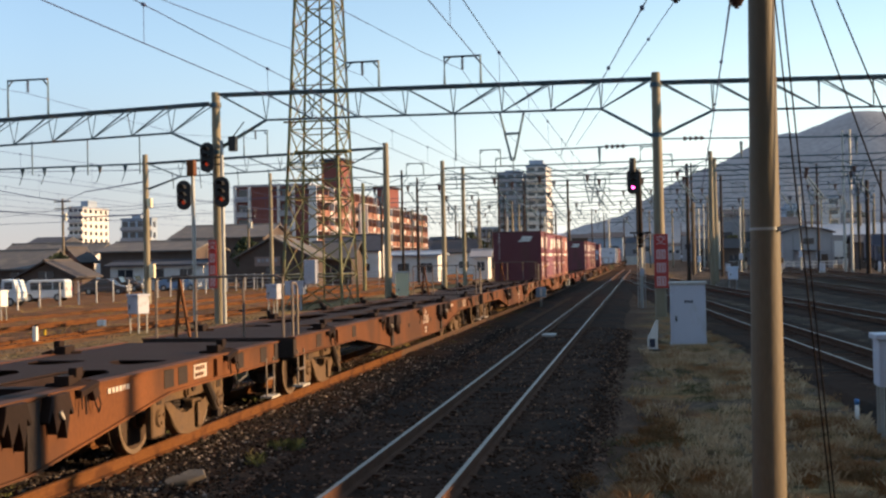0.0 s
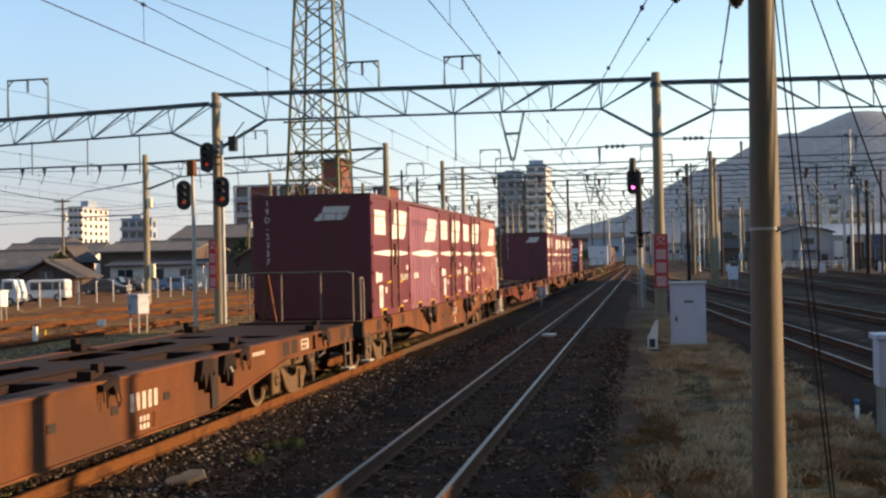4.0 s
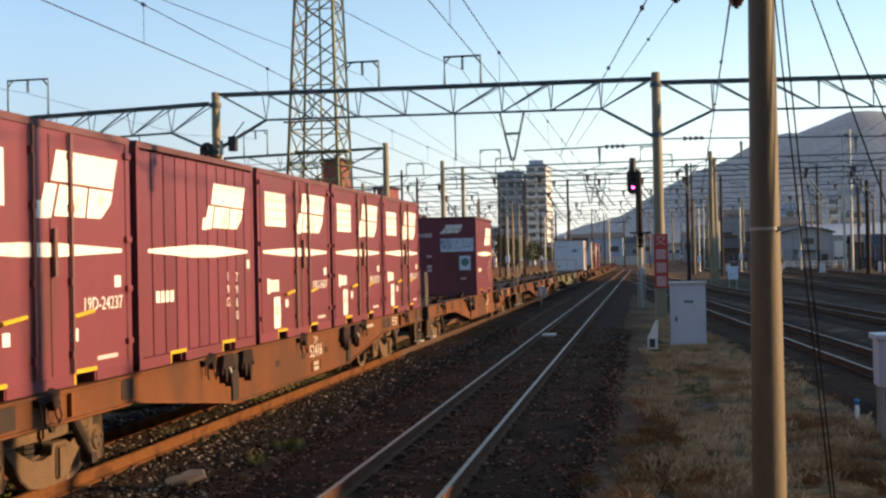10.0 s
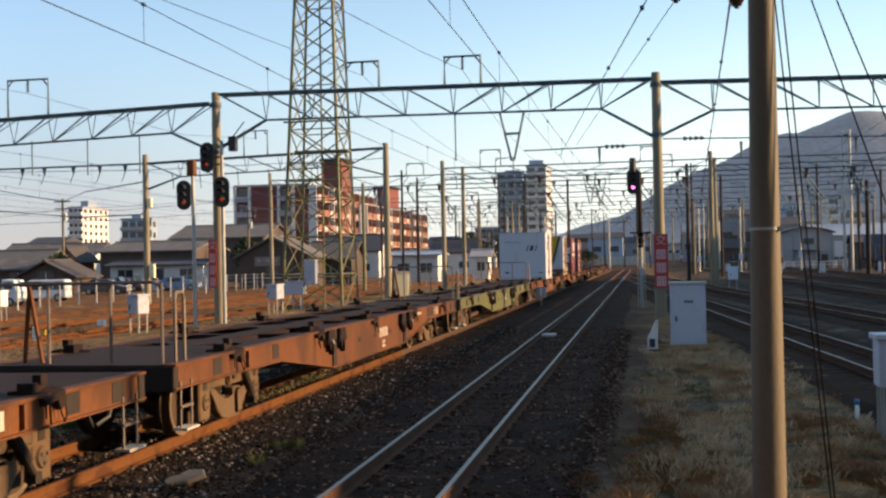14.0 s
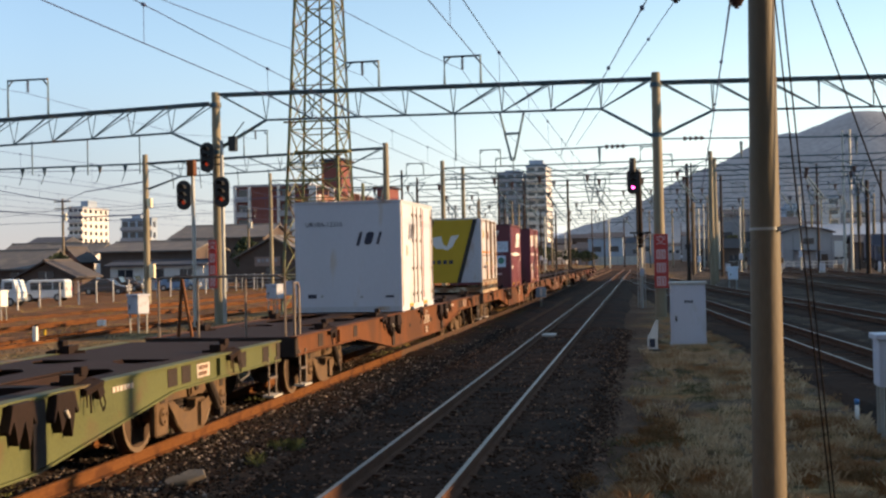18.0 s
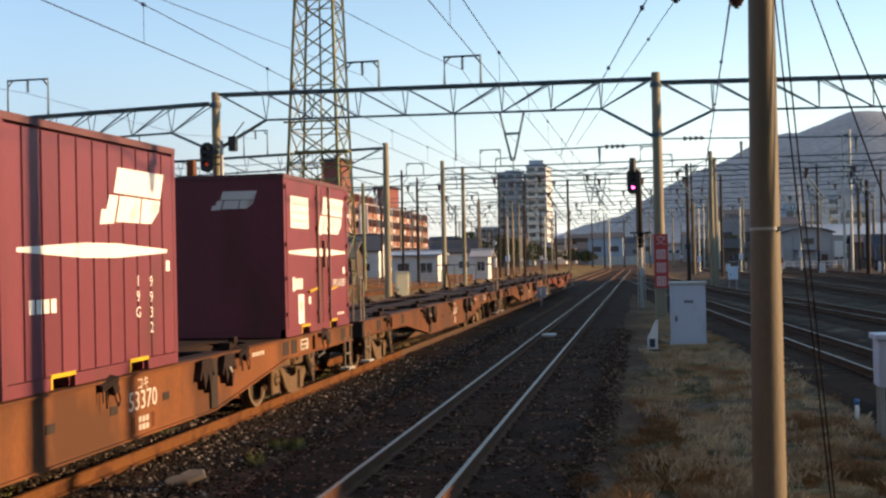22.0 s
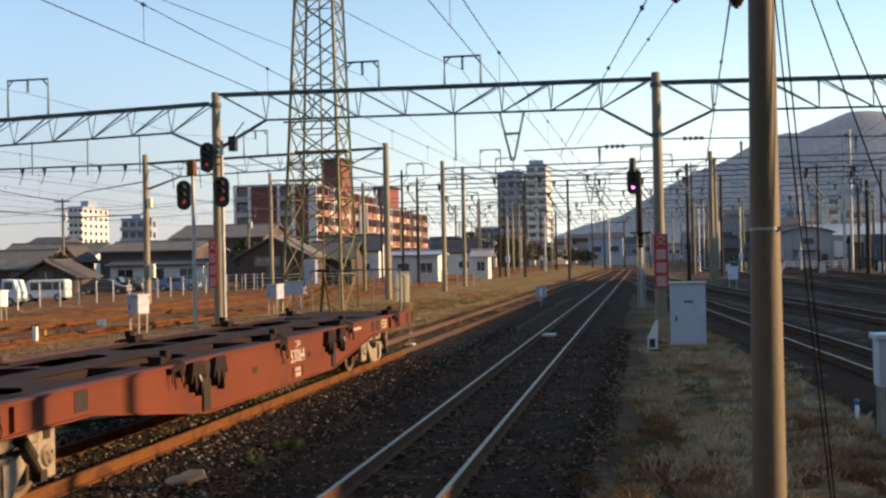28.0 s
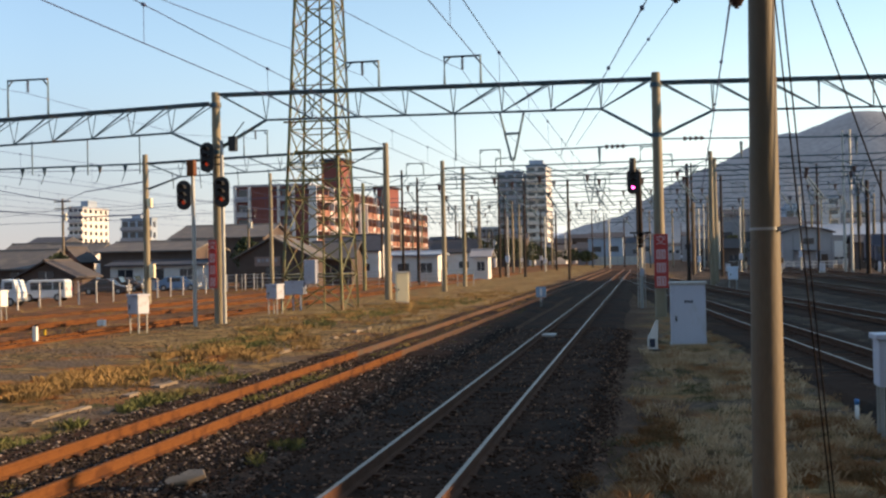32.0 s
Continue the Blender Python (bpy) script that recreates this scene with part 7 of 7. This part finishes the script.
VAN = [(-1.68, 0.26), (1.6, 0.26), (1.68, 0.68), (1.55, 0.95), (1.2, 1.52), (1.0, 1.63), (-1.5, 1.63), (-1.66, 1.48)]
TRUCK = [(-2.2, 0.5), (0.6, 0.5), (0.7, 0.3), (1.6, 0.3), (1.65, 0.9), (1.4, 1.75), (0.55, 1.8), (0.5, 0.9), (-2.2, 0.9)]
SEDAN = [(-2.1, 0.28), (2.1, 0.28), (2.15, 0.65), (1.1, 0.85), (0.5, 1.4), (-1.0, 1.42), (-1.7, 0.95), (-2.12, 0.9)]
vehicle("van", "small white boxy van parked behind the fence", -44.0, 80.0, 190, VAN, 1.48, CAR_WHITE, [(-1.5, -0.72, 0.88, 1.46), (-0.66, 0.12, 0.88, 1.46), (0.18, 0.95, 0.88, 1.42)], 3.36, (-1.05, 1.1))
vehicle("light_truck", "small white truck parked behind the fence", -42.4, 70.8, 5, TRUCK, 1.5, CAR_WHITE, [(0.75, 1.3, 1.15, 1.6)], 3.3, (-1.4, 1.1))
vehicle("sedan", "dark parked car in shade behind the fence", -47.6, 97, 8, SEDAN, 1.65, CAR_DARK, [(-0.9, 0.4, 0.9, 1.3)], 4.2, (-1.3, 1.35))
vehicle("sedan", "small blue parked car by the low shed", -45.1, 107.5, 10, SEDAN, 1.65, surface("car_blue", (0.10, 0.19, 0.33), 0.25, 0, 0.08, 1, 20, 0), [(-0.9, 0.4, 0.9, 1.3)], 4.2, (-1.3, 1.35))
vehicle("sedan", "dark car parked beside the brown roof", -50.4, 106.5, 4, SEDAN, 1.65, CAR_DARK, [(-0.9, 0.4, 0.9, 1.3)], 4.2, (-1.3, 1.35))


# ---- trees ----
def tree(label, x, y, h, r, seed, leaf=None):
    t = thing("tree", label, "tree", "trees")
    q = random.Random(seed)
    b = bmesh.new()
    rod(b, (x, y, GZ - 0.2), (x + 0.1, y, h * 0.55), 0.22, 0.12, 9)
    for i in range(6):
        a = i * 1.05 + q.random()
        rod(b, (x + 0.05, y, h * (0.3 + 0.05 * i)), (x + r * 0.6 * math.cos(a), y + r * 0.6 * math.sin(a), h * (0.55 + 0.06 * i)), 0.08, 0.03, 6)
    part("trunk", b, B["bark"], t)
    verts, faces = [], []
    for i in range(520):
        a, u = q.uniform(0, math.tau), q.random() ** 0.5
        zz = h * q.uniform(0.28, 1.0)
        k = r * math.sin(math.pi * min(1, max(0.12, (zz / h - 0.2) / 0.85))) * u * q.uniform(0.75, 1.15)
        c = Vector((x + k * math.cos(a), y + k * math.sin(a), zz))
        for _ in range(3):
            d = Vector((q.gauss(0, 1), q.gauss(0, 1), q.gauss(0, 1))).normalized() * q.uniform(0.18, 0.42)
            e = Vector((q.gauss(0, 1), q.gauss(0, 1), q.gauss(0, 1))).normalized() * q.uniform(0.12, 0.25)
            n = len(verts)
            verts += [c - d, c + e, c + d, c - e]
            faces.append((n, n + 1, n + 2, n + 3))
    me = bpy.data.meshes.new("crown")
    me.from_pydata(verts, [], faces)
    me.materials.append(leaf or B["leaf"])
    part("crown", me, None, t)


for i, (x, y, h, r) in enumerate(((-33.5, 300, 7.5, 6.0), (-37.5, 305, 8.5, 6.0), (-42.0, 300, 7.0, 5.5), (-29.0, 310, 6.0, 4.5), (-30.5, 205, 7.0, 2.6), (-58.0, 108, 3.6, 1.6), (-49.5, 140, 5.5, 2.2), (32.6, 160, 3.2, 2.4), (35.5, 196, 4.2, 3.4), (19.0, 250, 6.0, 4.0), (44.0, 300, 9.0, 6.0), (-20.0, 330, 4.5, 4.0), (-15.5, 325, 3.8, 3.5), (-26.0, 320, 5.0, 4.0))):
    tree("dark evergreen tree among the houses", x, y, h, r, i + 3)


# ---- stones, grass ----
def scatter_stones(name, label, material, count, where, seed, bright=8.0):
    """Loose stones; where(q) gives a place and a size, or None."""
    q = random.Random(seed)
    ico = bmesh.new()
    bmesh.ops.create_icosphere(ico, subdivisions=1, radius=1.0)
    base_v = np.array([v.co[:] for v in ico.verts])
    base_f = np.array([[v.index for v in f.verts] for f in ico.faces])
    ico.free()
    verts, faces, n = [], [], 0
    def put(x, y, z, s):
        nonlocal n
        j = np.random.uniform(0.6, 1.25, base_v.shape)
        k = np.array([s * q.uniform(0.8, 1.4), s * q.uniform(0.8, 1.3), s * q.uniform(0.5, 0.9)])
        a = q.uniform(0, math.tau)
        v = base_v * j * k
        v = np.stack([v[:, 0] * math.cos(a) - v[:, 1] * math.sin(a), v[:, 0] * math.sin(a) + v[:, 1] * math.cos(a), v[:, 2]], 1) + (x, y, z)
        verts.append(v)
        faces.append(base_f + n)
        n += len(base_v)
    for _ in range(count):
        spot = where(q)
        if spot:
            put(*spot)
    me = bpy.data.meshes.new(name)
    me.from_pydata(np.concatenate(verts).tolist(), [], np.concatenate(faces).tolist())
    m = material.copy()
    t = m.node_tree
    g = t.nodes.new("ShaderNodeNewGeometry")
    # a few stones get a far brighter colour, as specks that catch the sun
    for node in t.nodes:
        if node.type == "OBJECT_INFO":
            pw = t.nodes.new("ShaderNodeMath")
            pw.operation = "POWER"
            pw.inputs[1].default_value = 9.0
            t.links.new(g.outputs["Random Per Island"], pw.inputs[0])
            for l in list(node.outputs["Random"].links):
                span = l.to_socket.node
                t.links.new(pw.outputs[0], l.to_socket)
                span.inputs[3].default_value, span.inputs[4].default_value = 0.55, bright
    me.materials.append(m)
    tagged(new(name, me), label, "ballast", kind="stuff")


def by_siding(q):
    y = 8.5 + 32 * q.random() ** 1.7
    x = train_x(y) + q.uniform(-1.9, 2.1)
    u = abs(x - train_x(y))
    if abs(u - 0.566) < 0.075:
        return None
    return x, y, -0.15 + q.uniform(-0.012, 0.012) - max(0, u - 1.55) * 0.2, q.uniform(0.013, 0.032)


def by_main(q):
    y = 9 + 30 * q.random() ** 1.7
    x = -2.497 + (q.uniform(-2.3, 2.1) if q.random() < 0.9 else q.gauss(2.0, 0.55))
    u = abs(x + 2.497)
    if abs(u - 0.566) < 0.075:
        return None
    return x, y, -0.166 + q.uniform(-0.014, 0.012) - max(0, u - 1.55) * 0.16, q.uniform(0.012, 0.03)


def on_bank(q):
    y = 12 + 40 * q.random() ** 1.4
    return q.uniform(-19, -8.4), y, GZ + 0.01, q.uniform(0.012, 0.035)


# painted specks are weaker on the main track, which lies in shade
scatter_stones("ballast_stones", "loose crushed grey and brown ballast stones", M["stone"], 24000, by_siding, 21)
scatter_stones("stained_ballast", "dark iron-stained ballast stones of the main track", M["stone_dark"], 22000, by_main, 22, 4.5)
scatter_stones("bank_gravel", "scattered gravel on the dry bank", M["gravel"], 9000, on_bank, 23, 2.2)


def grass_patch(name, label, spots, blades, material, h0, h1, seed, thin=0.02):
    """Tufts of thin blades about each spot (x, y, rx, ry)."""
    q = random.Random(seed)
    verts, faces = [], []
    for x, y, rx, ry in spots:
        tufts = blades // 9
        for _ in range(tufts):
            a, u = q.uniform(0, math.tau), q.random() ** 0.6
            cx, cy = x + rx * u * math.cos(a), y + ry * u * math.sin(a)
            if noise.noise((cx * 1.7, cy * 1.1, seed)) + 1.2 * noise.noise((cx * 0.55, cy * 0.35, seed + 3.0)) < thin:
                continue
            z = ground_z(cx, cy) - 0.02
            for _ in range(9):
                a = q.uniform(0, math.tau)
                h = q.uniform(h0, h1)
                l = q.uniform(0.2, 0.9) * h
                w = q.uniform(0.004, 0.010)
                px, py = cx + q.gauss(0, 0.05), cy + q.gauss(0, 0.05)
                dx, dy = math.cos(a), math.sin(a)
                n = len(verts)
                verts += [(px - dy * w, py + dx * w, z), (px + dy * w, py - dx * w, z), (px + dx * l * 0.5, py + dy * l * 0.5, z + h * 0.75), (px + dx * l, py + dy * l, z + h)]
                faces += [(n, n + 1, n + 2), (n + 1, n + 3, n + 2)]
    me = bpy.data.meshes.new(name)
    me.from_pydata(verts, [], faces)
    me.materials.append(material)
    tagged(new(name, me), label, "grass", kind="stuff")


def blade_material(name, col, alt):
    m = surface(name, col, 0.9, 0, 0.35, 0.9, 10, 0, alt, 0.5, 1.1)
    return m


STRAW = blade_material("straw_blades", (0.235, 0.148, 0.056), (0.10, 0.070, 0.028))
TAN = blade_material("tan_blades", (0.37, 0.25, 0.14), (0.28, 0.125, 0.045))
GREEN = blade_material("green_blades", (0.072, 0.085, 0.026), (0.13, 0.10, 0.04))
OLIVE = blade_material("olive_blades", (0.085, 0.078, 0.03), (0.14, 0.10, 0.045))
grass_patch("dry_grass_strip", "dry straw-coloured grass between the tracks", [(0.5, 10.5, 1.6, 1.6), (2.4, 10.6, 1.4, 1.6), (0.9, 13, 1.2, 3), (1.6, 16, 1.5, 4), (1.2, 21, 1.5, 5), (2.3, 25, 1.6, 6), (1.0, 29, 1.0, 5), (2.2, 12.5, 1.2, 2.5), (1.8, 36, 1.2, 6), (2.9, 12, 1.0, 2.5), (0.6, 11.5, 0.9, 2)], 16000, TAN, 0.03, 0.11, 5, 0.14)
grass_patch("weed_strip", "dull green weeds between the tracks", [(0.4, 15, 0.9, 4), (0.7, 24, 1.0, 6), (1.9, 22, 1.4, 5), (1.2, 31, 1.0, 5), (2.8, 15, 0.8, 3)], 3200, OLIVE, 0.03, 0.09, 6)
grass_patch("dry_grass_bank", "sunlit dry grass beyond the siding", [(-11.5, 24, 1.9, 3), (-10.4, 30, 1.5, 4), (-12.5, 29, 1.8, 3), (-11.8, 36, 1.8, 5), (-13.5, 46, 2.2, 7), (-11.0, 52, 2.2, 9), (-12.8, 62, 2.5, 10), (-10.5, 75, 2.2, 12), (-12.5, 20.5, 1.3, 2.0)], 9000, STRAW, 0.05, 0.20, 7, 0.16)
grass_patch("fence_grass", "yellow dry grass along the yard fence", [(-35.6, 60 + 9 * i, 1.5, 6) for i in range(6)] + [(-22.6, 44, 1.2, 8), (-27.4, 52, 1.2, 9), (-23, 62, 1.4, 8), (-31.5, 48, 1.4, 9)], 1800, STRAW, 0.04, 0.13, 9)
grass_patch("weed_bank", "green weeds along the siding", [(-8.9, 15.2, 0.7, 1.6), (-8.6, 21, 0.5, 3), (-6.75, 15, 0.35, 5), (-6.7, 23, 0.35, 6), (-10.6, 26, 1.4, 3), (-13.0, 40, 1.5, 6), (-12.0, 33, 2.0, 4), (-13.0, 52, 2.0, 6), (-11.0, 64, 2.0, 8), (-4.7, 14.6, 0.12, 1.2), (-6.5, 38, 0.4, 10), (-5.4, 42, 0.35, 12), (-7.6, 40, 0.4, 12)], 4200, GREEN, 0.05, 0.19, 8)
grass_patch("siding_grass", "dry grass growing over the far siding", [(-7.6, 34 + 7 * i, 1.0, 5) for i in range(8)] + [(-6.3, 32 + 6 * i, 0.45, 4) for i in range(8)], 1500, STRAW, 0.06, 0.2, 19)
RUST = blade_material("rust_blades", (0.22, 0.092, 0.028), (0.14, 0.078, 0.03))
grass_patch("rust_grass", "orange withered grass on the sunlit bank", [(-13.2, 21.5, 0.9, 1.6), (-11.6, 20.5, 0.8, 1.2), (-12.9, 26, 0.8, 2.0), (-11.0, 28, 0.7, 2.0), (1.9, 13.4, 0.5, 0.9), (0.3, 12.6, 0.7, 0.6), (2.6, 16.5, 0.5, 1.2), (0.0, 13.3, 0.5, 1.0), (0.1, 16.0, 0.4, 1.8), (2.2, 12.6, 0.6, 0.6), (-0.3, 12.4, 0.5, 0.6), (2.35, 16.5, 0.6, 1.2), (-12.4, 21.8, 1.2, 1.8), (-11.9, 24.5, 1.0, 1.4)], 2600, RUST, 0.03, 0.10, 12)
grass_patch("tall_dry_grass", "tall dry stems at the edge of the strip", [(0.1, 11.3, 0.6, 0.5), (0.9, 11.3, 0.8, 0.5), (1.9, 11.3, 0.7, 0.5), (2.8, 11.4, 0.6, 0.5)], 1000, TAN, 0.08, 0.22, 13)
PALE = blade_material("pale_blades", (0.52, 0.38, 0.24), (0.38, 0.23, 0.12))
grass_patch("pale_straw", "pale dead stems scattered over the strip", [(0.9, 14, 1.3, 2.5), (1.9, 17, 1.3, 3.5), (1.0, 20, 1.2, 4), (2.0, 25, 1.2, 5), (2.6, 13, 0.9, 2.0), (0.7, 28, 0.9, 4)], 2600, PALE, 0.05, 0.17, 17, 0.1)




# ---- movement ----
def motions():
    times = [float(t) for t, _ in SHIFT]
    for ob, d, z in TRAIN:
        walk(ob, [(t, on_siding(d - run(t), 0, z)) for t in times])
        for kid in ob.children_recursive:
            if kid.name.startswith("wheelset"):
                y = kid.location.y
                start = 0.37 * d
                walk(kid, [(i / 15, Matrix.LocRotScale((0, y, WHEEL), Euler((start + run(i / 15) / WHEEL, 0, 0)), None)) for i in range(481)])


motions()
